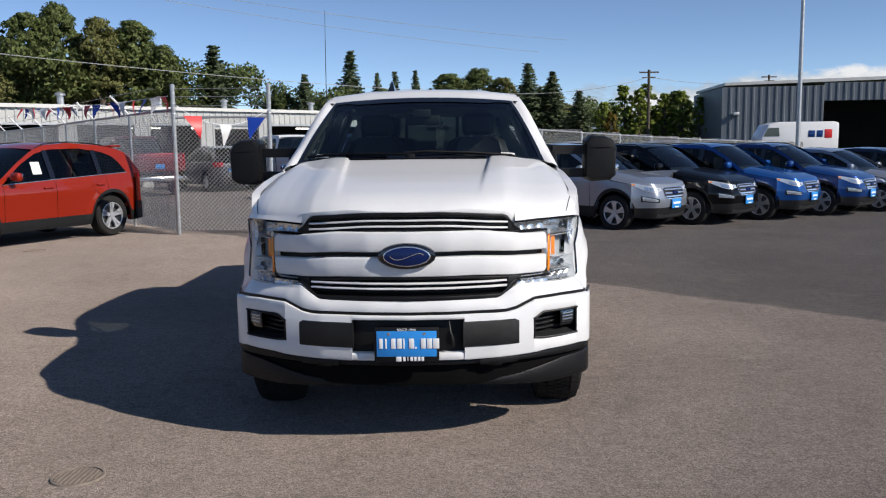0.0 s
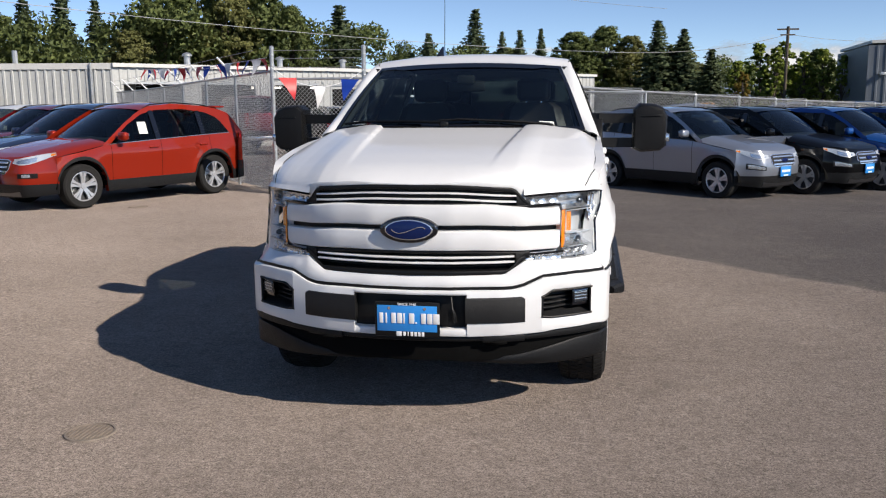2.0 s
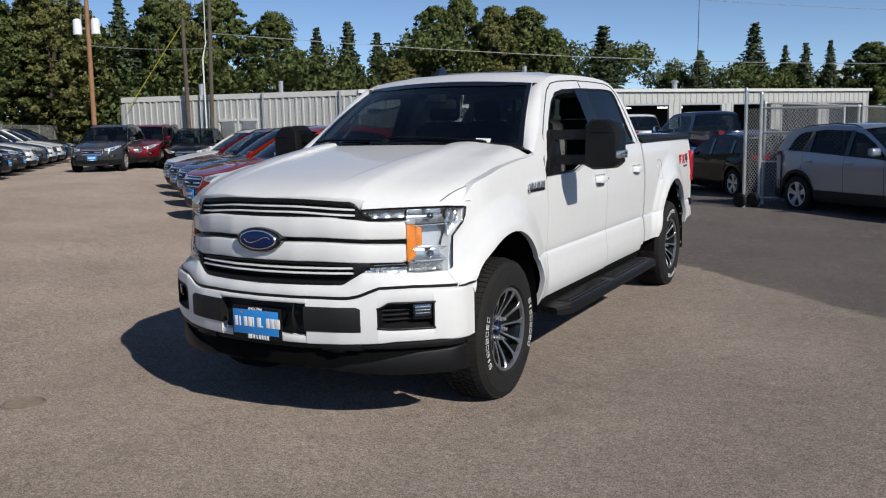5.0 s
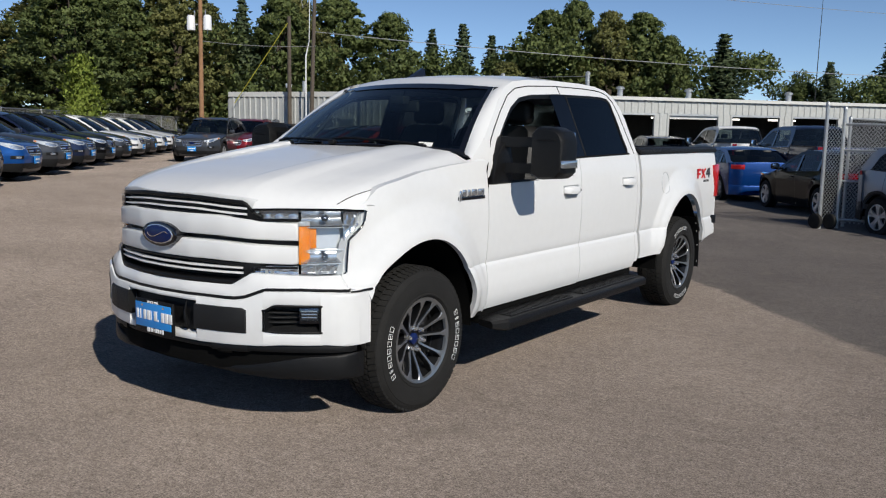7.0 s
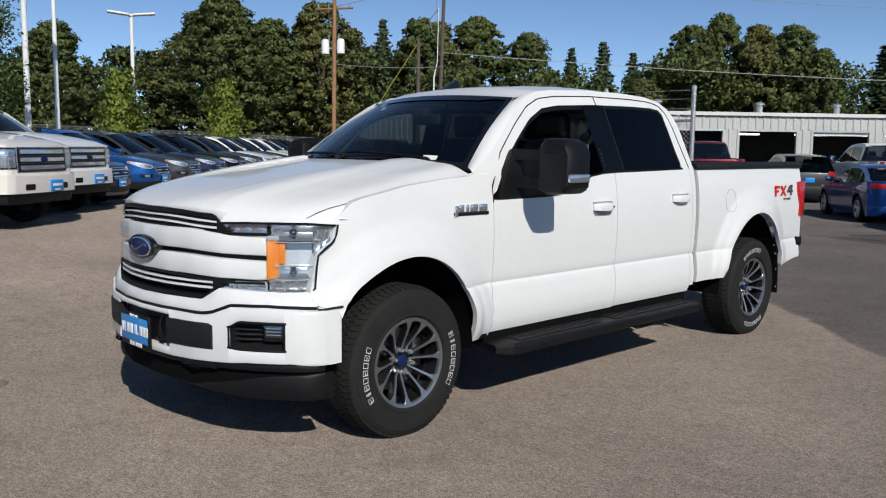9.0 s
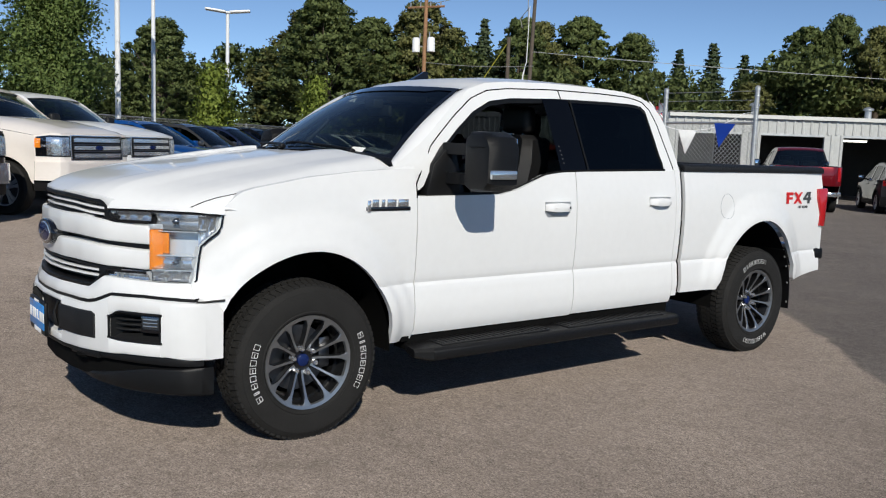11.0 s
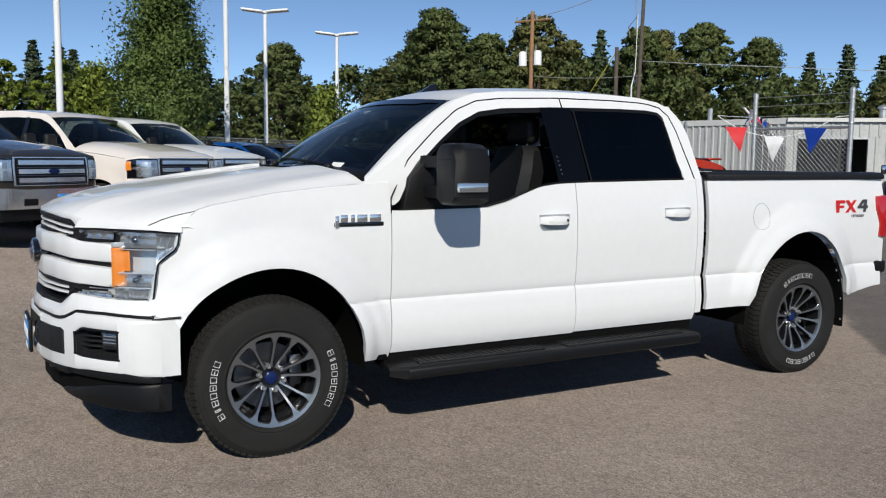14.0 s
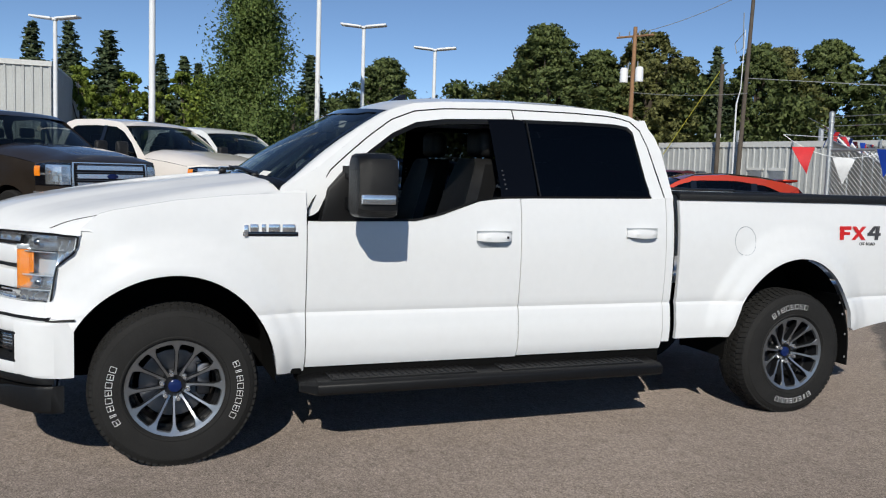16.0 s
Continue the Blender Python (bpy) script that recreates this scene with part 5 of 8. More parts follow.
def build_cabin(truck):
    part("dashboard", tidy(loft([[(x, y, z) for y, z in ((0.62, 1.30), (0.66, 1.43), (0.85, 1.455), (1.05, 1.40), (1.10, 1.25), (1.02, 0.95), (0.65, 0.95))] for x in (-0.84, -0.3, 0.3, 0.84)])), CABIN, truck)
    sw = part("steering_wheel", tube([(0.40 + 0.185 * math.cos(a), 1.20 - 0.07 * math.sin(a), 1.30 + 0.17 * math.sin(a)) for a in span(0, 2 * math.pi, 33)], 0.016, 8, caps=False), LEATHER, truck)
    part("steering_hub", box((0.40, 1.19, 1.30), (0.16, 0.06, 0.12), 0.03), CABIN, sw)
    for a in (0.2, math.pi - 0.2, -math.pi / 2):
        part("steering_spoke", tube([(0.40, 1.19, 1.30), (0.40 + 0.18 * math.cos(a), 1.20 - 0.07 * math.sin(a), 1.30 + 0.17 * math.sin(a))], 0.014, 6), CABIN, sw)

    def seat(x, y, w, name):
        st = part(name, box((x, y, 1.02), (w, 0.52, 0.18), 0.06, 3), LEATHER, truck, "black leather seat")
        secs = []
        for z, dy, k in ((1.06, 0.25, 1.0), (1.25, 0.29, 1.04), (1.45, 0.35, 0.98), (1.60, 0.40, 0.80), (1.635, 0.41, 0.60)):
            hw = w / 2 * k
            secs.append([(x - hw, y + dy - 0.03, z), (x - hw * 0.75, y + dy - 0.075, z), (x - hw * 0.5, y + dy - 0.055, z), (x + hw * 0.5, y + dy - 0.055, z), (x + hw * 0.75, y + dy - 0.075, z), (x + hw, y + dy - 0.03, z), (x + hw * 0.9, y + dy + 0.08, z), (x - hw * 0.9, y + dy + 0.08, z)])
        part("backrest", tidy(loft(secs)), LEATHER, st)
        part("head_restraint", box((x, y + 0.43, 1.735), (0.27, 0.11, 0.18), 0.045, 3), LEATHER, st)
        for dx in (-0.06, 0.06):
            part("head_post", tube([(x + dx, y + 0.42, 1.60), (x + dx, y + 0.43, 1.68)], 0.008, 6), CHROME, st)
    seat(0.42, 1.45, 0.54, "front_seat")
    seat(-0.42, 1.45, 0.54, "front_seat")
    seat(0.42, 2.30, 0.62, "rear_seat")
    seat(-0.42, 2.30, 0.62, "rear_seat")
    part("centre_console", box((0, 1.45, 1.0), (0.26, 0.75, 0.34), 0.05), CABIN, truck)
    part("cabin_floor", box((0, 1.8, 0.72), (1.72, 2.2, 0.06), 0.0), CABIN, truck)
    part("headliner", tidy(grid(lambda u, v: (u * 0.70, 1.17 + 1.70 * v, 1.885 + 0.035 * (1 - u * u) + 0.03 * smooth(0, 0.4, v) * (1 - smooth(0.7, 1, v))), span(-1, 1, 9), span(0, 1, 9))), CABIN, truck)
    part("rear_view_mirror", box((0, 1.03, 1.755), (0.26, 0.04, 0.075), 0.02), CABIN, truck)
    for s in (1, -1):
        part("door_lining", box((s * 0.88, 1.75, 0.97), (0.06, 2.1, 0.56), 0.02), CABIN, truck)
        part("grab_handle", tube([(s * 0.80, 0.78, 1.42), (s * 0.77, 0.86, 1.50), (s * 0.73, 1.0, 1.64), (s * 0.74, 1.06, 1.70)], 0.014, 6), CABIN, truck)
        part("inner_pillar", tube([(s * 0.83, 0.64, 1.45), (s * 0.68, 1.18, 1.87)], 0.028, 6), CABIN, truck)


build_truck()

# ---------------------------------------------------------------- parked vehicles
WHEELGREY = material("wheel_grey", (0.10, 0.102, 0.108), 0.4, 0.5)
BRIGHTALLOY = material("silver_wheel", (0.62, 0.63, 0.65), 0.3, 0.6)


class Spec:
    """Measures of a kind of vehicle, in metres; y runs back from the front axle."""

    def __init__(self, wb, fo, ro, hw, r, belt_z, tumble, sill, clad, shoulder_pts, roof_pts, win_pts, hood_pts, screen, hatch, hatch_z, pillars, grille, lamp, bumper, rails, bed=None):
        self.wb, self.fo, self.ro, self.hw, self.r, self.belt_z, self.tumble, self.sill, self.clad = wb, fo, ro, hw, r, belt_z, tumble, sill, clad
        self.shoulder_pts, self.roof_pts, self.win_pts, self.hood_pts = shoulder_pts, roof_pts, win_pts, hood_pts
        self.screen, self.hatch, self.hatch_z, self.pillars, self.grille, self.lamp, self.bumper, self.rails, self.bed = screen, hatch, hatch_z, pillars, grille, lamp, bumper, rails, bed

    def front_y(self, x):
        u = min(1.0, abs(x) / self.hw)
        return -self.fo * (1 - 0.16 * u * u - 0.42 * smooth(0.62, 1.04, u)) if not self.bed else -self.fo * (1 - 0.07 * u * u - 0.40 * smooth(0.82, 1.03, u))

    def rear_y(self, x):
        u = min(1.0, abs(x) / self.hw)
        return self.wb + self.ro * (1 - 0.06 * u * u - 0.22 * smooth(0.7, 1.02, u))

    def arch(self, y, low):
        z = low
        for c in (0.0, self.wb):
            u = (y - c) / (self.r + 0.085)
            if abs(u) < 1:
                z = max(z, self.r + (self.r + 0.075) * math.sqrt(1 - u * u) - 0.01)
        return z

    def side(self, y, z):
        h = self.belt_z
        x = self.hw * lerp(z, (0.15, 0.30, 0.45, h * 0.62, h * 0.85, h, h + 0.1), (0.90, 0.955, 0.975, 0.985, 1.0, 0.965, 0.94))
        for c in (0.0, self.wb):
            d = math.hypot(y - c, z - self.r)
            x += 0.022 * (1 - smooth(self.r + 0.10, self.r + 0.22, d))
        a = -self.fo * 0.5
        return x - 0.03 * smooth(0.0, a, y) - 0.05 * smooth(self.wb + 0.2, self.wb + self.ro, y)

    def shoulder(self, y):
        return lerp(y, *self.shoulder_pts)

    def roof(self, y):
        return lerp(y, *self.roof_pts)

    def win_top(self, y):
        return lerp(y, *self.win_pts)

    def hood_point(self, u, v):
        x = u * self.hw * 0.95
        lean = (0.03 if self.bed else 0.11) * (1 - abs(u) ** 6)
        y0, y1 = self.front_y(u * self.hw) + lean, self.screen[0] + 0.12 * u * u
        y = y0 + (y1 - y0) * v
        top = lerp(y, *self.hood_pts)
        low = min(top, self.shoulder(y) + 0.005)
        z = top + (low - top) * (0.25 * abs(u) ** 2 + 0.75 * abs(u) ** 6) + 0.012 * smooth(0.08, 0.0, abs(abs(u) - 0.55)) * smooth(0, 0.2, v)
        k = smooth(0.0, 0.25, v)
        xe = u * self.side(self.front_y(self.hw), z)
        return (xe + (x - xe) * k, y, z)

    def nose(self, u, z, out=0.0):
        """A point of the front face, u from -1 to 1 across it, moved outwards by out."""
        e = 0.004
        zt = self.hood_point(u, 0)[2]
        zm = self.bumper + 0.16
        k = min(1.0, max(0.0, (z - zm) / max(0.05, zt - zm)))
        q = min(1.0, max(0.0, (zm - z) / 0.35))
        w = 1 - abs(u) ** 6
        y = self.front_y(u * self.hw) + w * ((0.03 if self.bed else 0.11) * k ** 1.7 + (0.03 if self.bed else 0.09) * q ** 2)
        f0 = self.front_y(self.hw)
        x = u * self.side(f0, z)
        slope = (self.front_y(min(1, abs(u) + e) * self.hw) - self.front_y((abs(u) - e) * self.hw)) / (2 * e * self.hw)
        n = math.hypot(slope, 1)
        return (x + math.copysign(slope / n, u) * out, y - out / n, z)

    def patch(self, us, lo, hi, out=0.006, rows=5, bm=None):
        """A piece laid on the nose, with its edges turned back into it."""
        b2 = grid(lambda u, v: self.nose(u, lo(abs(u)) + (hi(abs(u)) - lo(abs(u))) * min(1, max(0, v)), out if 0 <= v <= 1 else -0.012), us, [-1] + span(0, 1, rows) + [2])
        for a in (us[0], us[-1]):
            grid(lambda k, v: self.nose(a, lo(abs(a)) + (hi(abs(a)) - lo(abs(a))) * v, out if k else -0.012), (0, 1), span(0, 1, rows), b2)
        tidy(b2)
        return join(bm, b2)

    def gx(self, z):
        return self.hw * 0.955 - self.tumble * max(0.0, z - self.belt_z)


SUV = Spec(wb=2.69, fo=0.94, ro=0.95, hw=0.91, r=0.355, belt_z=1.02, tumble=0.36, sill=0.24, clad=0.42,
           shoulder_pts=((-0.6, 0.0, 0.45, 0.75, 1.6, 2.6, 3.2, 3.6), (0.80, 0.90, 0.985, 1.0, 1.04, 1.08, 1.10, 1.08)),
           roof_pts=((0.42, 0.9, 1.25, 1.5, 2.0, 2.6, 3.0, 3.25, 3.45), (1.00, 1.32, 1.52, 1.605, 1.64, 1.60, 1.54, 1.45, 1.12)),
           win_pts=((0.55, 0.95, 1.3, 1.6, 2.2, 2.7, 2.95, 3.12), (1.0, 1.29, 1.47, 1.535, 1.545, 1.475, 1.37, 1.13)),
           hood_pts=((-0.86, -0.74, -0.4, 0.0, 0.45), (0.820, 0.880, 0.960, 1.03, 1.085)), screen=(0.42, 1.30), hatch=(3.02, 3.52), hatch_z=(1.575, 1.02),
           pillars=(1.52, 2.52), grille=(0.60, 0.80, 0.36), lamp=(0.73, 0.84), bumper=0.42, rails=True)
MINI = Spec(wb=2.52, fo=0.78, ro=0.74, hw=0.865, r=0.335, belt_z=1.04, tumble=0.33, sill=0.24, clad=0.44,
            shoulder_pts=((-0.55, 0.0, 0.40, 0.7, 1.5, 2.4, 2.9, 3.2), (0.83, 0.915, 0.985, 1.02, 1.06, 1.11, 1.13, 1.11)),
            roof_pts=((0.36, 0.8, 1.12, 1.35, 1.9, 2.5, 2.8, 2.98, 3.10), (1.02, 1.31, 1.49, 1.555, 1.585, 1.55, 1.50, 1.42, 1.14)),
            win_pts=((0.50, 0.85, 1.15, 1.4, 2.0, 2.55, 2.72, 2.84), (1.02, 1.27, 1.43, 1.48, 1.50, 1.455, 1.38, 1.15)),
            hood_pts=((-0.72, -0.62, -0.4, 0.0, 0.40), (0.815, 0.880, 0.955, 1.035, 1.10)), screen=(0.36, 1.18), hatch=(2.80, 3.16), hatch_z=(1.50, 1.05),
            pillars=(1.40, 2.32), grille=(0.600, 0.790, 0.35), lamp=(0.715, 0.815), bumper=0.42, rails=True)
HATCH = Spec(wb=2.49, fo=0.80, ro=0.75, hw=0.85, r=0.31, belt_z=0.94, tumble=0.36, sill=0.18, clad=0.0,
             shoulder_pts=((-0.55, 0.0, 0.40, 0.7, 1.5, 2.4, 2.9, 3.2), (0.70, 0.80, 0.88, 0.91, 0.96, 1.01, 1.03, 1.0)),
             roof_pts=((0.30, 0.8, 1.15, 1.4, 1.9, 2.5, 2.8, 2.98, 3.12), (0.92, 1.20, 1.37, 1.43, 1.455, 1.42, 1.36, 1.28, 1.03)),
             win_pts=((0.45, 0.85, 1.18, 1.45, 2.0, 2.5, 2.7, 2.82), (0.92, 1.15, 1.31, 1.36, 1.375, 1.33, 1.26, 1.05)),
             hood_pts=((-0.72, -0.60, -0.4, 0.0, 0.40), (0.74, 0.80, 0.86, 0.94, 0.99)), screen=(0.30, 1.18), hatch=(2.80, 3.18), hatch_z=(1.36, 0.95),
             pillars=(1.42, 2.25), grille=(0.42, 0.60, 0.36), lamp=(0.66, 0.80), bumper=0.32, rails=False)
SEDAN = Spec(wb=2.70, fo=0.90, ro=1.02, hw=0.90, r=0.33, belt_z=0.92, tumble=0.40, sill=0.18, clad=0.0,
             shoulder_pts=((-0.6, 0.0, 0.45, 0.75, 1.6, 2.6, 3.2, 3.7), (0.68, 0.80, 0.87, 0.90, 0.94, 0.99, 1.01, 0.99)),
             roof_pts=((0.40, 0.9, 1.3, 1.6, 2.0, 2.4, 2.7, 3.0, 3.25, 3.7), (0.90, 1.16, 1.33, 1.40, 1.415, 1.385, 1.32, 1.20, 1.07, 1.0)),
             win_pts=((0.55, 0.95, 1.35, 1.65, 2.1, 2.45, 2.7, 2.95), (0.90, 1.12, 1.27, 1.32, 1.33, 1.28, 1.18, 1.02)),
             hood_pts=((-0.88, -0.75, -0.4, 0.0, 0.45), (0.72, 0.80, 0.88, 0.94, 0.98)), screen=(0.40, 1.38), hatch=(2.65, 3.28), hatch_z=(1.33, 1.045),
             pillars=(1.55, 2.5), grille=(0.40, 0.62, 0.38), lamp=(0.62, 0.74), bumper=0.30, rails=False)
HEAVY = Spec(wb=4.06, fo=0.97, ro=1.15, hw=0.985, r=0.42, belt_z=1.33, tumble=0.34, sill=0.48, clad=0.0,
             shoulder_pts=((-0.6, 0.0, 0.45, 0.75, 1.6, 3.05, 3.1, 5.2), (1.22, 1.30, 1.34, 1.33, 1.38, 1.42, 1.44, 1.46)),
             roof_pts=((0.50, 0.9, 1.2, 1.4, 2.0, 2.7, 2.95, 3.02, 3.06), (1.36, 1.66, 1.88, 1.97, 2.03, 2.03, 1.97, 1.80, 1.42)),
             win_pts=((0.68, 0.95, 1.25, 1.5, 2.1, 2.65, 2.78, 2.86), (1.33, 1.60, 1.80, 1.89, 1.92, 1.91, 1.82, 1.45)),
             hood_pts=((-0.95, -0.85, -0.4, 0.0, 0.45), (1.27, 1.34, 1.43, 1.49, 1.52)), screen=(0.50, 1.25), hatch=(2.97, 3.04), hatch_z=(1.96, 1.40),
             pillars=(1.80,), grille=(0.88, 1.24, 0.62), lamp=(0.92, 1.24), bumper=0.52, rails=False, bed=(3.10, 1.46))


def small_wheel(root, sp, s, yc, spokes=5):
    xc, zc, r = s * (sp.hw - 0.115), sp.r, sp.r
    o = s
    rr = r * 0.66
    wheel = part("wheel", lathe([(0.0, o * 0.02), (rr * 0.9, o * 0.02), (rr * 0.97, o * 0.10), (rr, o * 0.105), (rr, -0.09 * o)], (xc, yc, zc), 28), WHEELGREY, root)
    part("tyre", lathe([(rr * 0.98, o * -0.10), (r * 0.9, o * -0.115), (r * 0.985, o * -0.09), (r, 0.0), (r * 0.985, o * 0.09), (r * 0.92, o * 0.113), (rr * 1.05, o * 0.112), (rr * 0.99, o * 0.10)], (xc, yc, zc), 32), RUBBER, wheel)
    for k in range(spokes):
        base = 2 * math.pi * k / spokes + 0.3
        bm = None
        for sg in (-1, 1):
            secs = []
            for q, off, w, d in ((0.16, 0.32, 0.020, 0.085), (0.6, 0.15, 0.017, 0.098), (0.96, 0.17, 0.03, 0.10)):
                a = base + sg * off
                cy, cz, t = yc + rr * q * math.cos(a), zc + rr * q * math.sin(a), a + math.pi / 2
                secs.append([(xc + o * d, cy + w * math.cos(t), cz + w * math.sin(t)), (xc + o * (d - 0.03), cy + w * math.cos(t), cz + w * math.sin(t)), (xc + o * (d - 0.03), cy - w * math.cos(t), cz - w * math.sin(t)), (xc + o * d, cy - w * math.cos(t), cz - w * math.sin(t))])
            bm = tidy(loft(secs, bm))
        part("spoke", bm, BRIGHTALLOY, wheel)
    part("hub_cap", lathe([(0.0, o * 0.10), (rr * 0.17, o * 0.098), (rr * 0.22, o * 0.08)], (xc, yc, zc), 14), BRIGHTALLOY, wheel)
    part("rim_edge", lathe([(rr * 0.93, o * 0.098), (rr * 0.97, o * 0.112), (rr * 1.01, o * 0.110)], (xc, yc, zc), 28), BRIGHTALLOY, wheel)


def vehicle(name, label, category, sp, coat, group=""):
    root = empty(name, label, category, group=group)
    bed = sp.bed
    f0, r0 = sp.front_y(sp.hw), sp.rear_y(sp.hw)
    shell = []

    def put(n, bm, mat=None, parent=None, lab=""):
        ob = part(n, bm, mat or coat, parent or root, lab)
        if mat is None:
            shell.append(ob)
        return ob
    levels = span(sp.sill, sp.belt_z + 0.16, 13)
    for s in (1, -1):
        cuts = [f0 - 0.02, 0.55 if not bed else 0.66, sp.pillars[0] + 0.02, (sp.pillars[1] + 0.10) if len(sp.pillars) > 1 else bed[0] - 0.03, r0 + 0.02]
        names = ["fender", "front_door", "rear_door", "quarter_panel" if not bed else "bedside"]
        for a, b, n in zip(cuts, cuts[1:], names):
            if bed and n == "bedside":
                a += 0.04
            ys = span(a + 0.004, b - 0.004, max(4, int((b - a) / 0.06)))

            def at(y, lv):
                z = min(max(lv, sp.arch(y, sp.sill)), sp.shoulder(y))
                return (s * sp.side(y, z), y, z)
            bm = grid(at, ys, levels, mirror=s < 0)
            grid(lambda y, k: (s * (sp.side(y, sp.arch(y, sp.sill)) - k), y, sp.arch(y, sp.sill)), ys, (0, 0.09), bm)
            ob = put(n, tidy(bm))
            if "door" in n:
                yh = b - 0.16
                zh = sp.belt_z - 0.10
                put("door_handle", box((s * (sp.side(yh, zh) + 0.018), yh, zh), (0.03, 0.18, 0.035), 0.012), CHROME if coat in (CREAM, BROWN) else None, ob)
        for yj in cuts[1:-1]:
            put("panel_joint", tidy(grid(lambda z, k: (s * (sp.side(yj, z) - 0.006), yj - 0.008 + 0.016 * k, z), span(sp.arch(yj, sp.sill), sp.shoulder(yj) - 0.01, 10), (0, 1))), DARK)
        if sp.clad:
            ys = span(f0 - 0.02, r0 + 0.02, 70)

            def cl(y, v):
                z0 = sp.arch(y, sp.sill)
                z1 = max(sp.clad, z0 + 0.055)
                z = z0 + (z1 - z0) * v
                return (s * (sp.side(y, z) + 0.012), y, z)
            bm = grid(cl, ys, span(0, 1, 5), mirror=s < 0)
            grid(lambda y, k: (s * (sp.side(y, cl(y, 1)[2]) + 0.012 * k), y, cl(y, 1)[2]), ys, (0, 1), bm)
            put("lower_cladding", tidy(bm), TRIM)
        for c in (0.0, sp.wb):
            ang = span(0, math.pi, 15)
            put("wheel_house", tidy(grid(lambda a, k: (s * (sp.hw * 0.96 - 0.35 * k), c + (sp.r + 0.087) * math.cos(a), sp.r - 0.02 + (sp.r + 0.078) * math.sin(a)), ang, (0, 1))), DARK)
            small_wheel(root, sp, s, c)
        # roof rail and pillars, then dark side glass
        ya, yb = sp.roof_pts[0][0], sp.roof_pts[0][-1]
        wa, wb = sp.win_pts[0][0], sp.win_pts[0][-1]
        ys = sorted(set(span(ya, yb, 40) + [wa, wb, wb - 0.01]))

        def fr(y, v):
            lo = sp.shoulder(y) - 0.01 if (y < wa or y > wb) else max(sp.win_top(y), sp.shoulder(y) - 0.01)
            hi = max(sp.roof(y), lo)
            z = lo + (hi - lo) * v
            return (s * sp.gx(z), y, z)
        put("side_frame", tidy(grid(fr, ys, span(0, 1, 5), mirror=s < 0)))
        gl = put("side_window", tidy(grid(lambda y, v: (s * (sp.gx(sp.shoulder(y) + (max(sp.win_top(y), sp.shoulder(y)) - sp.shoulder(y)) * v) - 0.01), y, sp.shoulder(y) - 0.012 + (max(sp.win_top(y), sp.shoulder(y)) - sp.shoulder(y) + 0.014) * v), span(wa, wb, 24), span(0, 1, 4), mirror=s < 0)), SIDEGLASS)
        put("window_trim", tube([(s * (sp.gx(sp.shoulder(y)) + 0.004), y, sp.shoulder(y) + 0.004) for y in span(wa, wb, 12)], 0.009, 5), CHROME if sp in (SUV, HEAVY) else BLACK, gl)
        for yp in sp.pillars:
            put("pillar", prism([(yp - 0.05, sp.shoulder(yp)), (yp + 0.05, sp.shoulder(yp)), (yp + 0.03, sp.win_top(yp) + 0.01), (yp - 0.05, sp.win_top(yp) + 0.01)], "x", s * (sp.gx(sp.win_top(yp)) - 0.03), s * (sp.gx(sp.win_top(yp)) + 0.0)), GLOSSB)
            b2 = grid(lambda u, v: (s * (sp.gx(sp.shoulder(yp) + (sp.win_top(yp) - sp.shoulder(yp)) * v) + 0.002), yp - 0.05 + 0.10 * u - 0.02 * v, sp.shoulder(yp) + (sp.win_top(yp) - sp.shoulder(yp)) * v), (0, 1), span(0, 1, 4))
            put("pillar_cover", tidy(b2), GLOSSB)
        # door mirror
        big = bool(bed)
        ym, zm = wa + 0.16, sp.belt_z + (0.14 if big else 0.10)
        mi = put("door_mirror", box((s * (sp.hw + (0.16 if big else 0.09)), ym, zm), (0.20 if not big else 0.22, 0.11, 0.14 if not big else 0.30), 0.045, 3), TRIM if big else None)
        put("mirror_foot", tube([(s * sp.gx(zm), ym + 0.02, zm - 0.05), (s * (sp.hw + 0.08), ym, zm - 0.02)], 0.022, 6), BLACK, mi)
        put("mirror_glass", box((s * (sp.hw + (0.16 if big else 0.09)), ym + 0.056, zm), (0.16, 0.006, 0.10 if not big else 0.24), 0.002), MIRROR, mi)
        if sp.rails:
            put("roof_rail", tube([(s * (sp.gx(sp.roof(y)) - 0.02), y, sp.roof(y) + (0.020 if 0.08 < q < 0.92 else 0.0)) for q, y in ((q, sp.pillars[0] - 0.15 + (sp.hatch[0] - sp.pillars[0]) * q) for q in span(0, 1, 10))], 0.011, 6), BLACK)
        # lamps and fog lamps on the nose
        z0, z1 = sp.lamp
        if bed:
            us = [s * v for v in span(0.66, 0.985, 10)]
            lo, hi = (lambda u: z0), (lambda u: z1 - 0.03 * smooth(0.9, 1.0, u))
            am = ([s * v for v in span(0.955, 0.99, 4)], lambda u: z0 + 0.13, lambda u: z1 - 0.05)
            ins = ([s * v for v in span(0.68, 0.925, 7)], lambda u: z0 + 0.02, lambda u: z1 - 0.03)
        else:
            us = [s * v for v in span(0.47, 0.985, 14)]
            hi = lambda u: z1 - 0.02 + 0.09 * smooth(0.5, 1.0, u)
            lo = lambda u: z0 + 0.02 * smooth(0.65, 0.5, u) + (z1 - z0 + 0.03) * smooth(0.70, 1.0, u)
            am = ([s * v for v in span(0.915, 0.975, 4)], lambda u: lo(u) + 0.008, lambda u: hi(u) - 0.01)
            ins = ([s * v for v in span(0.56, 0.80, 8)], lambda u: lo(u) + 0.018, lambda u: hi(u) - 0.03)
        us, hl = sorted(us), None
        hl = put("headlamp", sp.patch(us, lo, hi, 0.003), GLOSSB if bed else LAMPSILVER)
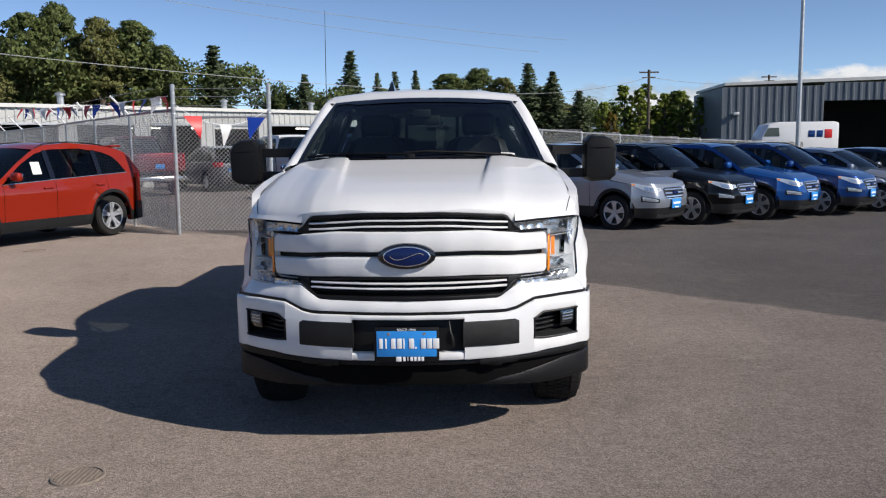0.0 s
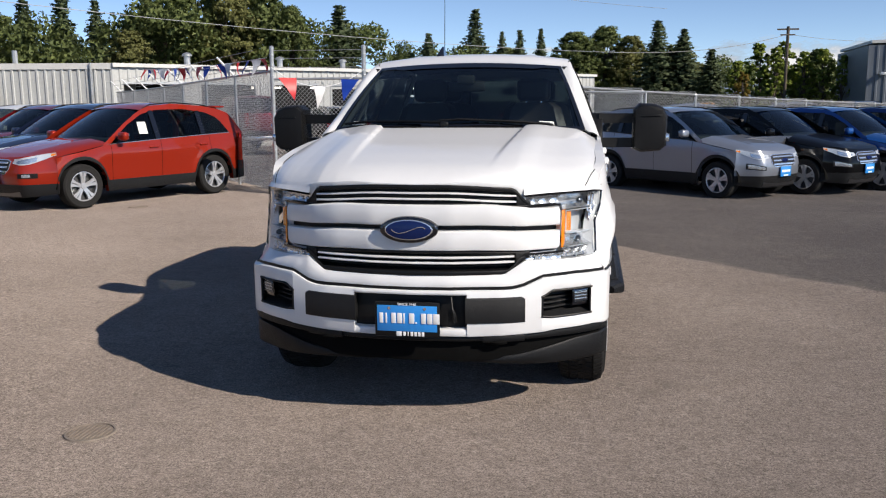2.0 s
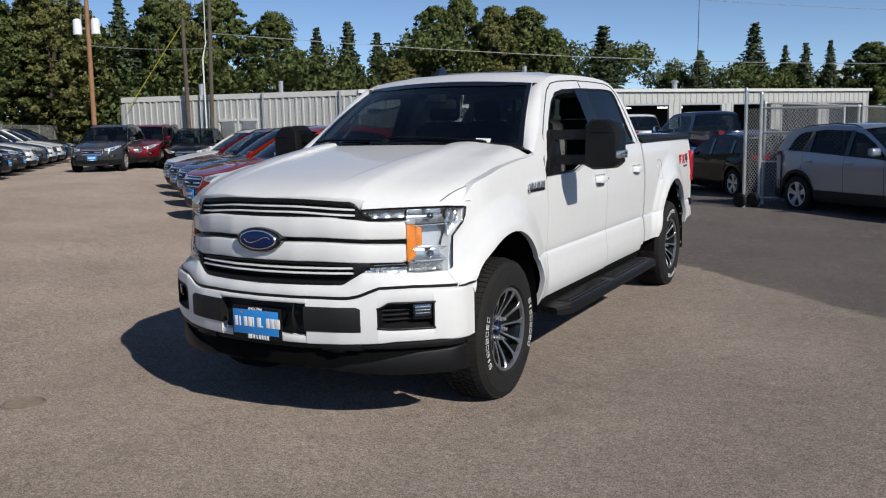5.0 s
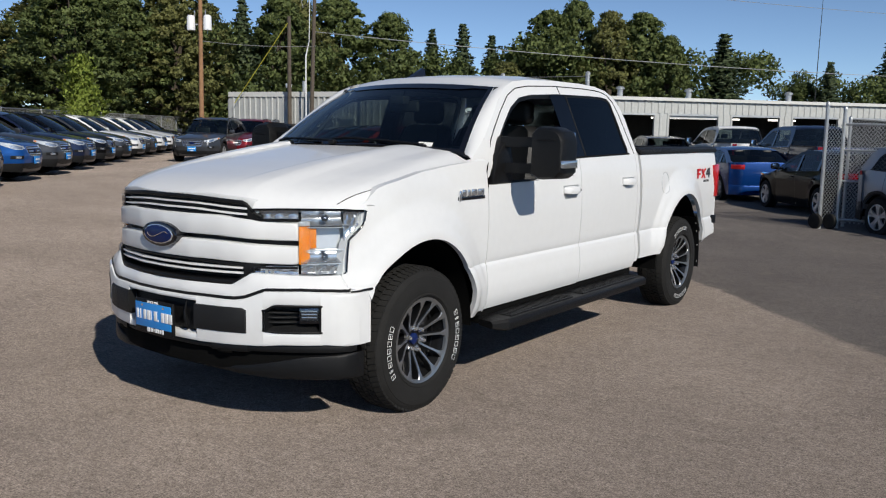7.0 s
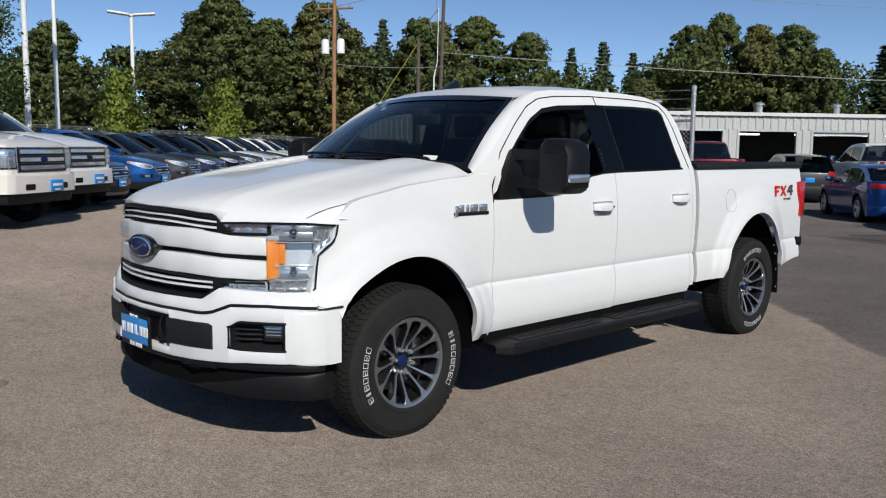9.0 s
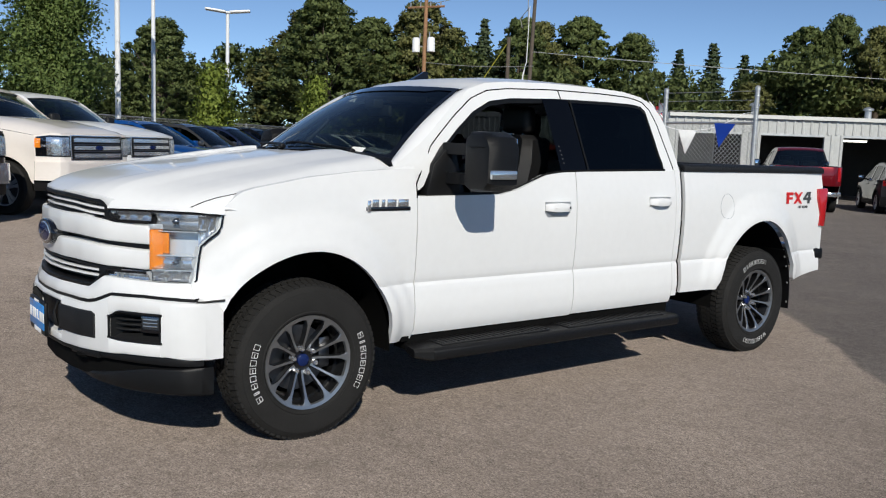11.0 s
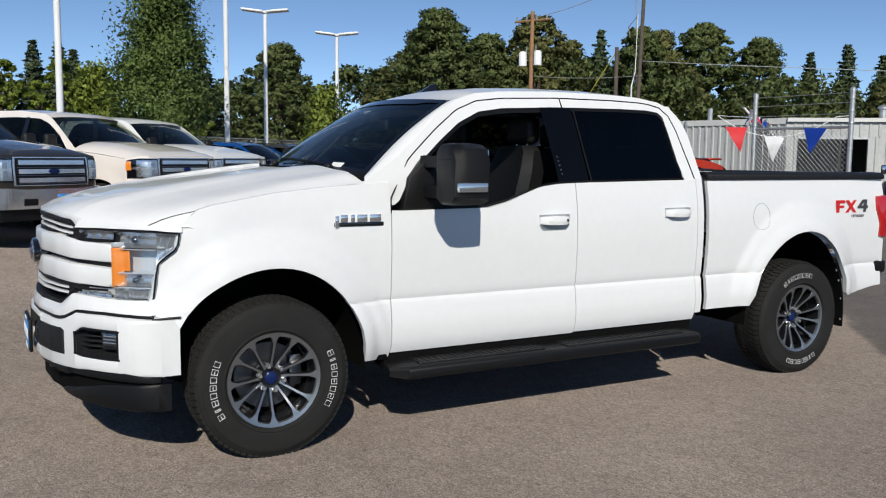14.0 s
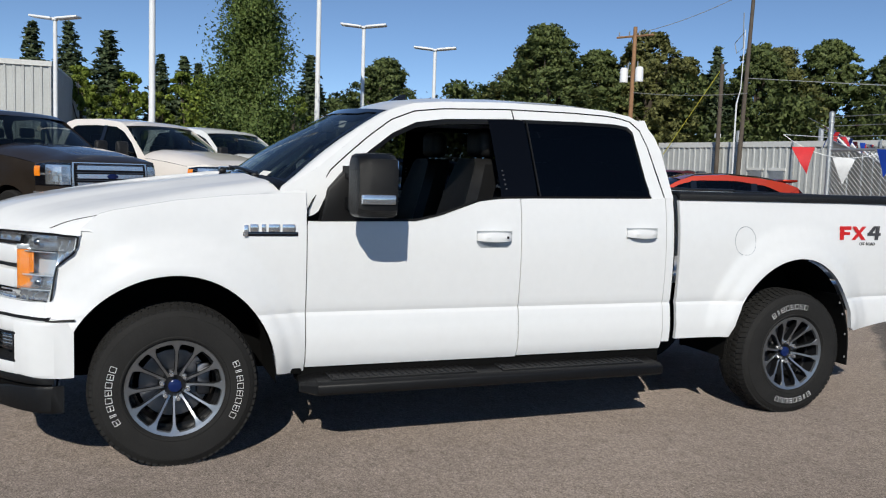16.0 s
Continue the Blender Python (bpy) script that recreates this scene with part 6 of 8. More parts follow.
        put("lamp_insert", sp.patch(sorted(ins[0]), ins[1], ins[2], 0.006), CHROME if bed else LAMPCHROME, hl)
        if bed:
            put("lamp_cell", sp.patch(sorted(s * v for v in span(0.74, 0.90, 5)), lambda u: z0 + 0.055, lambda u: z0 + 0.145, 0.009), LAMPCHROME, hl)
            put("lamp_cell", sp.patch(sorted(s * v for v in span(0.74, 0.90, 5)), lambda u: z1 - 0.145, lambda u: z1 - 0.06, 0.009), LAMPCHROME, hl)
            put("lamp_divider", sp.patch(sorted(s * v for v in span(0.68, 0.95, 5)), lambda u: (z0 + z1) / 2 - 0.014, lambda u: (z0 + z1) / 2 + 0.014, 0.012), CHROME, hl)
        put("amber_lamp", sp.patch(sorted(am[0]), am[1], am[2], 0.007), AMBER, hl)
        put("lens", sp.patch(us, lo, hi, 0.012), LENS, hl)
        zf = sp.bumper + (0.12 if not bed else 0.04)
        wide = sp is MINI
        us = sorted(s * v for v in (span(0.58, 0.86, 8) if wide else span(0.62, 0.82, 8)))
        lift = 0.05 if wide else 0.0
        fb = put("fog_bay", sp.patch(us, lambda u: zf - 0.015 + lift * 0.4 * smooth(0.6, 0.86, u), lambda u: zf + 0.06 + lift * smooth(0.6, 0.86, u), 0.003), BLACK if not wide else GUNMETAL)
        us = sorted(s * v for v in (span(0.62, 0.84, 7) if wide else span(0.68, 0.76, 5)))
        put("fog_lamp", sp.patch(us, lambda u: zf + 0.0 + lift * 0.4 * smooth(0.6, 0.86, u), lambda u: zf + 0.045 + lift * smooth(0.6, 0.86, u), 0.006), LAMPCHROME if not bed else FOGBACK, fb)
        # tail lamp
        zt = sp.shoulder(r0) - 0.03
        xs = sorted(s * v for v in span(sp.hw * (0.66 if not bed else 0.86), sp.hw * 0.965, 8))
        put("tail_lamp", bar(xs, lambda x: zt - ((0.10 if sp is SEDAN else 0.16) if not bed else 0.42), lambda x: zt + 0.02, lambda x: -(sp.rear_y(x) + 0.012), 0.06, 0.012), REDLENS).scale = (1, -1, 1)
    for ob in root.children:
        if ob.name.startswith("tail_lamp"):
            for v in ob.data.vertices:
                v.co.y = -v.co.y
            ob.data.flip_normals()
            ob.scale = (1, 1, 1)
    full = span(-sp.hw, sp.hw, 33)
    nus = span(-1, 1, 41)
    base_z = sp.bumper - (0.02 if sp.clad else 0.14) if not bed else 0.66
    put("nose", tidy(grid(lambda u, v: sp.nose(u, base_z + (sp.hood_point(u, 0)[2] - base_z) * v), nus, span(0, 1, 12))))
    put("lower_bumper", sp.patch(nus, lambda u: (sp.sill - 0.02 + 0.05 * u ** 4) if not bed else 0.40, lambda u: base_z + 0.03, 0.004, 6), TRIM if not bed else BLACK)
    if sp.clad:
        put("skid_plate", sp.patch(span(-0.60, 0.60, 15), lambda u: sp.sill, lambda u: sp.sill + 0.05 + 0.03 * smooth(0.3, 0.6, u), 0.012, 3), STEEL)
    if bed:
        put("bumper_bar", sp.patch(nus, lambda u: 0.56, lambda u: 0.82 + 0.02 * smooth(0.5, 0.8, u), 0.06, 5), CHROME if coat is not CREAM else None)
    # black patches on the bar paint the dark of its openings
    if bed:
        for sg in (-1, 1):
            put("bumper_hole", sp.patch(sorted(sg * v for v in span(0.34, 0.56, 4)), lambda u: 0.605, lambda u: 0.695, 0.063, 3), BLACK)
    g0, g1, gw = sp.grille
    gu = gw / sp.hw
    cut = lambda a, u: 0.045 * smooth(gu * 0.80, gu * 1.04, u) if not bed else 0.0
    gr = put("grille", sp.patch(span(-gu, gu, 21), lambda u: g0 + cut(1, u) * 1.6, lambda u: g1 - cut(1, u) * 0.6, 0.010), BLACK)
    put("grille_frame", sp.patch(span(-gu * 1.05, gu * 1.05, 21), lambda u: g0 - 0.014 + cut(1, u) * 1.6, lambda u: g1 + 0.014 - cut(1, u) * 0.6, 0.006), CHROME, gr)
    nb = 3
    for k in range(nb):
        zc = g0 + (g1 - g0) * (k + 0.5) / nb
        put("grille_slat", sp.patch(span(-gu * 0.92, gu * 0.92, 13), lambda u: zc - (0.014 if not bed else 0.030), lambda u: zc + (0.012 if not bed else 0.030), 0.018, 3), CHROME, gr)
    if bed:
        for k in range(10):
            zc = g0 + (g1 - g0) * (k + 0.5) / 10
            put("grille_slat", sp.patch(span(-gu * 0.95, gu * 0.95, 9), lambda u: zc - 0.005, lambda u: zc + 0.005, 0.014, 2), STEEL, gr)
    n = 20
    yb = sp.nose(0, (g0 + g1) / 2)[1]
    b2 = loft([[(0.09 * k * math.cos(a), y, (g0 + g1) / 2 + 0.036 * k * math.sin(a)) for a in (2 * math.pi * i / n for i in range(n))] for k, y in ((1.0, yb + 0.02), (1.0, yb - 0.026), (0.85, yb - 0.032))])
    bmesh.ops.recalc_face_normals(b2, faces=b2.faces)
    put("badge", b2, OVAL, gr)
    zp = sp.bumper + (0.075 if not bed else 0.14)
    xp = 0.0 if not bed else 0.18
    yp = sp.nose(xp / sp.hw, zp)[1] - (0.025 if not bed else 0.085)
    pl = put("plate", box((xp, yp, zp), (0.32, 0.02, 0.17), 0.006), PLATEBLUE, None, "blue dealer plate")
    put("plate_bar", box((xp, yp - 0.012, zp + 0.01), (0.25, 0.003, 0.04), 0.001), INK, pl)
    put("plate_bar", box((xp, yp - 0.012, zp - 0.065), (0.14, 0.003, 0.022), 0.001), INK, pl)
    # hood, screen, roof, tail
    sy0, sy1 = sp.screen

    hood = sp.hood_point
    put("hood", tidy(grid(hood, span(-1, 1, 25), span(0, 1, 14))))
    zs0, zs1 = lerp(sy0, *sp.hood_pts) + 0.0, sp.roof(sy1) + 0.03

    def screen(u, v):
        zz = zs0 - 0.06 * u * u + (zs1 - 0.045 * u * u - zs0 + 0.06 * u * u) * v
        return (u * (sp.gx(zz) - 0.03), sy0 + 0.14 * u * u + (sy1 - 0.05 + 0.07 * u * u - sy0 - 0.14 * u * u) * v, zz + 0.02 * math.sin(math.pi * v))
    put("windshield", tidy(grid(screen, span(-1, 1, 15), span(0, 1, 9))), WINDSHIELD)
    hy0, hy1 = sp.hatch

    def roof(u, v):
        y = sy1 + (hy0 - sy1) * v
        z = sp.roof(y)
        return (u * sp.gx(z), y - 0.05 * (1 - u * u) * (1 - v), z + 0.03 * (1 - abs(u) ** 2.5))
    put("roof", tidy(grid(roof, span(-1, 1, 15), span(0, 1, 12))))
    hz0, hz1 = sp.hatch_z
    put("rear_window", tidy(grid(lambda u, v: (u * (sp.gx(hz0 + (hz1 - hz0) * v) - 0.02), hy0 + (hy1 - hy0) * v + 0.02 - 0.05 * u * u, hz0 + 0.02 * (1 - u * u) + (hz1 - hz0) * v), span(-1, 1, 11), span(0, 1, 6))), SIDEGLASS)
    if sp in (SUV, MINI, HATCH):
        put("spoiler", box((0, hy0 + 0.10, hz0 + 0.0), (sp.gx(hz0) * 1.85, 0.26, 0.04), 0.018))
    if bed:
        put("cab_back", box((0, bed[0] - 0.06, 1.0), (sp.hw * 1.86, 0.05, 0.86), 0.01))
        for s in (1, -1):
            put("bed_wall", box((s * (sp.hw - 0.12), (bed[0] + r0) / 2, 1.2), (0.10, r0 - bed[0], 0.46), 0.015))
            put("rail_cap", box((s * (sp.hw - 0.10), (bed[0] + r0) / 2, bed[1] - 0.0), (0.14, r0 - bed[0], 0.03), 0.012), TRIM)
        put("bed_floor", box((0, (bed[0] + r0) / 2, 0.92), (sp.hw * 1.7, r0 - bed[0], 0.05)), TRIM)
    zt = sp.shoulder(r0)
    rear_hi = lambda x: (hz1 + 0.02 if not bed else zt) - (0.0 if bed else 0.03 * (abs(x) / sp.hw) ** 2)
    b2 = bar(full, lambda x: sp.bumper + 0.0 if not bed else 0.86, rear_hi, lambda x: -sp.rear_y(x), 0.10, 0.03)
    for v in b2.verts:
        v.co.y = -v.co.y
    bmesh.ops.reverse_faces(b2, faces=b2.faces)
    put("tailgate" if bed else "tail_panel", b2)
    b2 = bar(full, lambda x: sp.sill + (0.02 if not bed else 0.06), lambda x: sp.bumper + 0.16, lambda x: -sp.rear_y(x) - (0.02 if not bed else 0.06), 0.14, 0.03)
    for v in b2.verts:
        v.co.y = -v.co.y
    bmesh.ops.reverse_faces(b2, faces=b2.faces)
    put("rear_bumper", b2, TRIM if sp.clad else (CHROME if bed else None))
    if sp is SEDAN:
        put("trunk_lid", tidy(grid(lambda u, v: (u * sp.hw * 0.93, hy1 - 0.03 + (sp.rear_y(u * sp.hw * 0.93) - hy1 + 0.01) * v, hz1 - 0.035 * v - 0.03 * u * u), span(-1, 1, 11), span(0, 1, 6))))
    put("rear_plate", box((0.0, sp.rear_y(0) + 0.012, (hz1 + sp.bumper) / 2 + 0.06), (0.31, 0.02, 0.16), 0.005), PLATEBLUE)
    # underside and a simple cabin
    put("underbody", box((0, sp.wb / 2, sp.sill + 0.10), (sp.hw * 1.5, sp.wb + 0.8 * (sp.fo + sp.ro) * 0.9, 0.14), 0.03), DARK)
    put("cabin_tub", box((0, (sy0 + hy0) / 2 + 0.1, (sp.belt_z + sp.sill) / 2 + 0.05), (sp.hw * 1.72, hy0 - sy0, sp.belt_z - sp.sill - 0.2), 0.02), CABIN)
    put("dashboard", box((0, sy0 + 0.42, sp.belt_z - 0.02), (sp.hw * 1.6, 0.45, 0.14), 0.04), CABIN)
    for x in (-0.38, 0.38):
        for y in ((sy1 + 0.42, sy1 + 1.28) if len(sp.pillars) > 1 or bed else (sy1 + 0.42,)):
            st = put("seat", box((x, y, sp.belt_z + 0.06), (0.48, 0.14, 0.42), 0.05), LEATHER)
            put("head_restraint", box((x, y + 0.02, sp.belt_z + 0.36), (0.25, 0.09, 0.16), 0.04), LEATHER, st)
    return root


def painted(src, m, coat, label, group=""):
    """A copy of a vehicle in another colour."""
    ob = copy_thing(src, m)
    ob["label"] = label
    if group:
        ob["group"] = group
    pairs = zip((src, *src.children_recursive), (ob, *ob.children_recursive))
    was = src["coat"]
    for a, b in pairs:
        if b.type == "MESH" and a.data.materials and a.data.materials[0].name == was:
            b.material_slots[0].link = "OBJECT"
            b.material_slots[0].material = coat
    return ob


def first(name, label, category, sp, coat, m, group):
    ob = vehicle(name, label, category, sp, coat, group)
    ob.matrix_basis = m
    ob["coat"] = coat.name
    return ob


# row beside the fence
H1 = (-0.41, -0.91)
red = first("compact_suv", "orange-red compact SUV with black lower cladding", "SUV", SUV, ORANGE, standing(-7.86, 7.76, *H1), "SUVs by the fence")
paper = red.matrix_basis @ Matrix.Translation((SUV.gx(1.25) + 0.004, 1.25, 1.24)) @ pose(0, 0, 0, 0, -18, 0)
for k, (c, lab) in enumerate(((NAVY, "dark blue compact SUV parked beside the orange one"), (RUBY, "dark red compact SUV with black cladding"), (WHITE, "white compact SUV with black lower cladding"))):
    painted(red, standing(-7.78 - 2.15 * (k + 1), 7.78 + 1.90 * (k + 1), *H1), c, lab)
note = part("window_sticker", box((0, 0, 0), (0.004, 0.17, 0.21), 0.0), STICKER, None)
note.matrix_basis = paper
tagged(note, "white paper sheet on the orange SUV's side window", "paper sheet")
# small SUVs before the far fence
H2 = (0.73, -0.68)
eco = first("small_suv", "silver subcompact SUV with dark lower body", "SUV", MINI, SILVER, standing(3.12 + 0.55, 10.75 + 0.58, *H2), "SUVs before the far fence")
for k, (c, lab) in enumerate(((BLACKP, "black subcompact SUV with blue dealer plate"), (BLUE, "bright blue subcompact SUV with blue dealer plate"), (ROYAL, "deep blue subcompact SUV with blue dealer plate"))):
    painted(eco, standing(3.67 + 1.68 * (k + 1), 11.33 + 1.02 * (k + 1), *H2), c, lab)
fie = first("hatchback", "silver hatchback car on the lot", "car", HATCH, SILVER, standing(3.67 + 1.70 * 4, 11.33 + 1.03 * 4, *H2), "cars before the far fence")
painted(fie, standing(3.67 + 1.72 * 5, 11.33 + 1.04 * 5, *H2), NAVY, "dark blue hatchback car on the lot")
painted(fie, standing(3.67 + 1.72 * 6, 11.33 + 1.04 * 6, *H2), GREY, "dark grey hatchback car on the lot")
# heavy pickups and the long row beyond the truck
H3 = (0.80, 0.60)


def back_from(x, y, h, d):
    return (x - h[0] * d, y - h[1] * d)


hv = first("heavy_pickup", "warm white heavy-duty pickup with chrome grille", "pickup truck", HEAVY, CREAM, standing(*back_from(-9.5, 1.9, H3, 0.97), *H3), "heavy pickups in a row")
def bright_bumper(ob):
    """Chrome in place of paint on the front bumper."""
    for c in ob.children:
        if c.name.startswith("bumper_bar"):
            c.material_slots[0].link, c.material_slots[0].material = "OBJECT", CHROME


bright_bumper(painted(hv, standing(*back_from(-7.9, -0.26, H3, 0.97), *H3), BROWN, "dark brown heavy-duty pickup with chrome grille"))
painted(hv, standing(*back_from(-11.7, 3.5, H3, 0.97), *H3), WHITE, "white heavy-duty pickup with chrome grille")
bright_bumper(painted(hv, standing(*back_from(-6.2, -2.6, H3, 0.97), *H3), GREY, "dark grey heavy-duty pickup with chrome grille"))
H4 = (0.76, 0.65)
row = [(NAVY, "navy"), (BLUE, "bright blue"), (GREY, "dark grey"), (NAVY, "navy"), (BLACKP, "black"), (GREY, "dark grey"), (WHITE, "white"), (GREY, "dark grey"), (WHITE, "white"), (WHITE, "white"), (NAVY, "navy"), (BLACKP, "black")]
for k, (c, n) in enumerate(row):
    x, y = -13.6 - 1.92 * k, 4.9 + 1.92 * k
    painted(red, standing(*back_from(x, y, H4, 0.88), *H4), c, n + " compact SUV in the long row", "SUVs in the long row")
# cars before the shed
H5 = (0.55, -0.83)
for x, y, c, n in ((-22.4, 17.0, GREY, "dark grey"), (-23.3, 19.6, RUBY, "dark red"), (-21.3, 20.3, BLACKP, "black"), (-24.0, 20.8, NAVY, "navy")):
    painted(red, standing(x, y, *H5), c, n + " compact SUV parked before the shed", "SUVs before the shed")
# behind the gate
H6 = (-0.62, 0.785)
sed = first("sedan", "bright blue sedan parked behind the fence", "car", SEDAN, ROYAL, standing(-4.8, 22.1, *H6), "sedans behind the fence")
painted(sed, standing(-1.4, 18.2, *H6), BLACKP, "black sedan parked behind the fence")
painted(sed, standing(1.9, 14.7, *H6), GREY, "dark grey sedan parked behind the gate")
painted(hv, standing(-12.95, 27.3, *H6), RUBY, "red pickup parked before the service bays", "pickups at the bays")
painted(hv, standing(-7.9, 30.4, *H6), WHITE, "white pickup parked before the service bays", "pickups at the bays")
painted(hv, standing(-4.2, 26.2, *H6), NAVY, "dark pickup parked behind the sedans", "pickups at the bays")
painted(red, standing(-10.1, 29.0, *H6), GREY, "grey SUV parked before the service bays", "SUVs at the bays")
for k in range(7):
    painted(sed if k % 3 else red, standing(0.52 + (11.6 + 3.2 * k) / 1.732 - 2.4, 25.0 + 3.2 * k, 0.2, -0.98), (SILVER, WHITE, GREY, SILVER, NAVY, WHITE, GREY)[k], ("silver", "white", "dark grey", "silver", "navy", "white", "dark grey")[k] + (" car" if k % 3 else " SUV") + " parked behind the far fence", "cars behind the far fence")

# ---------------------------------------------------------------- shed, fences, poles
CORRUGATED = material("grey_ribbed_steel", (0.46, 0.47, 0.46), 0.55, 0.0, vary=0.10, vary_scale=0.7, bump=0.05, scale=40)
FASCIA = material("pale_steel_fascia", (0.62, 0.62, 0.60), 0.5, vary=0.08, vary_scale=0.8)
# near-black for inside walls: the shade of the open bays is put into it
SHEDDARK = material("interior_shade", (0.05, 0.048, 0.045), 0.9, vary=0.2, vary_scale=0.5)
# slate grey, taken darker so that the warehouse wall looks shaded
SLATE = material("shaded_slate_steel", (0.13, 0.15, 0.175), 0.5, vary=0.08, vary_scale=0.5)
WOOD = material("pole_wood", (0.30, 0.165, 0.085), 0.85, vary=0.3, vary_scale=4, bump=0.4, scale=60)
OLDWOOD = material("old_pole_wood", (0.10, 0.08, 0.062), 0.9, vary=0.3, vary_scale=4, bump=0.4, scale=60)
POLEWHITE = material("white_pole_paint", (0.78, 0.79, 0.80), 0.4, vary=0.06, vary_scale=2)
WIRE = material("cable", (0.24, 0.24, 0.23), 0.6)
RUST = material("rusty_iron", (0.27, 0.225, 0.185), 0.8, 0.4, vary=0.3, vary_scale=25, bump=0.4, scale=90)
TUBELIGHT = bpy.data.materials.new("tube_light")
TUBELIGHT.use_nodes = True
TUBELIGHT.node_tree.nodes["Principled BSDF"].inputs["Emission Color"].default_value = (1, 0.95, 0.85, 1)
TUBELIGHT.node_tree.nodes["Principled BSDF"].inputs["Emission Strength"].default_value = 3.0


def ribbed(a, b, z0, z1, pitch=0.30, depth=0.035, thick=0.12):
    """A wall of ribbed steel sheet from a to b, with thickness behind."""
    a, b = Vector((*a, 0)), Vector((*b, 0))
    d = (b - a).normalized()
    nrm = Vector((d.y, -d.x, 0))
    n = max(1, int((b - a).length / pitch))
    pts = []
    for k in range(n):
        for u, o in ((0.0, 0.0), (0.62, 0.0), (0.70, depth), (0.92, depth)):
            pts.append(a + d * ((k + u) / n * (b - a).length) + nrm * o)
    pts.append(b.copy())
    ring0 = [Vector((p.x, p.y, z0)) for p in pts] + [Vector((*(b - nrm * thick).xy, z0)), Vector((*(a - nrm * thick).xy, z0))]
    ring1 = [Vector((p.x, p.y, z1)) for p in ring0]
    bm = loft([ring0, ring1])
    bmesh.ops.recalc_face_normals(bm, faces=bm.faces)
    return bm


def plank(a, b, z0, z1, out=0.05, back=0.1):
    """An upright slab along a line in plan."""
    a, b = Vector((*a, 0)), Vector((*b, 0))
    d = (b - a).normalized()
    nrm = Vector((d.y, -d.x, 0))
    p = [a + nrm * out, b + nrm * out, b - nrm * back, a - nrm * back]
    bm = loft([[Vector((*q.xy, z0)) for q in p], [Vector((*q.xy, z1)) for q in p]])
    bmesh.ops.recalc_face_normals(bm, faces=bm.faces)
    return bm


def build_shed():
    C, E, R = Vector((-16.6, 25.0)), Vector((-27.6, 22.8)), Vector((1.0, 47.0))
    top, base = 3.12, -0.25
    shed = empty("service_shed", "long low grey steel shed with a row of open service bays", "shed")
    wl = part("wall", ribbed(E, C, base, top - 0.22), CORRUGATED, shed, "grey ribbed steel wall")
    part("parapet", plank(E, C, top - 0.22, top), FASCIA, shed)
    d = (C - E).normalized()
    for q in (0.30, 0.62, 0.93):
        p = E + d * (C - E).length * q
        part("downpipe", tube([(p.x + 0.03, p.y - 0.1, base), (p.x + 0.03, p.y - 0.1, top)], 0.05, 6), GALV, shed)
    for q in (0.44, 0.53):
        p = E + d * (C - E).length * q
        dr = part("door", plank(p, p + d * 0.62, base, 2.0, 0.06, 0.0), GALV, shed, "plain grey steel door")
        part("door_frame", plank(p - d * 0.08, p + d * 0.70, 1.98, 2.08, 0.08, 0.0), FASCIA, dr)
    # bays
    d = (R - C).normalized()
    n2 = Vector((d.y, -d.x))
    L = (R - C).length
    bays = 9
    pitch = L / bays
    part("bay_fascia", ribbed(C, R, 2.45, top - 0.14, 0.32), CORRUGATED, shed)
    part("eaves_trim", plank(C - d * 0.05, R + d * 0.1, top - 0.14, top, 0.14, 0.1), FASCIA, shed, "pale eaves trim")
    for k in range(bays + 1):
        p = C + d * pitch * k
        a, b = p - d * (0.36 if k else 0.0), p + d * (0.36 if k < bays else 0.0)
        part("bay_pier", ribbed(a, b, base, 2.45, 0.30), CORRUGATED, shed)
        if k < bays:
            q0, q1 = p + d * 0.36, p + d * (pitch - 0.36)
            part("bay_lintel", plank(q0, q1, 2.36, 2.45, 0.02, 0.1), GALV, shed)
            if k in (2, 3, 4, 5):
                m0, m1 = q0 + d * 0.5 - n2 * 2.5, q1 - d * 0.4 - n2 * 2.5
                part("tube_lamp", tube([(m0.x, m0.y, 2.30), (m1.x, m1.y, 2.30)], 0.045, 6), TUBELIGHT, shed, "lit fluorescent tube")
            if k == 3:
                part("raised_door", plank(q0, q1, 2.22, 2.36, -0.08, 0.14), FASCIA, shed)
    deep = 8.0
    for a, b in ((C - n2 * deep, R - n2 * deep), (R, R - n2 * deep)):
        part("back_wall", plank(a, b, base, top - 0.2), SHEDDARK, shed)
    q = [C + d * 0.05, R, R - n2 * deep, C - n2 * deep]
    bm = loft([[Vector((*v, top - 0.16)) for v in q], [Vector((*v, top - 0.05)) for v in q]])
    bmesh.ops.recalc_face_normals(bm, faces=bm.faces)
    part("roof", bm, FASCIA, shed)
    e2, c2 = E + Vector((1.0, 7.0)), C + Vector((-3.0, 7.0))
    q = [E, C, c2, e2]
    bm = loft([[Vector((*v, top - 0.30)) for v in q], [Vector((*v, top - 0.06)) for v in q]])
    bmesh.ops.recalc_face_normals(bm, faces=bm.faces)
    part("roof", bm, FASCIA, shed)
    part("back_wall", plank(e2, c2, base, top - 0.3), CORRUGATED, shed)
    part("back_wall", plank(E, e2, base, top - 0.3, 0.0, 0.1), CORRUGATED, shed)
    for q, o in ((0.13, 1.5), (0.30, 2.2), (0.43, 2.5), (0.62, 2.4)):
        p = C + d * L * q - n2 * o
        v = part("roof_vent", tube([(p.x, p.y, top - 0.1), (p.x, p.y, top + 0.42)], 0.13, 10), GALV, shed)
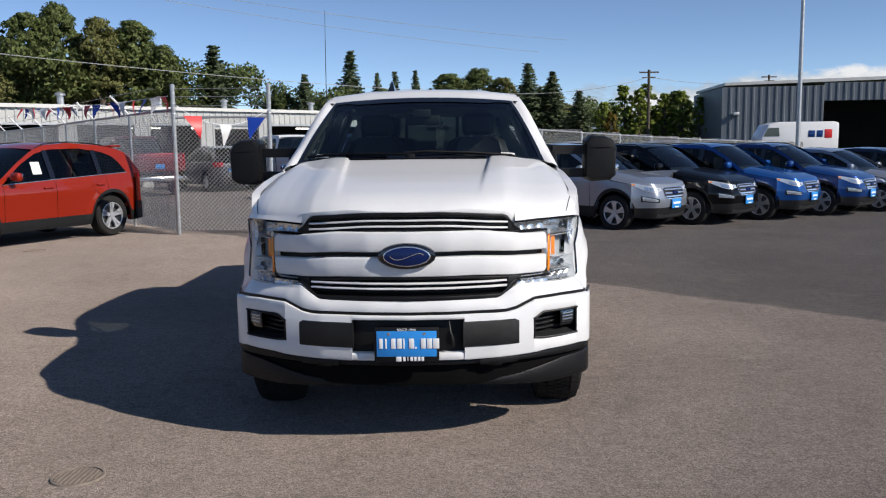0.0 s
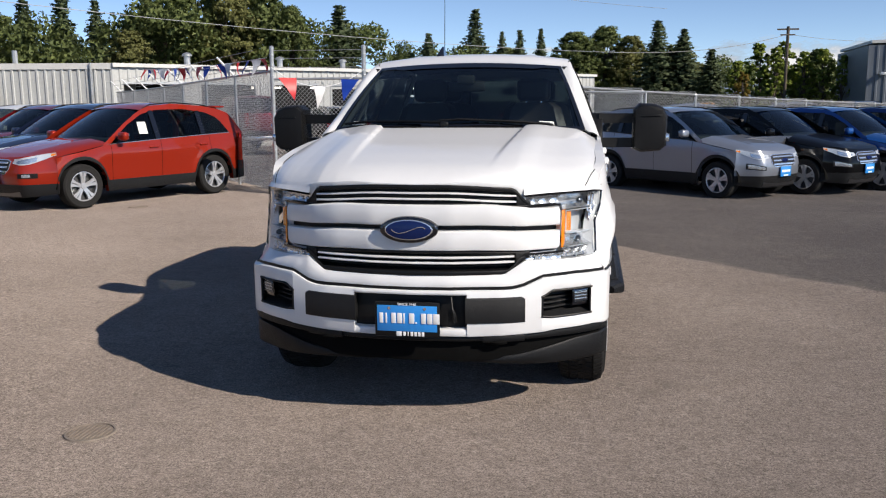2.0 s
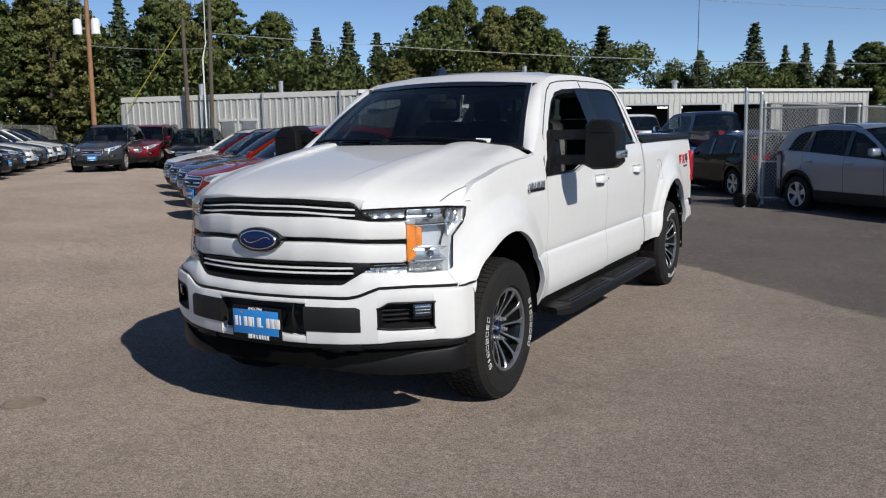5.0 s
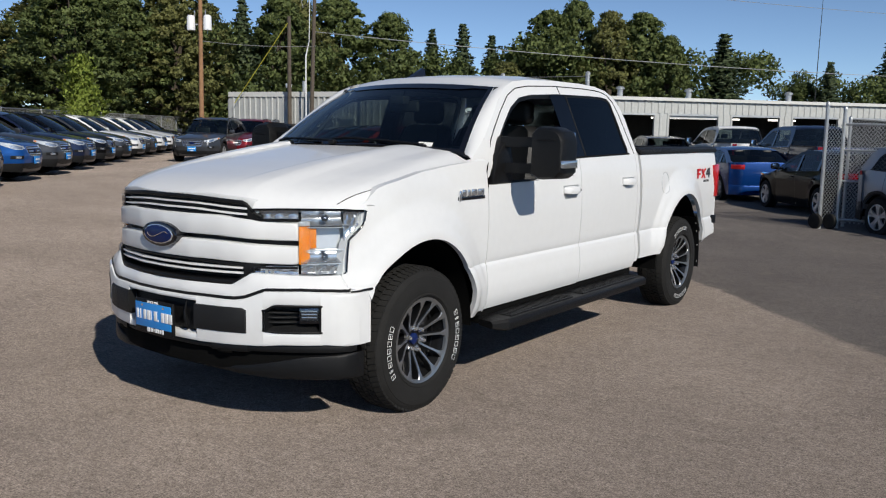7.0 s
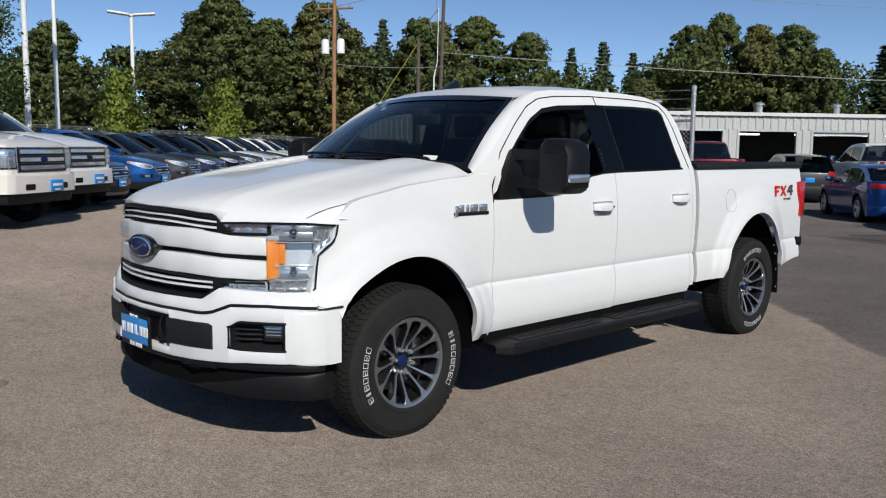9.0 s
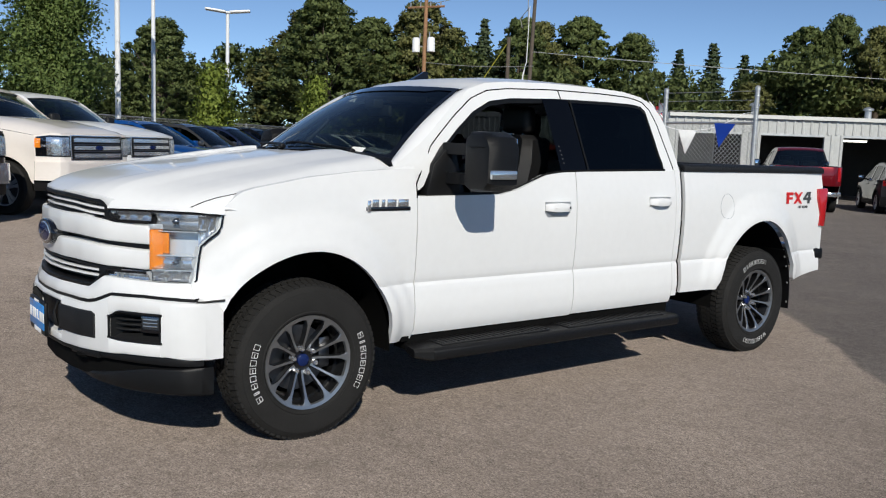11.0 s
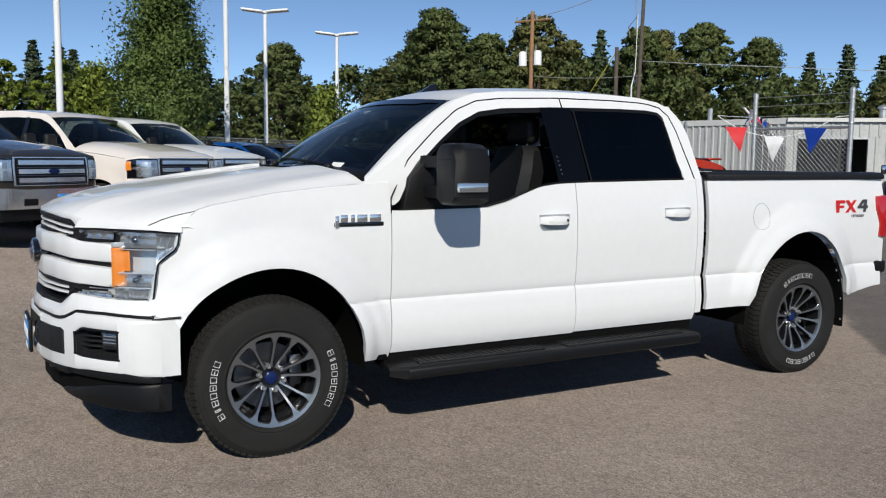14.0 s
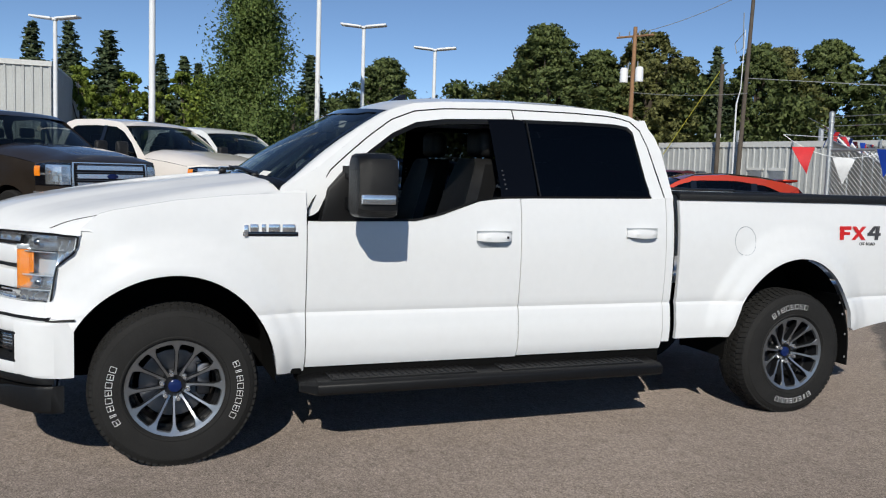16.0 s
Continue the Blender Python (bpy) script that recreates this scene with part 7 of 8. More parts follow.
        part("vent_cap", lathe([(0.0, 0.10), (0.15, 0.05), (0.20, 0.0), (0.20, -0.06)], (0, 0, 0), 12), GALV, v).matrix_basis = Matrix.Translation((p.x, p.y, top + 0.47)) @ pose(0, 0, 0, 0, -90)
    for q in (0.25, 0.60):
        p = E + (C - E) * q
        part("roof_vent", tube([(p.x, p.y + 1.5, top - 0.2), (p.x, p.y + 1.5, top + 0.55)], 0.10, 8), GALV, shed)
    lamp = part("flood_lamp", box((E.x + 3.4, E.y + 0.45, top + 0.25), (0.22, 0.2, 0.2), 0.04), POLEWHITE, shed)
    part("lamp_post", tube([(E.x + 3.4, E.y + 0.52, 1.0), (E.x + 3.4, E.y + 0.52, top + 0.7)], 0.04, 6), GALV, lamp)


build_shed()


def chain(a, b, z0, z1, lean=Vector((0, 0, 0)), cell=0.075, r=0.0046):
    """Wire netting: crossing diagonal wires as thin three-sided rods."""
    a, b = Vector(a), Vector(b)
    L, H = (b - a).length, z1 - z0
    d = (b - a).normalized()
    verts, faces = [], []
    n = int((L + H) / cell)
    nrm = Vector((d.y, -d.x, 0))
    for sgn in (0, 1):
        for k in range(n):
            s0 = k * cell - H
            u0, u1 = max(0.0, s0), min(L, s0 + H)
            if u1 - u0 < 0.01:
                continue
            h0, h1 = u0 - s0, u1 - s0
            if sgn:
                h0, h1 = H - h0, H - h1
            p, q = a + d * u0 + Vector((0, 0, z0 + h0)), a + d * u1 + Vector((0, 0, z0 + h1))
            ax = (q - p).normalized()
            e1 = nrm * r
            e2 = ax.cross(nrm) * r
            i = len(verts)
            o = nrm * (r * (1 if sgn else -1))
            for w in (p, q):
                verts += [w + o + e1, w + o - e1 * 0.5 + e2 * 0.87, w + o - e1 * 0.5 - e2 * 0.87]
            faces += [(i, i + 3, i + 4, i + 1), (i + 1, i + 4, i + 5, i + 2), (i + 2, i + 5, i + 3, i)]
    me = bpy.data.meshes.new("wire_netting")
    me.from_pydata([tuple(v) for v in verts], [], faces)
    me.materials.append(GALV)
    return me


def netting(parent, *k, **q):
    ob = new("wire_netting", chain(*k, **q))
    ob.parent = parent
    ob["kind"] = "stuff"
    return ob


def post(parent, x, y, z1, r=0.038, cap=True, name="post"):
    z = ground_z(x, y)
    p = part(name, tube([(x, y, z - 0.05), (x, y, z1)], r, 10), GALV, parent)
    part("post_cap", lathe([(0.0, 0.03), (r * 0.7, 0.02), (r * 1.15, 0.0), (r * 1.15, -0.05)], (0, 0, 0), 10), GALV, p).matrix_basis = Matrix.Translation((x, y, z1)) @ pose(0, 0, 0, 0, -90)
    return p


def build_fences():
    A, B = Vector((-4.78, 9.92, 0)), Vector((-3.12, 10.05, 0))
    # the panel between two tall posts, with barbed strands over it
    fp = empty("fence_panel", "chain-link fence panel between tall galvanised posts with barbed wire on top", "fence")
    for p in (A, B):
        q = post(fp, p.x, p.y, 2.62)
        for z in (0.3, 0.8, 1.3, 1.75, 2.12, 2.3, 2.48):
            part("tie_band", lathe([(0.044, -0.012), (0.047, 0.0), (0.044, 0.012)], (0, 0, 0), 10), GALV, q).matrix_basis = Matrix.Translation((p.x, p.y, z)) @ pose(0, 0, 0, 0, -90)
    netting(fp, A, B, 0.06, 2.05)
    part("top_rail", tube([A + Vector((0, 0, 2.06)), B + Vector((0, 0, 2.06))], 0.022, 8), GALV, fp)
    for z in (2.26, 2.42, 2.56):
        part("barbed_strand", tube([A + Vector((0, 0, z)), B + Vector((0, 0, z))], 0.005, 4), GALV, fp)
    # the long fence behind the SUV row, with grey slats and arms that lean out
    D = Vector((-0.617, 0.787, 0))
    lf = empty("long_fence", "galvanised chain-link fence with leaning barbed-wire arms", "fence")
    Lf = 18.6
    end = A + D * Lf

    def gz_at(q):
        return ground_z(q.x, q.y)
    for k in range(8):
        p, q = A + D * (Lf / 7.5 * k), A + D * min(Lf, Lf / 7.5 * (k + 1))
        g = (gz_at(p) + gz_at(q)) / 2
        if k:
            post(lf, p.x, p.y, 2.22 + gz_at(p), 0.03)
            part("barb_arm", tube([(p.x, p.y, 2.2 + gz_at(p)), p + Vector((-0.28, -0.22, 2.58 + gz_at(p)))], 0.022, 6), POLEWHITE, lf)
        netting(lf, p, q, 0.05 + g, 2.2 + g)
        part("top_rail", tube([p + Vector((0, 0, 2.21 + gz_at(p))), q + Vector((0, 0, 2.21 + gz_at(q)))], 0.022, 6), GALV, lf)
        for o in (0.3, 0.6, 0.95):
            part("barbed_strand", tube([p + Vector((-0.28 * o, -0.22 * o, 2.2 + 0.38 * o + gz_at(p))), q + Vector((-0.28 * o, -0.22 * o, 2.2 + 0.38 * o + gz_at(q)))], 0.005, 4), GALV, lf)
    # sliding gate, standing open
    G0, G1 = Vector((0.30, 12.55, 0)), Vector((1.95, 12.95, 0))
    ga = empty("sliding_gate", "open chain-link sliding gate on rubber wheels", "gate")
    gz = ground_z(0.5, 12.8)
    for p, h in ((G0, 2.22), (Vector((0.52, 12.9, 0)), 2.15)):
        post(ga, p.x, p.y, h + gz, 0.032)
    part("gate_rail", tube([(0.52, 12.9, 1.86 + gz), (*G1.xy, 1.84 + gz)], 0.024, 8), GALV, ga)
    part("gate_rail", tube([(0.52, 12.9, 1.40 + gz), (*G1.xy, 1.40 + gz)], 0.02, 8), GALV, ga)
    part("gate_rail", tube([(0.52, 12.9, 0.85 + gz), (*G1.xy, 0.85 + gz)], 0.02, 8), GALV, ga)
    part("gate_rail", tube([(0.52, 12.9, 0.16 + gz), (*G1.xy, 0.16 + gz)], 0.024, 8), GALV, ga)
    part("gate_stile", tube([(*G1.xy, 0.12 + gz), (*G1.xy, 1.86 + gz)], 0.024, 8), GALV, ga)
    netting(ga, Vector((0.52, 12.9, 0)), G1, 0.1 + gz, 1.85 + gz)
    netting(ga, G0, Vector((0.52, 12.9, 0)), 0.15 + gz, 1.85 + gz)
    for x, y in ((0.24, 12.5), (0.46, 12.6)):
        w = part("gate_wheel", lathe([(0.0, -0.035), (0.10, -0.04), (0.135, -0.03), (0.14, 0.0), (0.135, 0.03), (0.10, 0.04), (0.0, 0.035)], (0, 0, 0), 20), RUBBER, ga)
        w.matrix_basis = Matrix.Translation((x, y, gz + 0.14)) @ pose(0, 0, 0, 0, 0, 60)
        part("wheel_disc", lathe([(0.0, 0.045), (0.06, 0.043), (0.065, 0.036)], (0, 0, 0), 12), GALV, w)
    # far fence to the right
    ff = empty("far_fence", "chain-link fence with top rail along the far side of the lot", "fence")
    S, D2 = Vector((0.52, 13.4, 0)), Vector((0.50, 0.866, 0))

    def crest(k):
        """The lot falls away along this fence."""
        return 1.94 - 0.08 * k + 0.0022 * k * k
    for k in range(15):
        p = S + D2 * (3.05 * k)
        post(ff, p.x, p.y, crest(k), 0.03)
    for k in range(14):
        p, q = S + D2 * (3.05 * k), S + D2 * (3.05 * (k + 1))
        g = (crest(k) + crest(k + 1)) / 2
        netting(ff, p, q, g - 1.85, g + 0.03, cell=0.085, r=0.005)
        part("top_rail", tube([(*p.xy, crest(k) - 0.02), (*q.xy, crest(k + 1) - 0.02)], 0.022, 6), GALV, ff)
    # low fence behind the long SUV row
    bf = empty("back_fence", "chain-link fence behind the long row of SUVs", "fence")
    for k in range(13):
        p = Vector((-22.0 - 2.6 * k, 2.0 + 3.2 * k, 0))
        q = Vector((-22.0 - 2.6 * (k + 1), 2.0 + 3.2 * (k + 1), 0))
        g = ground_z(p.x, p.y)
        post(bf, p.x, p.y, 1.95 + g, 0.03)
        part("top_rail", tube([(*p.xy, 1.92 + g), (*q.xy, 1.92 + g)], 0.025, 6), GALV, bf)
        netting(bf, p, q, 0.1 + g, 1.92 + g, cell=0.11)


build_fences()


def build_flags():
    """Strings of plastic pennants in red, white and blue."""
    def cloth(c, n):
        m = material(n, c, 0.45, vary=0.12, vary_scale=10)
        return m
    mats = [cloth((0.62, 0.03, 0.035), "red_pennant"), cloth((0.78, 0.78, 0.78), "white_pennant"), cloth((0.012, 0.06, 0.42), "blue_pennant")]
    names = ("red", "white", "blue")

    def string(p, q, n, size, sag, start, label, ties=()):
        root = empty("pennant_string", label, "pennants")
        pts = [p.lerp(q, u) - Vector((0, 0, sag * 4 * u * (1 - u))) for u in span(0, 1, 16)]
        part("cord", tube(pts, 0.006, 5), INK, root)
        for a, b in ties:
            part("cord", tube([a, b], 0.005, 5), INK, root)
        d = (q - p).normalized()
        for k in range(n):
            u = (k + 0.5) / n
            c = p.lerp(q, u) - Vector((0, 0, sag * 4 * u * (1 - u)))
            w = size * 0.42
            sway = 0.10 * math.sin(2.3 * k + 1)
            tw = 0.5 * math.sin(1.7 * k)
            dd = Matrix.Rotation(tw, 3, "Z") @ d

            def at(a, b):
                half = w * (1 - b)
                out = d.cross(Vector((0, 0, 1))) * (0.05 * math.sin(3 * b + k) + sway * b)
                return c + dd * (a * half) + Vector((0, 0, -size * b)) + out + d * (sway * b)
            bm = grid(at, (-1, -0.33, 0.33, 1), span(0, 1, 6))
            bm2 = bm.copy()
            for v in bm2.verts:
                v.co += d.cross(Vector((0, 0, 1))) * 0.004
            bmesh.ops.reverse_faces(bm2, faces=bm2.faces)
            join(bm, bm2)
            i = (start + k) % 3
            part("pennant", bm, mats[i], root, names[i] + " triangular pennant")
    A, B = Vector((-4.78, 9.86, 2.25)), Vector((-3.12, 9.98, 2.22))
    string(Vector((-4.30, 8.58, 2.22)), Vector((-3.00, 9.56, 2.19)), 3, 0.37, 0.30, 0, "string of red, white and blue pennants on the fence panel", ((A, Vector((-4.30, 8.58, 2.22))), (B, Vector((-3.00, 9.56, 2.19)))))
    D = Vector((-0.617, 0.787, 0))
    string(A + Vector((-0.05, -0.05, 0.18)), A + D * 11.0 + Vector((-0.25, -0.2, 0.35)), 22, 0.30, 0.06, 0, "string of small pennants along the long fence")


build_flags()


def build_poles():
    for x, y, lean in ((-16.97, 0.68, 0), (-21.1, 5.69, 0)):
        z = ground_z(x, y)
        p = empty("light_pole", "tall white steel light pole on the lot", "light pole", group="white poles")
        part("pole", tube([(x, y, z), (x, y, 9.6)], [0.085, 0.065], 14), POLEWHITE, p)
        part("base_plate", box((x, y, z + 0.03), (0.4, 0.4, 0.06), 0.01), GALV, p)
        part("lamp_head", box((x, y, 9.65), (1.5, 0.32, 0.10), 0.03), POLEWHITE, p)
    for x, y, h in ((-27.67, 8.96, 7.05), (-29.06, 12.45, 6.62), (-29.4, -2.1, 6.6)):
        z = ground_z(x, y)
        p = empty("light_pole", "white light pole with two flat lamp heads", "light pole", group="white lamp poles")
        part("pole", tube([(x, y, z), (x, y, h - 0.1)], [0.085, 0.07], 12), POLEWHITE, p)
        d = Vector((0.42, 0.91, 0))
        for s in (-1, 1):
            c = Vector((x, y, h)) + d * (0.48 * s)
            part("lamp_head", box((0, 0, 0), (0.82, 0.46, 0.08), 0.03), POLEWHITE, p).matrix_basis = Matrix.Translation(c) @ Matrix.Rotation(math.atan2(d.y, d.x), 4, "Z") @ pose(0, 0, 0, 0, -6 * s)
        part("mount", box((x, y, h - 0.06), (0.22, 0.22, 0.10), 0.03), POLEWHITE, p)
    # slim steel pole behind the far fence
    p = empty("flag_pole", "slim pale steel pole behind the far fence", "pole")
    part("pole", tube([(13.95, 30.45, -0.2), (13.95, 30.45, 11.5)], [0.10, 0.06], 12), GALV, p)
    # wooden pole with two transformers
    x, y = -27.2, 20.9
    p = empty("utility_pole", "reddish wooden utility pole with two grey transformers", "utility pole", group="utility poles")
    part("pole", tube([(x, y, 0.0), (x + 0.1, y, 8.0)], [0.11, 0.085], 12), WOOD, p)
    for s in (-1, 1):
        t = part("transformer", lathe([(0.0, 0.35), (0.12, 0.33), (0.17, 0.26), (0.18, -0.30), (0.0, -0.32)], (0, 0, 0), 16), POLEWHITE, p, "grey-white transformer can")
        t.matrix_basis = Matrix.Translation((x + 0.05 + 0.36 * s, y - 0.05 + 0.15 * s, 5.95)) @ pose(0, 0, 0, 0, -90)
        part("bushing", tube([(x + 0.05 + 0.36 * s, y, 6.25), (x + 0.05 + 0.36 * s, y, 6.50)], 0.03, 6), GALV, p)
        part("bracket", tube([(x, y, 5.9), (x + 0.3 * s, y + 0.1 * s, 5.9)], 0.03, 6), GALV, p)
    part("cross_arm", tube([(x - 0.7, y - 0.4, 7.6), (x + 0.9, y + 0.4, 7.6)], 0.05, 6), WOOD, p)
    for k in range(4):
        part("insulator", tube([(x - 0.6 + 0.45 * k, y - 0.35 + 0.22 * k, 7.62), (x - 0.6 + 0.45 * k, y - 0.35 + 0.22 * k, 7.82)], 0.035, 6), GALV, p)
    # tall service pole by the shed
    x, y = -22.8, 23.3
    p = empty("utility_pole", "tall weathered wooden utility pole with crossarm beside the shed", "utility pole", group="utility poles")
    part("pole", tube([(x - 0.15, y, 0.0), (x + 0.22, y, 9.3)], [0.10, 0.07], 12), OLDWOOD, p)
    part("cross_arm", tube([(x - 0.75, y - 0.3, 9.15), (x + 1.1, y + 0.3, 9.0)], 0.06, 6), OLDWOOD, p)
    part("cross_arm", tube([(x - 0.5, y - 0.2, 8.95), (x + 0.9, y + 0.2, 8.88)], 0.05, 6), OLDWOOD, p)
    for k in range(4):
        part("insulator", tube([(x - 0.6 + 0.5 * k, y, 9.15), (x - 0.6 + 0.5 * k, y, 9.35)], 0.035, 6), GALV, p)
    part("riser", tube([(x - 0.30, y - 0.1, 0.5), (x - 0.30, y - 0.1, 4.6), (x - 0.10, y - 0.1, 5.2), (x - 0.15, y, 7.5)], [0.035, 0.035, 0.02, 0.015], 6), POLEWHITE, p, "white conduit")
    part("drop_loop", tube([(x - 0.1, y - 0.1, 7.4), (x - 0.5, y - 0.2, 7.0), (x - 0.35, y - 0.2, 6.6), (x - 0.1, y - 0.1, 6.8), (x - 0.3, y, 8.2)], 0.02, 5), WIRE, p)
    x, y = -24.1, 23.2
    p = empty("wooden_post", "short old wooden pole stub behind the shed", "utility pole", group="utility poles")
    part("pole", tube([(x, y, 0.0), (x, y, 6.3)], [0.095, 0.08], 10), OLDWOOD, p)
    # distant crossarm poles
    for x, y, h in ((18.6, 81.0, 8.2), (39.6, 108.0, 9.4)):
        p = empty("utility_pole", "distant wooden utility pole with crossarm", "utility pole", group="utility poles")
        part("pole", tube([(x, y, 0.0), (x, y, h)], 0.14, 8), OLDWOOD, p)
        part("cross_arm", box((x, y, h - 0.25), (1.9, 0.12, 0.14)), OLDWOOD, p)
        part("cross_arm", box((x, y, h - 0.75), (1.3, 0.12, 0.12)), OLDWOOD, p)
    # cables
    def cable(name, p, q, sag, r, mat=WIRE):
        pts = [Vector(p).lerp(Vector(q), u) - Vector((0, 0, sag * 4 * u * (1 - u))) for u in span(0, 1, 24)]
        tagged(part(name, tube(pts, r, 5), mat, None), "thin overhead cable between the poles", "cable", "overhead cables")
    cable("overhead_cable", (-22.7, 23.3, 5.6), (2.5, 52.0, 4.6), 0.35, 0.014, GALV)
    cable("overhead_cable", (-22.7, 23.3, 8.9), (6.0, 60.0, 8.0), 0.5, 0.011)
    cable("overhead_cable", (-22.4, 23.3, 9.0), (8.0, 58.0, 8.6), 0.5, 0.011)
    cable("overhead_cable", (-27.1, 20.9, 7.7), (-22.4, 23.3, 9.1), 0.2, 0.014)
    cable("overhead_cable", (-27.1, 20.9, 5.2), (-22.6, 23.3, 5.0), 0.1, 0.014)
    cable("overhead_cable", (2.5, 52.0, 4.6), (18.6, 81.0, 7.5), 0.5, 0.02)
    cable("overhead_cable", (18.6, 81.0, 7.5), (39.6, 108.0, 8.6), 0.5, 0.02)
    tagged(part("guy_wire", tube([(-24.1, 23.1, 6.0), (-27.0, 22.6, 2.6)], 0.02, 5), material("yellow_guard", (0.45, 0.42, 0.05), 0.5), None), "yellow guy-wire guard on the pole", "cable")
    # whip aerial behind the fence
    tagged(part("whip_aerial", tube([(-7.5, 45.0, 2.8), (-7.45, 45.0, 9.0)], [0.03, 0.012], 6), TRIM, None), "thin tall aerial mast on the shed roof", "aerial")


build_poles()


def build_far_buildings():
    b = empty("warehouse", "slate-grey ribbed steel warehouse with a dark open doorway", "warehouse")
    A, B = Vector((23.3, 72.0)), Vector((60.0, 66.0))
    d = (B - A).normalized()
    part("wall", ribbed(A, A + d * 8.2, -0.3, 5.9, 0.6, 0.06), SLATE, b)
    part("wall", ribbed(A + d * 8.2, A + d * 15.5, 4.6, 6.1, 0.6, 0.06), SLATE, b)
    part("wall", ribbed(A + d * 15.5, B, -0.3, 6.6, 0.6, 0.06), SLATE, b)
    part("door_box", box((A.x + d.x * 16.2, A.y + d.y * 16.2 - 0.4, 4.4), (1.6, 0.7, 0.5), 0.05), CORRUGATED, b)
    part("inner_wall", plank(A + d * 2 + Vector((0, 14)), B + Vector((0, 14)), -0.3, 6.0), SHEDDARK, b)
    part("side_wall", plank(A, A + Vector((1.5, 15)), -0.3, 5.9, 0.0, 0.2), SLATE, b)
    q = [A, B, B + Vector((0, 15)), A + Vector((1.5, 15))]
    bm = loft([[Vector((*v, 6.05 + 0.018 * (v.x - A.x))) for v in q], [Vector((*v, 6.3 + 0.02 * (v.x - A.x))) for v in q]])
    bmesh.ops.recalc_face_normals(bm, faces=bm.faces)
    part("roof", bm, FASCIA, b)
    part("wall_lamp", box((A.x + 0.9, A.y - 0.4, 3.6), (0.5, 0.4, 0.25), 0.03), GALV, b)
    # white building at the far left
    b = empty("showroom", "low white ribbed-steel building behind the heavy pickups", "building")
    part("wall", ribbed((-36.6, -14.0), (-36.4, -2.6), 0.2, 5.6, 0.35, 0.05), CORRUGATED, b)
    part("wall", ribbed((-36.4, -2.6), (-52.0, -1.6), 0.2, 5.6, 0.35, 0.05), CORRUGATED, b)
    bm = loft([[Vector((x, y, z)) for x, y in ((-36.5, -14), (-36.3, -2.6), (-52, -1.6), (-52, -14))] for z in (5.5, 5.72)])
    bmesh.ops.recalc_face_normals(bm, faces=bm.faces)
    part("roof", bm, FASCIA, b)
    # white delivery van by the far fence; its marks are plain blocks
    v = empty("delivery_van", "white delivery van with coloured blocks on its side", "van")
    x, y = 19.6, 51.5
    part("cargo_body", prism([(x, 0.55), (x + 5.0, 0.55), (x + 5.0, 2.42), (x + 4.7, 2.52), (x + 1.2, 2.52), (x + 0.5, 2.35), (x + 0.05, 1.5)], "y", y, y + 2.0, 0.06), WHITE, v)
    part("windshield", prism([(x + 0.18, 1.6), (x + 1.2, 1.6), (x + 1.15, 2.15), (x + 0.46, 2.15)], "y", y - 0.012, y + 2.01), GLOSSB, v)
    for dx, w, m in ((3.0, 0.5, 0), (3.55, 0.45, 0), (4.05, 0.55, 1)):
        part("side_mark", box((x + dx + w / 2, y - 0.015, 1.75), (w * 0.85, 0.02, 0.55 if m else 0.42), 0.004), DECALRED if m else ROYAL, v)
    for dx in (0.95, 4.1):
        w = part("wheel", lathe([(0.0, 0.1), (0.22, 0.1), (0.35, 0.1), (0.37, 0.0), (0.35, -0.1)], (0, 0, 0), 20), RUBBER, v)
        w.matrix_basis = Matrix.Translation((x + dx, y + 0.12, ground_z(x, y) + 0.37)) @ pose(0, 0, 0, 0, 0, -90)
    # yellow machine behind the fence
    m = empty("yellow_loader", "small yellow machine parked behind the fence", "machine")
    ym = material("machine_yellow", (0.55, 0.26, 0.02), 0.5, vary=0.1)
    part("body", box((6.2, 38.0, 0.85), (1.0, 1.2, 0.75), 0.1), ym, m)
    part("cab", box((6.2, 38.0, 1.33), (0.8, 1.0, 0.30), 0.06), ym, m)
    for dx in (-0.35, 0.35):
        w = part("wheel", lathe([(0.0, 0.12), (0.2, 0.12), (0.27, 0.06), (0.27, -0.1)], (0, 0, 0), 18), RUBBER, m)
        w.matrix_basis = Matrix.Translation((6.2 + dx, 37.4, ground_z(6.2, 37.4) + 0.27)) @ pose(0, 0, 0, 0, 0, -90)


build_far_buildings()


def build_drains():
    for x, y, r in ((-1.60, -1.36, 0.125), (-6.29, 7.67, 0.16)):
        d = empty("drain_cover", "small round rusty iron drain cover set in the asphalt", "drain cover", group="drain covers")
        z = ground_z(x, y)
        part("frame_ring", lathe([(r * 0.9, 0.002), (r * 0.92, 0.008), (r, 0.008), (r * 1.03, 0.0)], (0, 0, 0), 32), RUST, d).matrix_basis = Matrix.Translation((x, y, z + 0.002)) @ pose(0, 0, 0, 0, -90)
        part("cover", lathe([(0.0, 0.004), (r * 0.88, 0.004), (r * 0.9, 0.0)], (0, 0, 0), 32), RUST, d).matrix_basis = Matrix.Translation((x, y, z + 0.001)) @ pose(0, 0, 0, 0, -90)
        for k in range(9):
            o = (k - 4) * r * 0.19
            h = math.sqrt(max(0.0, (r * 0.84) ** 2 - o * o))
            part("cover_rib", box((x + o, y, z + 0.007), (r * 0.07, 2 * h, 0.006), 0.002), RUST, d)


build_drains()

# ---------------------------------------------------------------- trees


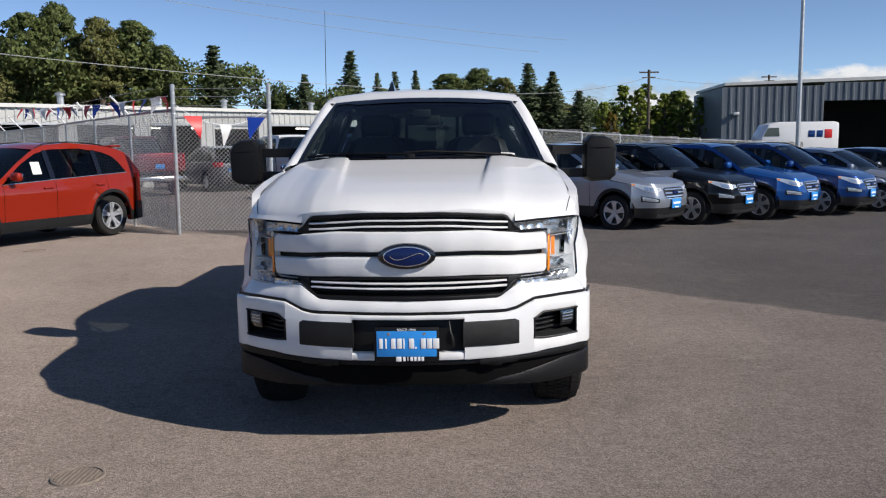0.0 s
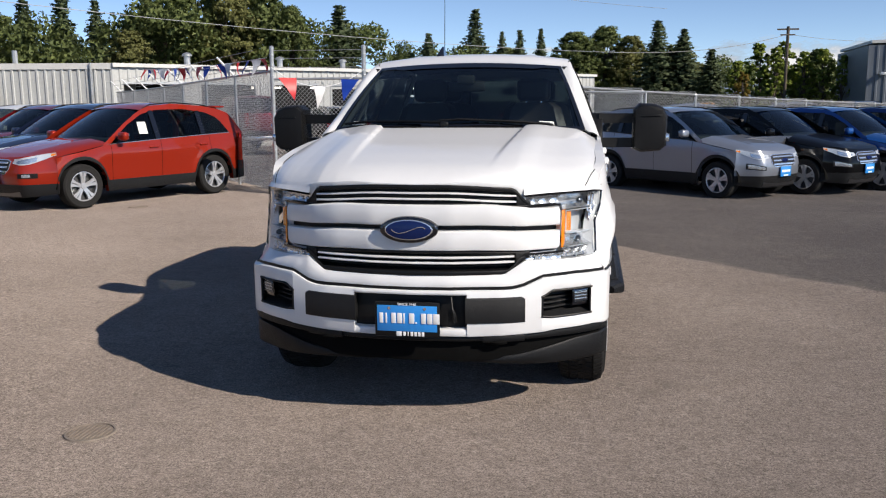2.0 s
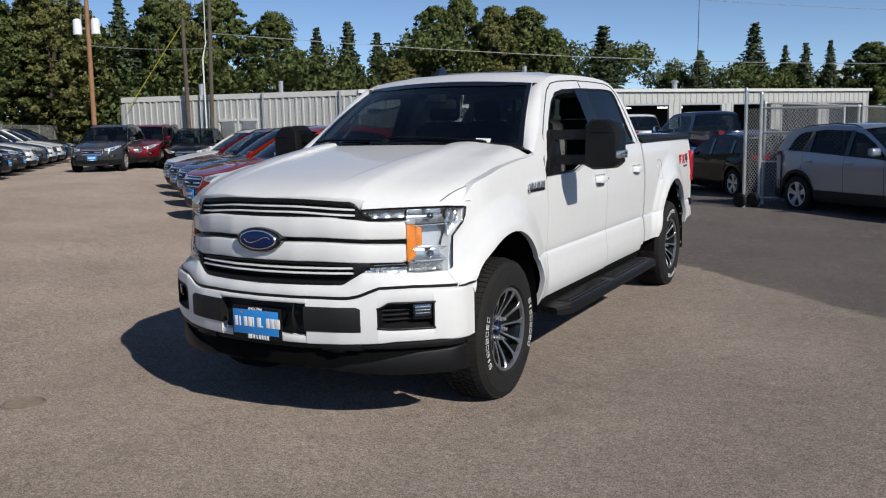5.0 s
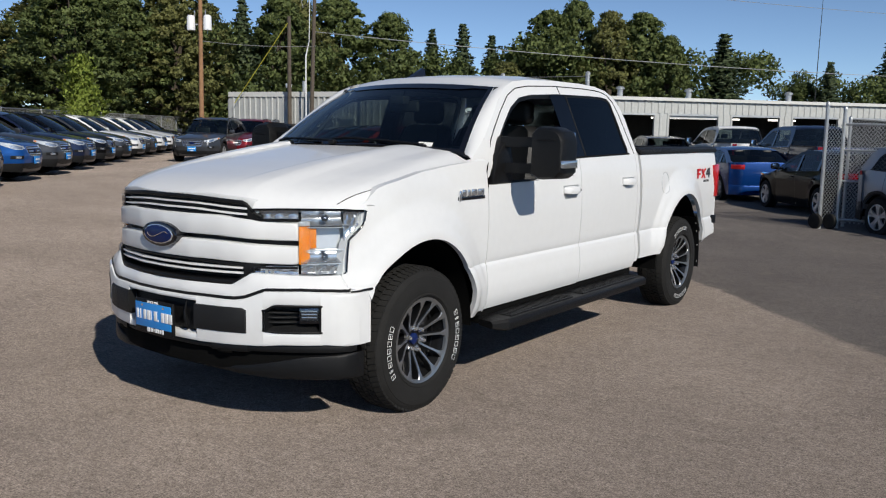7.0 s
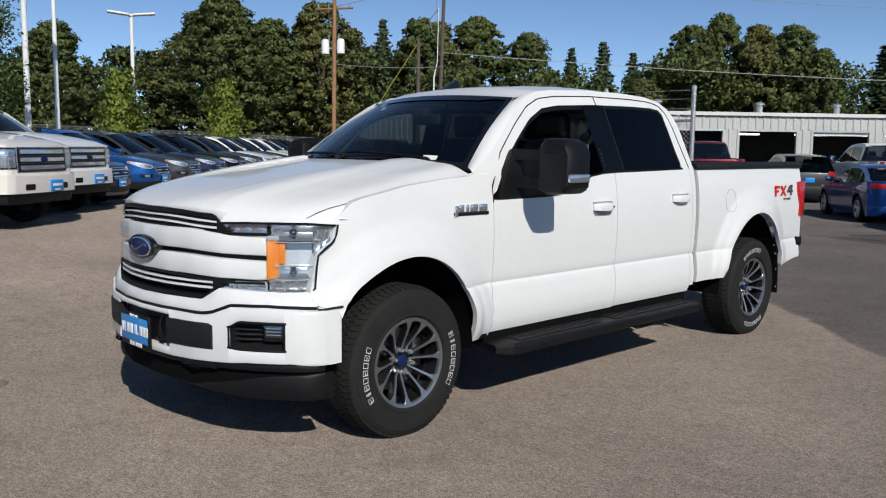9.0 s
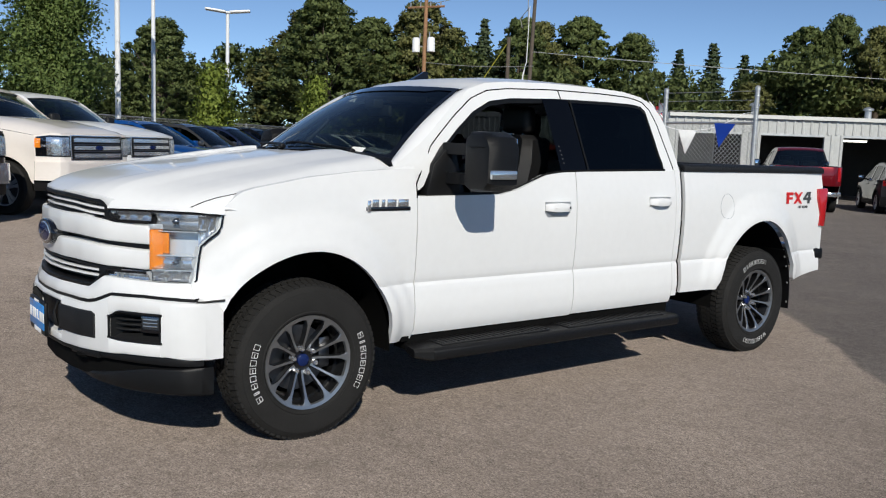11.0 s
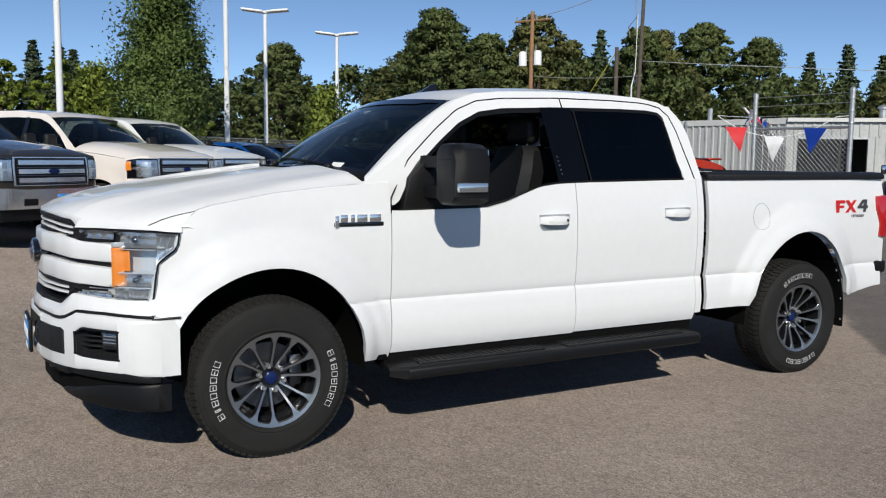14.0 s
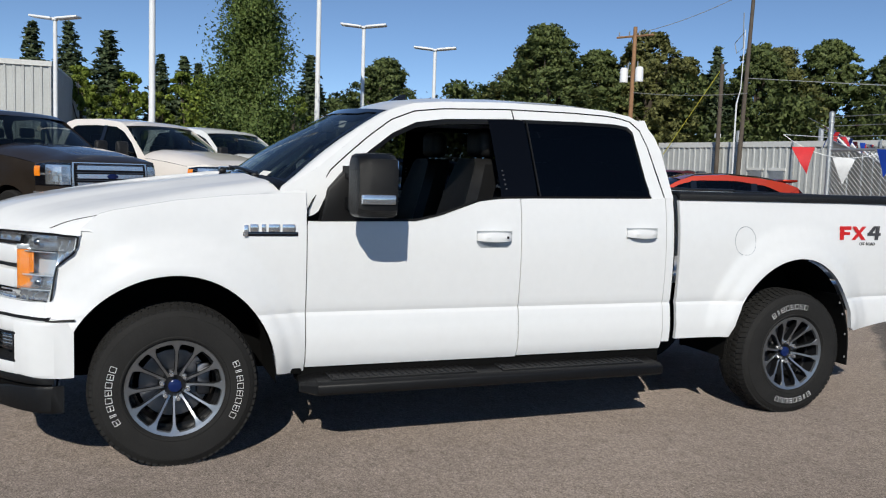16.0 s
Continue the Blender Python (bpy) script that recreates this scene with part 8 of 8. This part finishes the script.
def leaf_material(name, dark, light, through=0.25):
    m = bpy.data.materials.new(name)
    m.use_nodes = True
    nt = m.node_tree
    b = nt.nodes["Principled BSDF"]
    g, mix = nt.nodes.new("ShaderNodeNewGeometry"), nt.nodes.new("ShaderNodeMix")
    mix.data_type = "RGBA"
    mix.inputs[6].default_value, mix.inputs[7].default_value = (*dark, 1), (*light, 1)
    nt.links.new(g.outputs["Random Per Island"], mix.inputs["Factor"])
    nt.links.new(mix.outputs[2], b.inputs["Base Color"])
    b.inputs["Roughness"].default_value = 0.6
    b.inputs["Specular IOR Level"].default_value = 0.25
    tr, ms = nt.nodes.new("ShaderNodeBsdfTranslucent"), nt.nodes.new("ShaderNodeMixShader")
    nt.links.new(mix.outputs[2], tr.inputs["Color"])
    ms.inputs[0].default_value = through
    nt.links.new(b.outputs[0], ms.inputs[1])
    nt.links.new(tr.outputs[0], ms.inputs[2])
    nt.links.new(ms.outputs[0], nt.nodes["Material Output"].inputs["Surface"])
    return m


OAKLEAF = leaf_material("broad_leaf", (0.085, 0.116, 0.040), (0.190, 0.232, 0.080), 0.32)
OLIVELEAF = leaf_material("olive_leaf", (0.120, 0.128, 0.045), (0.245, 0.250, 0.088), 0.32)
NEEDLE = leaf_material("needles", (0.045, 0.072, 0.036), (0.120, 0.152, 0.074), 0.22)
YOUNGLEAF = leaf_material("young_leaf", (0.145, 0.20, 0.032), (0.33, 0.40, 0.08), 0.35)
SLIMLEAF = leaf_material("slim_tree_leaf", (0.090, 0.140, 0.036), (0.200, 0.265, 0.078), 0.32)
GOLDLEAF = leaf_material("turning_leaf", (0.11, 0.085, 0.015), (0.26, 0.18, 0.03), 0.35)
BARK = material("bark", (0.085, 0.066, 0.05), 0.9, vary=0.3, vary_scale=3, bump=0.6, scale=25)
RNG = np.random.default_rng(7)


def leaves(centres, size, mat, name="crown", flat=0.0, outward=None):
    """Small leaf sprays at the given places, each turned its own way; they catch light as the clump that they clothe."""
    c = np.asarray(centres, float)
    n = len(c)
    a = RNG.normal(size=(n, 3))
    a[:, 2] *= 1 - 0.5 * flat
    a /= np.linalg.norm(a, axis=1, keepdims=True)
    b = RNG.normal(size=(n, 3))
    b[:, 2] *= 1 - flat
    b -= a * (a * b).sum(1, keepdims=True)
    b /= np.linalg.norm(b, axis=1, keepdims=True)
    s = size * RNG.uniform(0.55, 1.45, (n, 1))
    v = np.stack([c + a * s * 0.62, c - a * s * 0.38 + b * s * 0.36, c - a * s * 0.38 - b * s * 0.36], 1)
    if outward is not None:
        turn = (np.cross(v[:, 1] - v[:, 0], v[:, 2] - v[:, 0]) * np.asarray(outward, float)).sum(1) < 0
        v[turn] = v[turn][:, [0, 2, 1]]
    me = bpy.data.meshes.new(name)
    me.from_pydata(v.reshape(-1, 3).tolist(), [], np.arange(3 * n).reshape(-1, 3).tolist())
    if outward is not None:
        k = np.asarray(outward, float) + RNG.normal(0, 0.45, (n, 3))
        k /= np.linalg.norm(k, axis=1, keepdims=True)
        me.normals_split_custom_set_from_vertices(np.repeat(k, 3, 0).tolist())
    me.materials.append(mat)
    return me


def hang(me, root, name="crown"):
    ob = new(name, me)
    ob.parent = root
    return ob


def blobs(clumps, per):
    """Places in many uneven clumps (x, y, z, radius), and the way that each looks outwards."""
    out, way = [], []
    for x, y, z, r in clumps:
        d = RNG.normal(size=(per, 3))
        d /= np.linalg.norm(d, axis=1, keepdims=True)
        rad = r * RNG.uniform(0.35, 1.12, (per, 1)) * RNG.uniform(0.8, 1.15, 3)
        out.append(np.array((x, y, z)) + d * rad * (1, 1, 0.72))
        far = np.array((x, y, 0.3))
        way.append(d * 0.8 + 0.55 * far / max(0.5, np.linalg.norm(far)))
    return np.concatenate(out), np.concatenate(way)


def broad_tree(label, mat, h=12.0, w=4.0, clumps=560, per=74, size=0.215, low=0.05, group="broad-leaved trees"):
    root = empty("broadleaf_tree", label, "tree", group=group)
    bm = tube([(0, 0, -0.3), (0.05, 0, h * 0.2), (0.1, 0.1, h * 0.5), (0.1, 0.1, h * 0.8)], [h * 0.026, h * 0.02, h * 0.012, h * 0.003], 8)
    cl = []
    lobes = [(RNG.uniform(0, 2 * math.pi), RNG.uniform(0.25, 0.95), RNG.uniform(0.5, 1.0)) for _ in range(9)]
    for k in range(clumps):
        u = RNG.uniform(0, 1) ** 0.9
        a = RNG.uniform(0, 2 * math.pi)
        # uneven outline: some sides reach out or up further than others
        bulge = max(0.74 + 0.40 * b * max(0.0, math.cos(a - c)) ** 3 * math.exp(-((u - d) / 0.15) ** 2) for c, d, b in lobes)
        z = h * (low + (0.99 - low) * u)
        prof = math.sin(math.pi * min(1, 0.27 + 0.67 * u)) ** 0.7 if u < 0.75 else 0.78 * (1.04 - u) ** 0.5 * 1.55
        q = w * prof * bulge * math.sqrt(RNG.uniform(0.12, 1.0)) * RNG.uniform(0.85, 1.15)
        r = w * (0.05 + 0.12 * RNG.uniform(0, 1) ** 2.0)
        cl.append((q * math.cos(a), q * math.sin(a), z, r))
        if k < 16:
            tube([(0.08, 0.05, z * 0.55), (q * 0.5 * math.cos(a), q * 0.5 * math.sin(a), z * 0.82), (q * 0.95 * math.cos(a), q * 0.95 * math.sin(a), z)], [h * 0.010, h * 0.006, h * 0.002], 5, bm)
    part("trunk", bm, BARK, root)
    pts, way = blobs(cl, per)
    hang(leaves(pts, size, mat, outward=way), root)
    return root


def conifer(label, mat, h=12.0, w=2.2, group="conifers"):
    root = empty("conifer", label, "tree", group=group)
    part("trunk", tube([(0, 0, -0.3), (0, 0, h * 0.5), (0, 0, h * 0.98)], [h * 0.02, h * 0.012, h * 0.002], 8), BARK, root)
    pts = []
    lv = 34
    for i in range(lv):
        u = i / (lv - 1)
        z = h * (0.06 + 0.93 * u)
        reach = w * (1 - u) ** 0.85 * RNG.uniform(0.78, 1.12) + 0.03
        nb = int(6 + 8 * (1 - u))
        for k in range(nb):
            a = 2 * math.pi * (k + RNG.uniform(-0.35, 0.35)) / nb + i
            L = reach * RNG.uniform(0.7, 1.12)
            m = max(3, int(L / 0.13))
            for j in range(m):
                q = (j + 0.6) / m
                if q < 0.12:
                    continue
                for _ in range(5):
                    pts.append((L * q * math.cos(a) + RNG.normal(0, 0.09), L * q * math.sin(a) + RNG.normal(0, 0.09), z - 0.28 * L * q * q + 0.14 * L * q + RNG.normal(0, 0.07) - 0.02))
    pts = np.array(pts)
    hang(leaves(pts, 0.27, mat, flat=0.4, outward=pts * (1, 1, 0) / np.maximum(0.2, np.linalg.norm(pts[:, :2], axis=1, keepdims=True)) + (0, 0, 0.35)), root)
    return root


def slim_tree(label, mat, h=7.0, w=1.6, n=5200, size=0.16, group="young trees"):
    root = empty("young_tree", label, "tree", group=group)
    bm = tube([(0, 0, -0.2), (0.03, 0, h * 0.4), (0, 0.03, h * 0.95)], [h * 0.011, h * 0.008, h * 0.001], 8)
    pts = []
    for k in range(46):
        u = 0.10 + 0.84 * k / 45
        a = RNG.uniform(0, 2 * math.pi)
        L = w * (1.12 - 0.88 * u) * RNG.uniform(0.75, 1.1)
        rise = L * RNG.uniform(0.7, 1.3)
        p0, p1 = Vector((0, 0, h * u * 0.85)), Vector((L * math.cos(a), L * math.sin(a), h * u * 0.85 + rise * 0.9))
        tube([p0, p0.lerp(p1, 0.5) + Vector((0, 0, 0.05)), p1], [0.022, 0.014, 0.004], 4, bm)
        m = n // 46
        q = RNG.uniform(0.15, 1.05, m)
        for t in q:
            c = p0.lerp(p1, float(t))
            s = 0.16 * (0.6 + float(t))
            pts.append((c.x + RNG.normal(0, s), c.y + RNG.normal(0, s), min(h * 1.0, c.z + RNG.normal(0, s))))
    part("trunk", bm, BARK, root)
    pts = np.array(pts)
    hang(leaves(pts, size, mat, outward=pts * (0.9, 0.9, 0) + (0, 0, 0.3)), root)
    return root


OAKS = [broad_tree("tall dark green broad-leaved tree with an uneven crown", OAKLEAF), broad_tree("tall full green tree with a clumpy crown", OAKLEAF, clumps=520, low=0.03), broad_tree("tall olive-green tree touched with brown", OLIVELEAF, clumps=520, low=0.03)]
CONES = [conifer("dark green conifer with a pointed top", NEEDLE), conifer("slender dark conifer with drooping branches", NEEDLE)]
YOUNG = slim_tree("young bright green tree with airy leaves", YOUNGLEAF, 5.0, 1.2, 9000, 0.16)
SLIM = slim_tree("slender young green tree behind the pickups", SLIMLEAF, 7.6, 1.35, 62000, 0.078, "young trees")
POP = broad_tree("light green columnar poplar", YOUNGLEAF, 7.2, 1.5, 150, 90, 0.20, 0.03, "poplars")
GOLD = broad_tree("small bush turning yellow", GOLDLEAF, 3.6, 1.2, 60, 70, 0.20, 0.05, "bushes")
BUSH = broad_tree("light green bushy tree behind the lot", YOUNGLEAF, 5.4, 1.5, 90, 100, 0.20, 0.04, "bushes")

oaks_west = [(-51.8, 17.6, 8.2, 2.3), (-49.5, 28.4, 11.5, 3.9), (-52.6, 38.8, 12.4, 4.0), (-51.5, 48.5, 12.2, 3.3), (-42.2, 14.3, 7.4, 2.6), (-56.7, 31.3, 11.2, 4.6), (-54.1, 35.3, 11.0, 3.8), (-58.6, 42.8, 11.6, 3.8), (-53.3, 52.0, 12.3, 4.3), (-53.9, 58.5, 13.6, 4.3), (-49.6, 60.9, 12.3, 3.6), (-60.5, 48.0, 12.0, 4.6)]
oaks_north = [(-33.1, 61.8, 11.8, 3.0), (-32.4, 65.5, 12.9, 3.0), (-28.4, 63.9, 11.5, 3.1), (-26.2, 65.9, 11.6, 2.9), (-23.5, 64.7, 9.4, 2.3), (-29.5, 49.5, 6.5, 2.2), (-1.7, 114.6, 10.7, 4.0), (2.6, 116.6, 11.4, 4.2), (6.0, 114.5, 10.0, 3.2), (26.5, 101.5, 7.3, 3.0), (-19.7, 92.6, 7.1, 3.4), (-43.5, 76.0, 9.0, 4.5), (-37.0, 78.0, 8.5, 4.5), (-10.5, 112.0, 8.6, 4.0), (12.5, 116.0, 8.2, 4.5)]
cones_west = [(-69.3, -5.8, 11.6, 2.2), (-69.5, -3.2, 11.9, 2.2), (-64.5, -0.3, 10.8, 2.4), (-69.4, 3.7, 9.9, 1.8), (-69.3, 5.5, 9.9, 1.8), (-74.2, 7.1, 9.9, 1.9), (-53.1, 12.4, 8.7, 1.9), (-51.1, 44.1, 11.6, 1.8), (-58.3, 27.8, 7.4, 1.7), (-48.9, 66.6, 11.5, 1.9), (-46.4, 68.4, 12.1, 2.1), (-44.0, 70.0, 11.0, 1.9)]
cones_north = [(-22.0, 73.5, 10.4, 2.6), (-17.0, 91.1, 9.1, 1.9), (-13.5, 103.8, 12.8, 2.5), (-10.7, 109.1, 10.5, 1.5), (-8.4, 109.3, 10.7, 1.7), (-5.7, 109.5, 10.8, 1.5), (8.6, 104.3, 11.1, 2.7), (11.6, 104.1, 10.0, 2.4), (13.5, 93.8, 7.1, 2.1)]


def plant(protos, places, h0, w0):
    for k, (x, y, h, w) in enumerate(places):
        src = protos[k % len(protos)]
        m = Matrix.Translation((x, y, ground_z(x, y))) @ pose(0, 0, 0, 0, 0, 47.0 * k) @ Matrix.Diagonal((w / w0, w / w0, h / h0, 1))
        if k < len(protos) and not src.get("set"):
            src.matrix_basis = m
            src["set"] = 1
        else:
            ob = copy_thing(src, Matrix.Identity(4))
            ob.matrix_basis = m
            if "set" in ob:
                del ob["set"]


plant(OAKS, oaks_west + oaks_north, 12.0, 3.45)
plant(CONES, cones_west + cones_north, 12.0, 1.38)
plant([SLIM], [(-18.7, 3.3, 7.1, 1.75)], 7.6, 1.75)
plant([YOUNG], [(-38.5, 4.2, 6.0, 1.7), (-28.3, 11.6, 4.5, 1.25), (-31.9, 18.1, 4.7, 1.2), (-33.5, 6.5, 4.2, 1.3)], 5.0, 1.55)
plant([POP], [(16.6, 83.1, 7.0, 1.8), (19.2, 84.7, 7.2, 1.9), (23.8, 81.5, 5.7, 1.3), (24.8, 79.2, 5.8, 1.3), (15.0, 86.0, 5.5, 1.5), (17.9, 82.4, 6.6, 1.7), (20.8, 84.0, 6.2, 1.7), (22.3, 83.0, 6.4, 1.5), (26.2, 80.4, 5.4, 1.5)], 7.2, 1.6)
plant([GOLD], [(12.0, 63.7, 3.8, 1.2), (26.0, 86.0, 4.5, 1.4)], 3.6, 1.5)
plant([BUSH], [(-44.5, -1.7, 5.7, 1.8), (-46.5, 0.4, 5.3, 1.7), (-49.4, 2.5, 5.4, 1.9), (-39.0, 23.0, 3.4, 1.8), (-41.0, 9.0, 5.0, 2.2), (-44.0, 6.0, 5.2, 2.2), (-52.0, -5.5, 6.6, 2.6), (-55.0, -2.0, 7.2, 2.8), (-53.0, 1.0, 6.8, 2.6), (-57.0, 4.5, 7.4, 3.0), (-50.0, 6.0, 6.4, 2.6), (-58.0, 9.0, 7.6, 3.0), (-60.0, -7.5, 7.8, 3.0)], 5.4, 1.9)
for o in OAKS + CONES + [SLIM, YOUNG, POP, GOLD, BUSH]:
    if "set" in o:
        del o["set"]

# dark undergrowth under the far trees, one belt that nobody could count
cl = []
for k in range(460):
    u = k / 459
    a = radians(-104 + 128 * u)
    R = 72 + 46 * smooth(0.60, 0.80, u) + RNG.uniform(-5, 9)
    top = 4.4 + 5.2 * smooth(0.14, 0.24, u) * smooth(0.93, 0.80, u) * (0.75 + 0.25 * math.sin(23 * u))
    cl.append((5 + R * math.sin(a), R * math.cos(a), RNG.uniform(0.3, top), RNG.uniform(1.2, 2.3)))
pts, way = blobs(cl, 400)
ob = new("undergrowth", leaves(pts, 0.34, OAKLEAF, "undergrowth", outward=way * (1, 1, 1) + (0.4, -0.3, 0)))
tagged(ob, "dense dark undergrowth beneath the far trees", "undergrowth", kind="stuff")

# ---------------------------------------------------------------- hills and clouds far off
# the haze of distance is mixed into this blue base colour
HILL = material("hazy_blue_hill", (0.20, 0.26, 0.34), 1.0, vary=0.12, vary_scale=0.004)


def cloud_material():
    """White puffs with flat bases over clear gaps; sunlit and shaded tones are emitted colour."""
    m = bpy.data.materials.new("cloud_white")
    m.use_nodes = True
    nt = m.node_tree
    L, N = nt.links.new, nt.nodes.new
    nt.nodes.remove(nt.nodes["Principled BSDF"])
    tc, mp, n1, n2 = N("ShaderNodeTexCoord"), N("ShaderNodeMapping"), N("ShaderNodeTexNoise"), N("ShaderNodeTexNoise")
    mp.inputs["Scale"].default_value = (0.0042, 0.0042, 0.0095)
    L(tc.outputs["Object"], mp.inputs["Vector"])
    n1.inputs["Scale"].default_value, n1.inputs["Detail"].default_value, n1.inputs["Roughness"].default_value = 1.0, 9.0, 0.56
    n2.inputs["Scale"].default_value, n2.inputs["Detail"].default_value = 0.35, 2.0
    L(mp.outputs[0], n1.inputs["Vector"])
    L(mp.outputs[0], n2.inputs["Vector"])
    sep = N("ShaderNodeSeparateXYZ")
    L(tc.outputs["Object"], sep.inputs[0])

    def op(kind, a, b):
        q = N("ShaderNodeMath")
        q.operation = kind
        for i, v in enumerate((a, b)):
            if isinstance(v, float):
                q.inputs[i].default_value = v
            else:
                L(v, q.inputs[i])
        return q.outputs[0]

    def remap(v, a, b, c=0.0, d=1.0):
        q = N("ShaderNodeMapRange")
        for k, w in zip(("From Min", "From Max", "To Min", "To Max"), (a, b, c, d)):
            q.inputs[k].default_value = w
        L(v, q.inputs["Value"])
        return q.outputs[0]
    body = op("ADD", n1.outputs[0], op("MULTIPLY", n2.outputs[0], 0.55))
    height = remap(sep.outputs[2], 185.0, 290.0, 0.0, 0.42)
    east = remap(sep.outputs[0], 330.0, 480.0, 0.22, 0.0)
    dens = remap(op("SUBTRACT", op("SUBTRACT", body, height), east), 0.60, 0.74)
    # the sheet glows by itself, white for sunlit puffs and blue-grey for shaded ones
    glow, clear, mix = N("ShaderNodeEmission"), N("ShaderNodeBsdfTransparent"), N("ShaderNodeMixShader")
    col = N("ShaderNodeMix")
    col.data_type = "RGBA"
    col.inputs[6].default_value, col.inputs[7].default_value = (0.42, 0.50, 0.60, 1), (0.90, 0.92, 0.95, 1)
    L(remap(n1.outputs[0], 0.38, 0.62), col.inputs["Factor"])
    L(col.outputs[2], glow.inputs["Color"])
    glow.inputs["Strength"].default_value = 1.0
    L(dens, mix.inputs[0])
    L(clear.outputs[0], mix.inputs[1])
    L(glow.outputs[0], mix.inputs[2])
    L(mix.outputs[0], nt.nodes["Material Output"].inputs["Surface"])
    return m


def build_distance():
    def ridge(a, v):
        h = 55 + 95 * max(0.0, noise.noise((a * 9, 3.1, 0))) + 45 * noise.noise((a * 30, 1.0, 0)) + 60 * smooth(0.0, 0.5, a)
        return (2600 * math.sin(a), 2600 * math.cos(a) + 300 * v, -20 + max(20, h) * v)
    ob = part("far_hills", grid(ridge, span(-0.5, 1.1, 160), (0, 0.6, 1)), HILL, None)
    tagged(ob, "hazy blue mountain ridge on the horizon", "hills", kind="structure")
    # one far sheet of thin cloud, open between its puffs
    def sheet(a, v):
        return (3300 * math.sin(a), 3300 * math.cos(a), 40 + 330 * v)
    ob = part("cloud_bank", grid(sheet, span(-0.35, 0.9, 60), span(0, 1, 8)), cloud_material(), None)
    tagged(ob, "low bank of white cumulus cloud far behind the trees", "cloud", kind="structure")


build_distance()
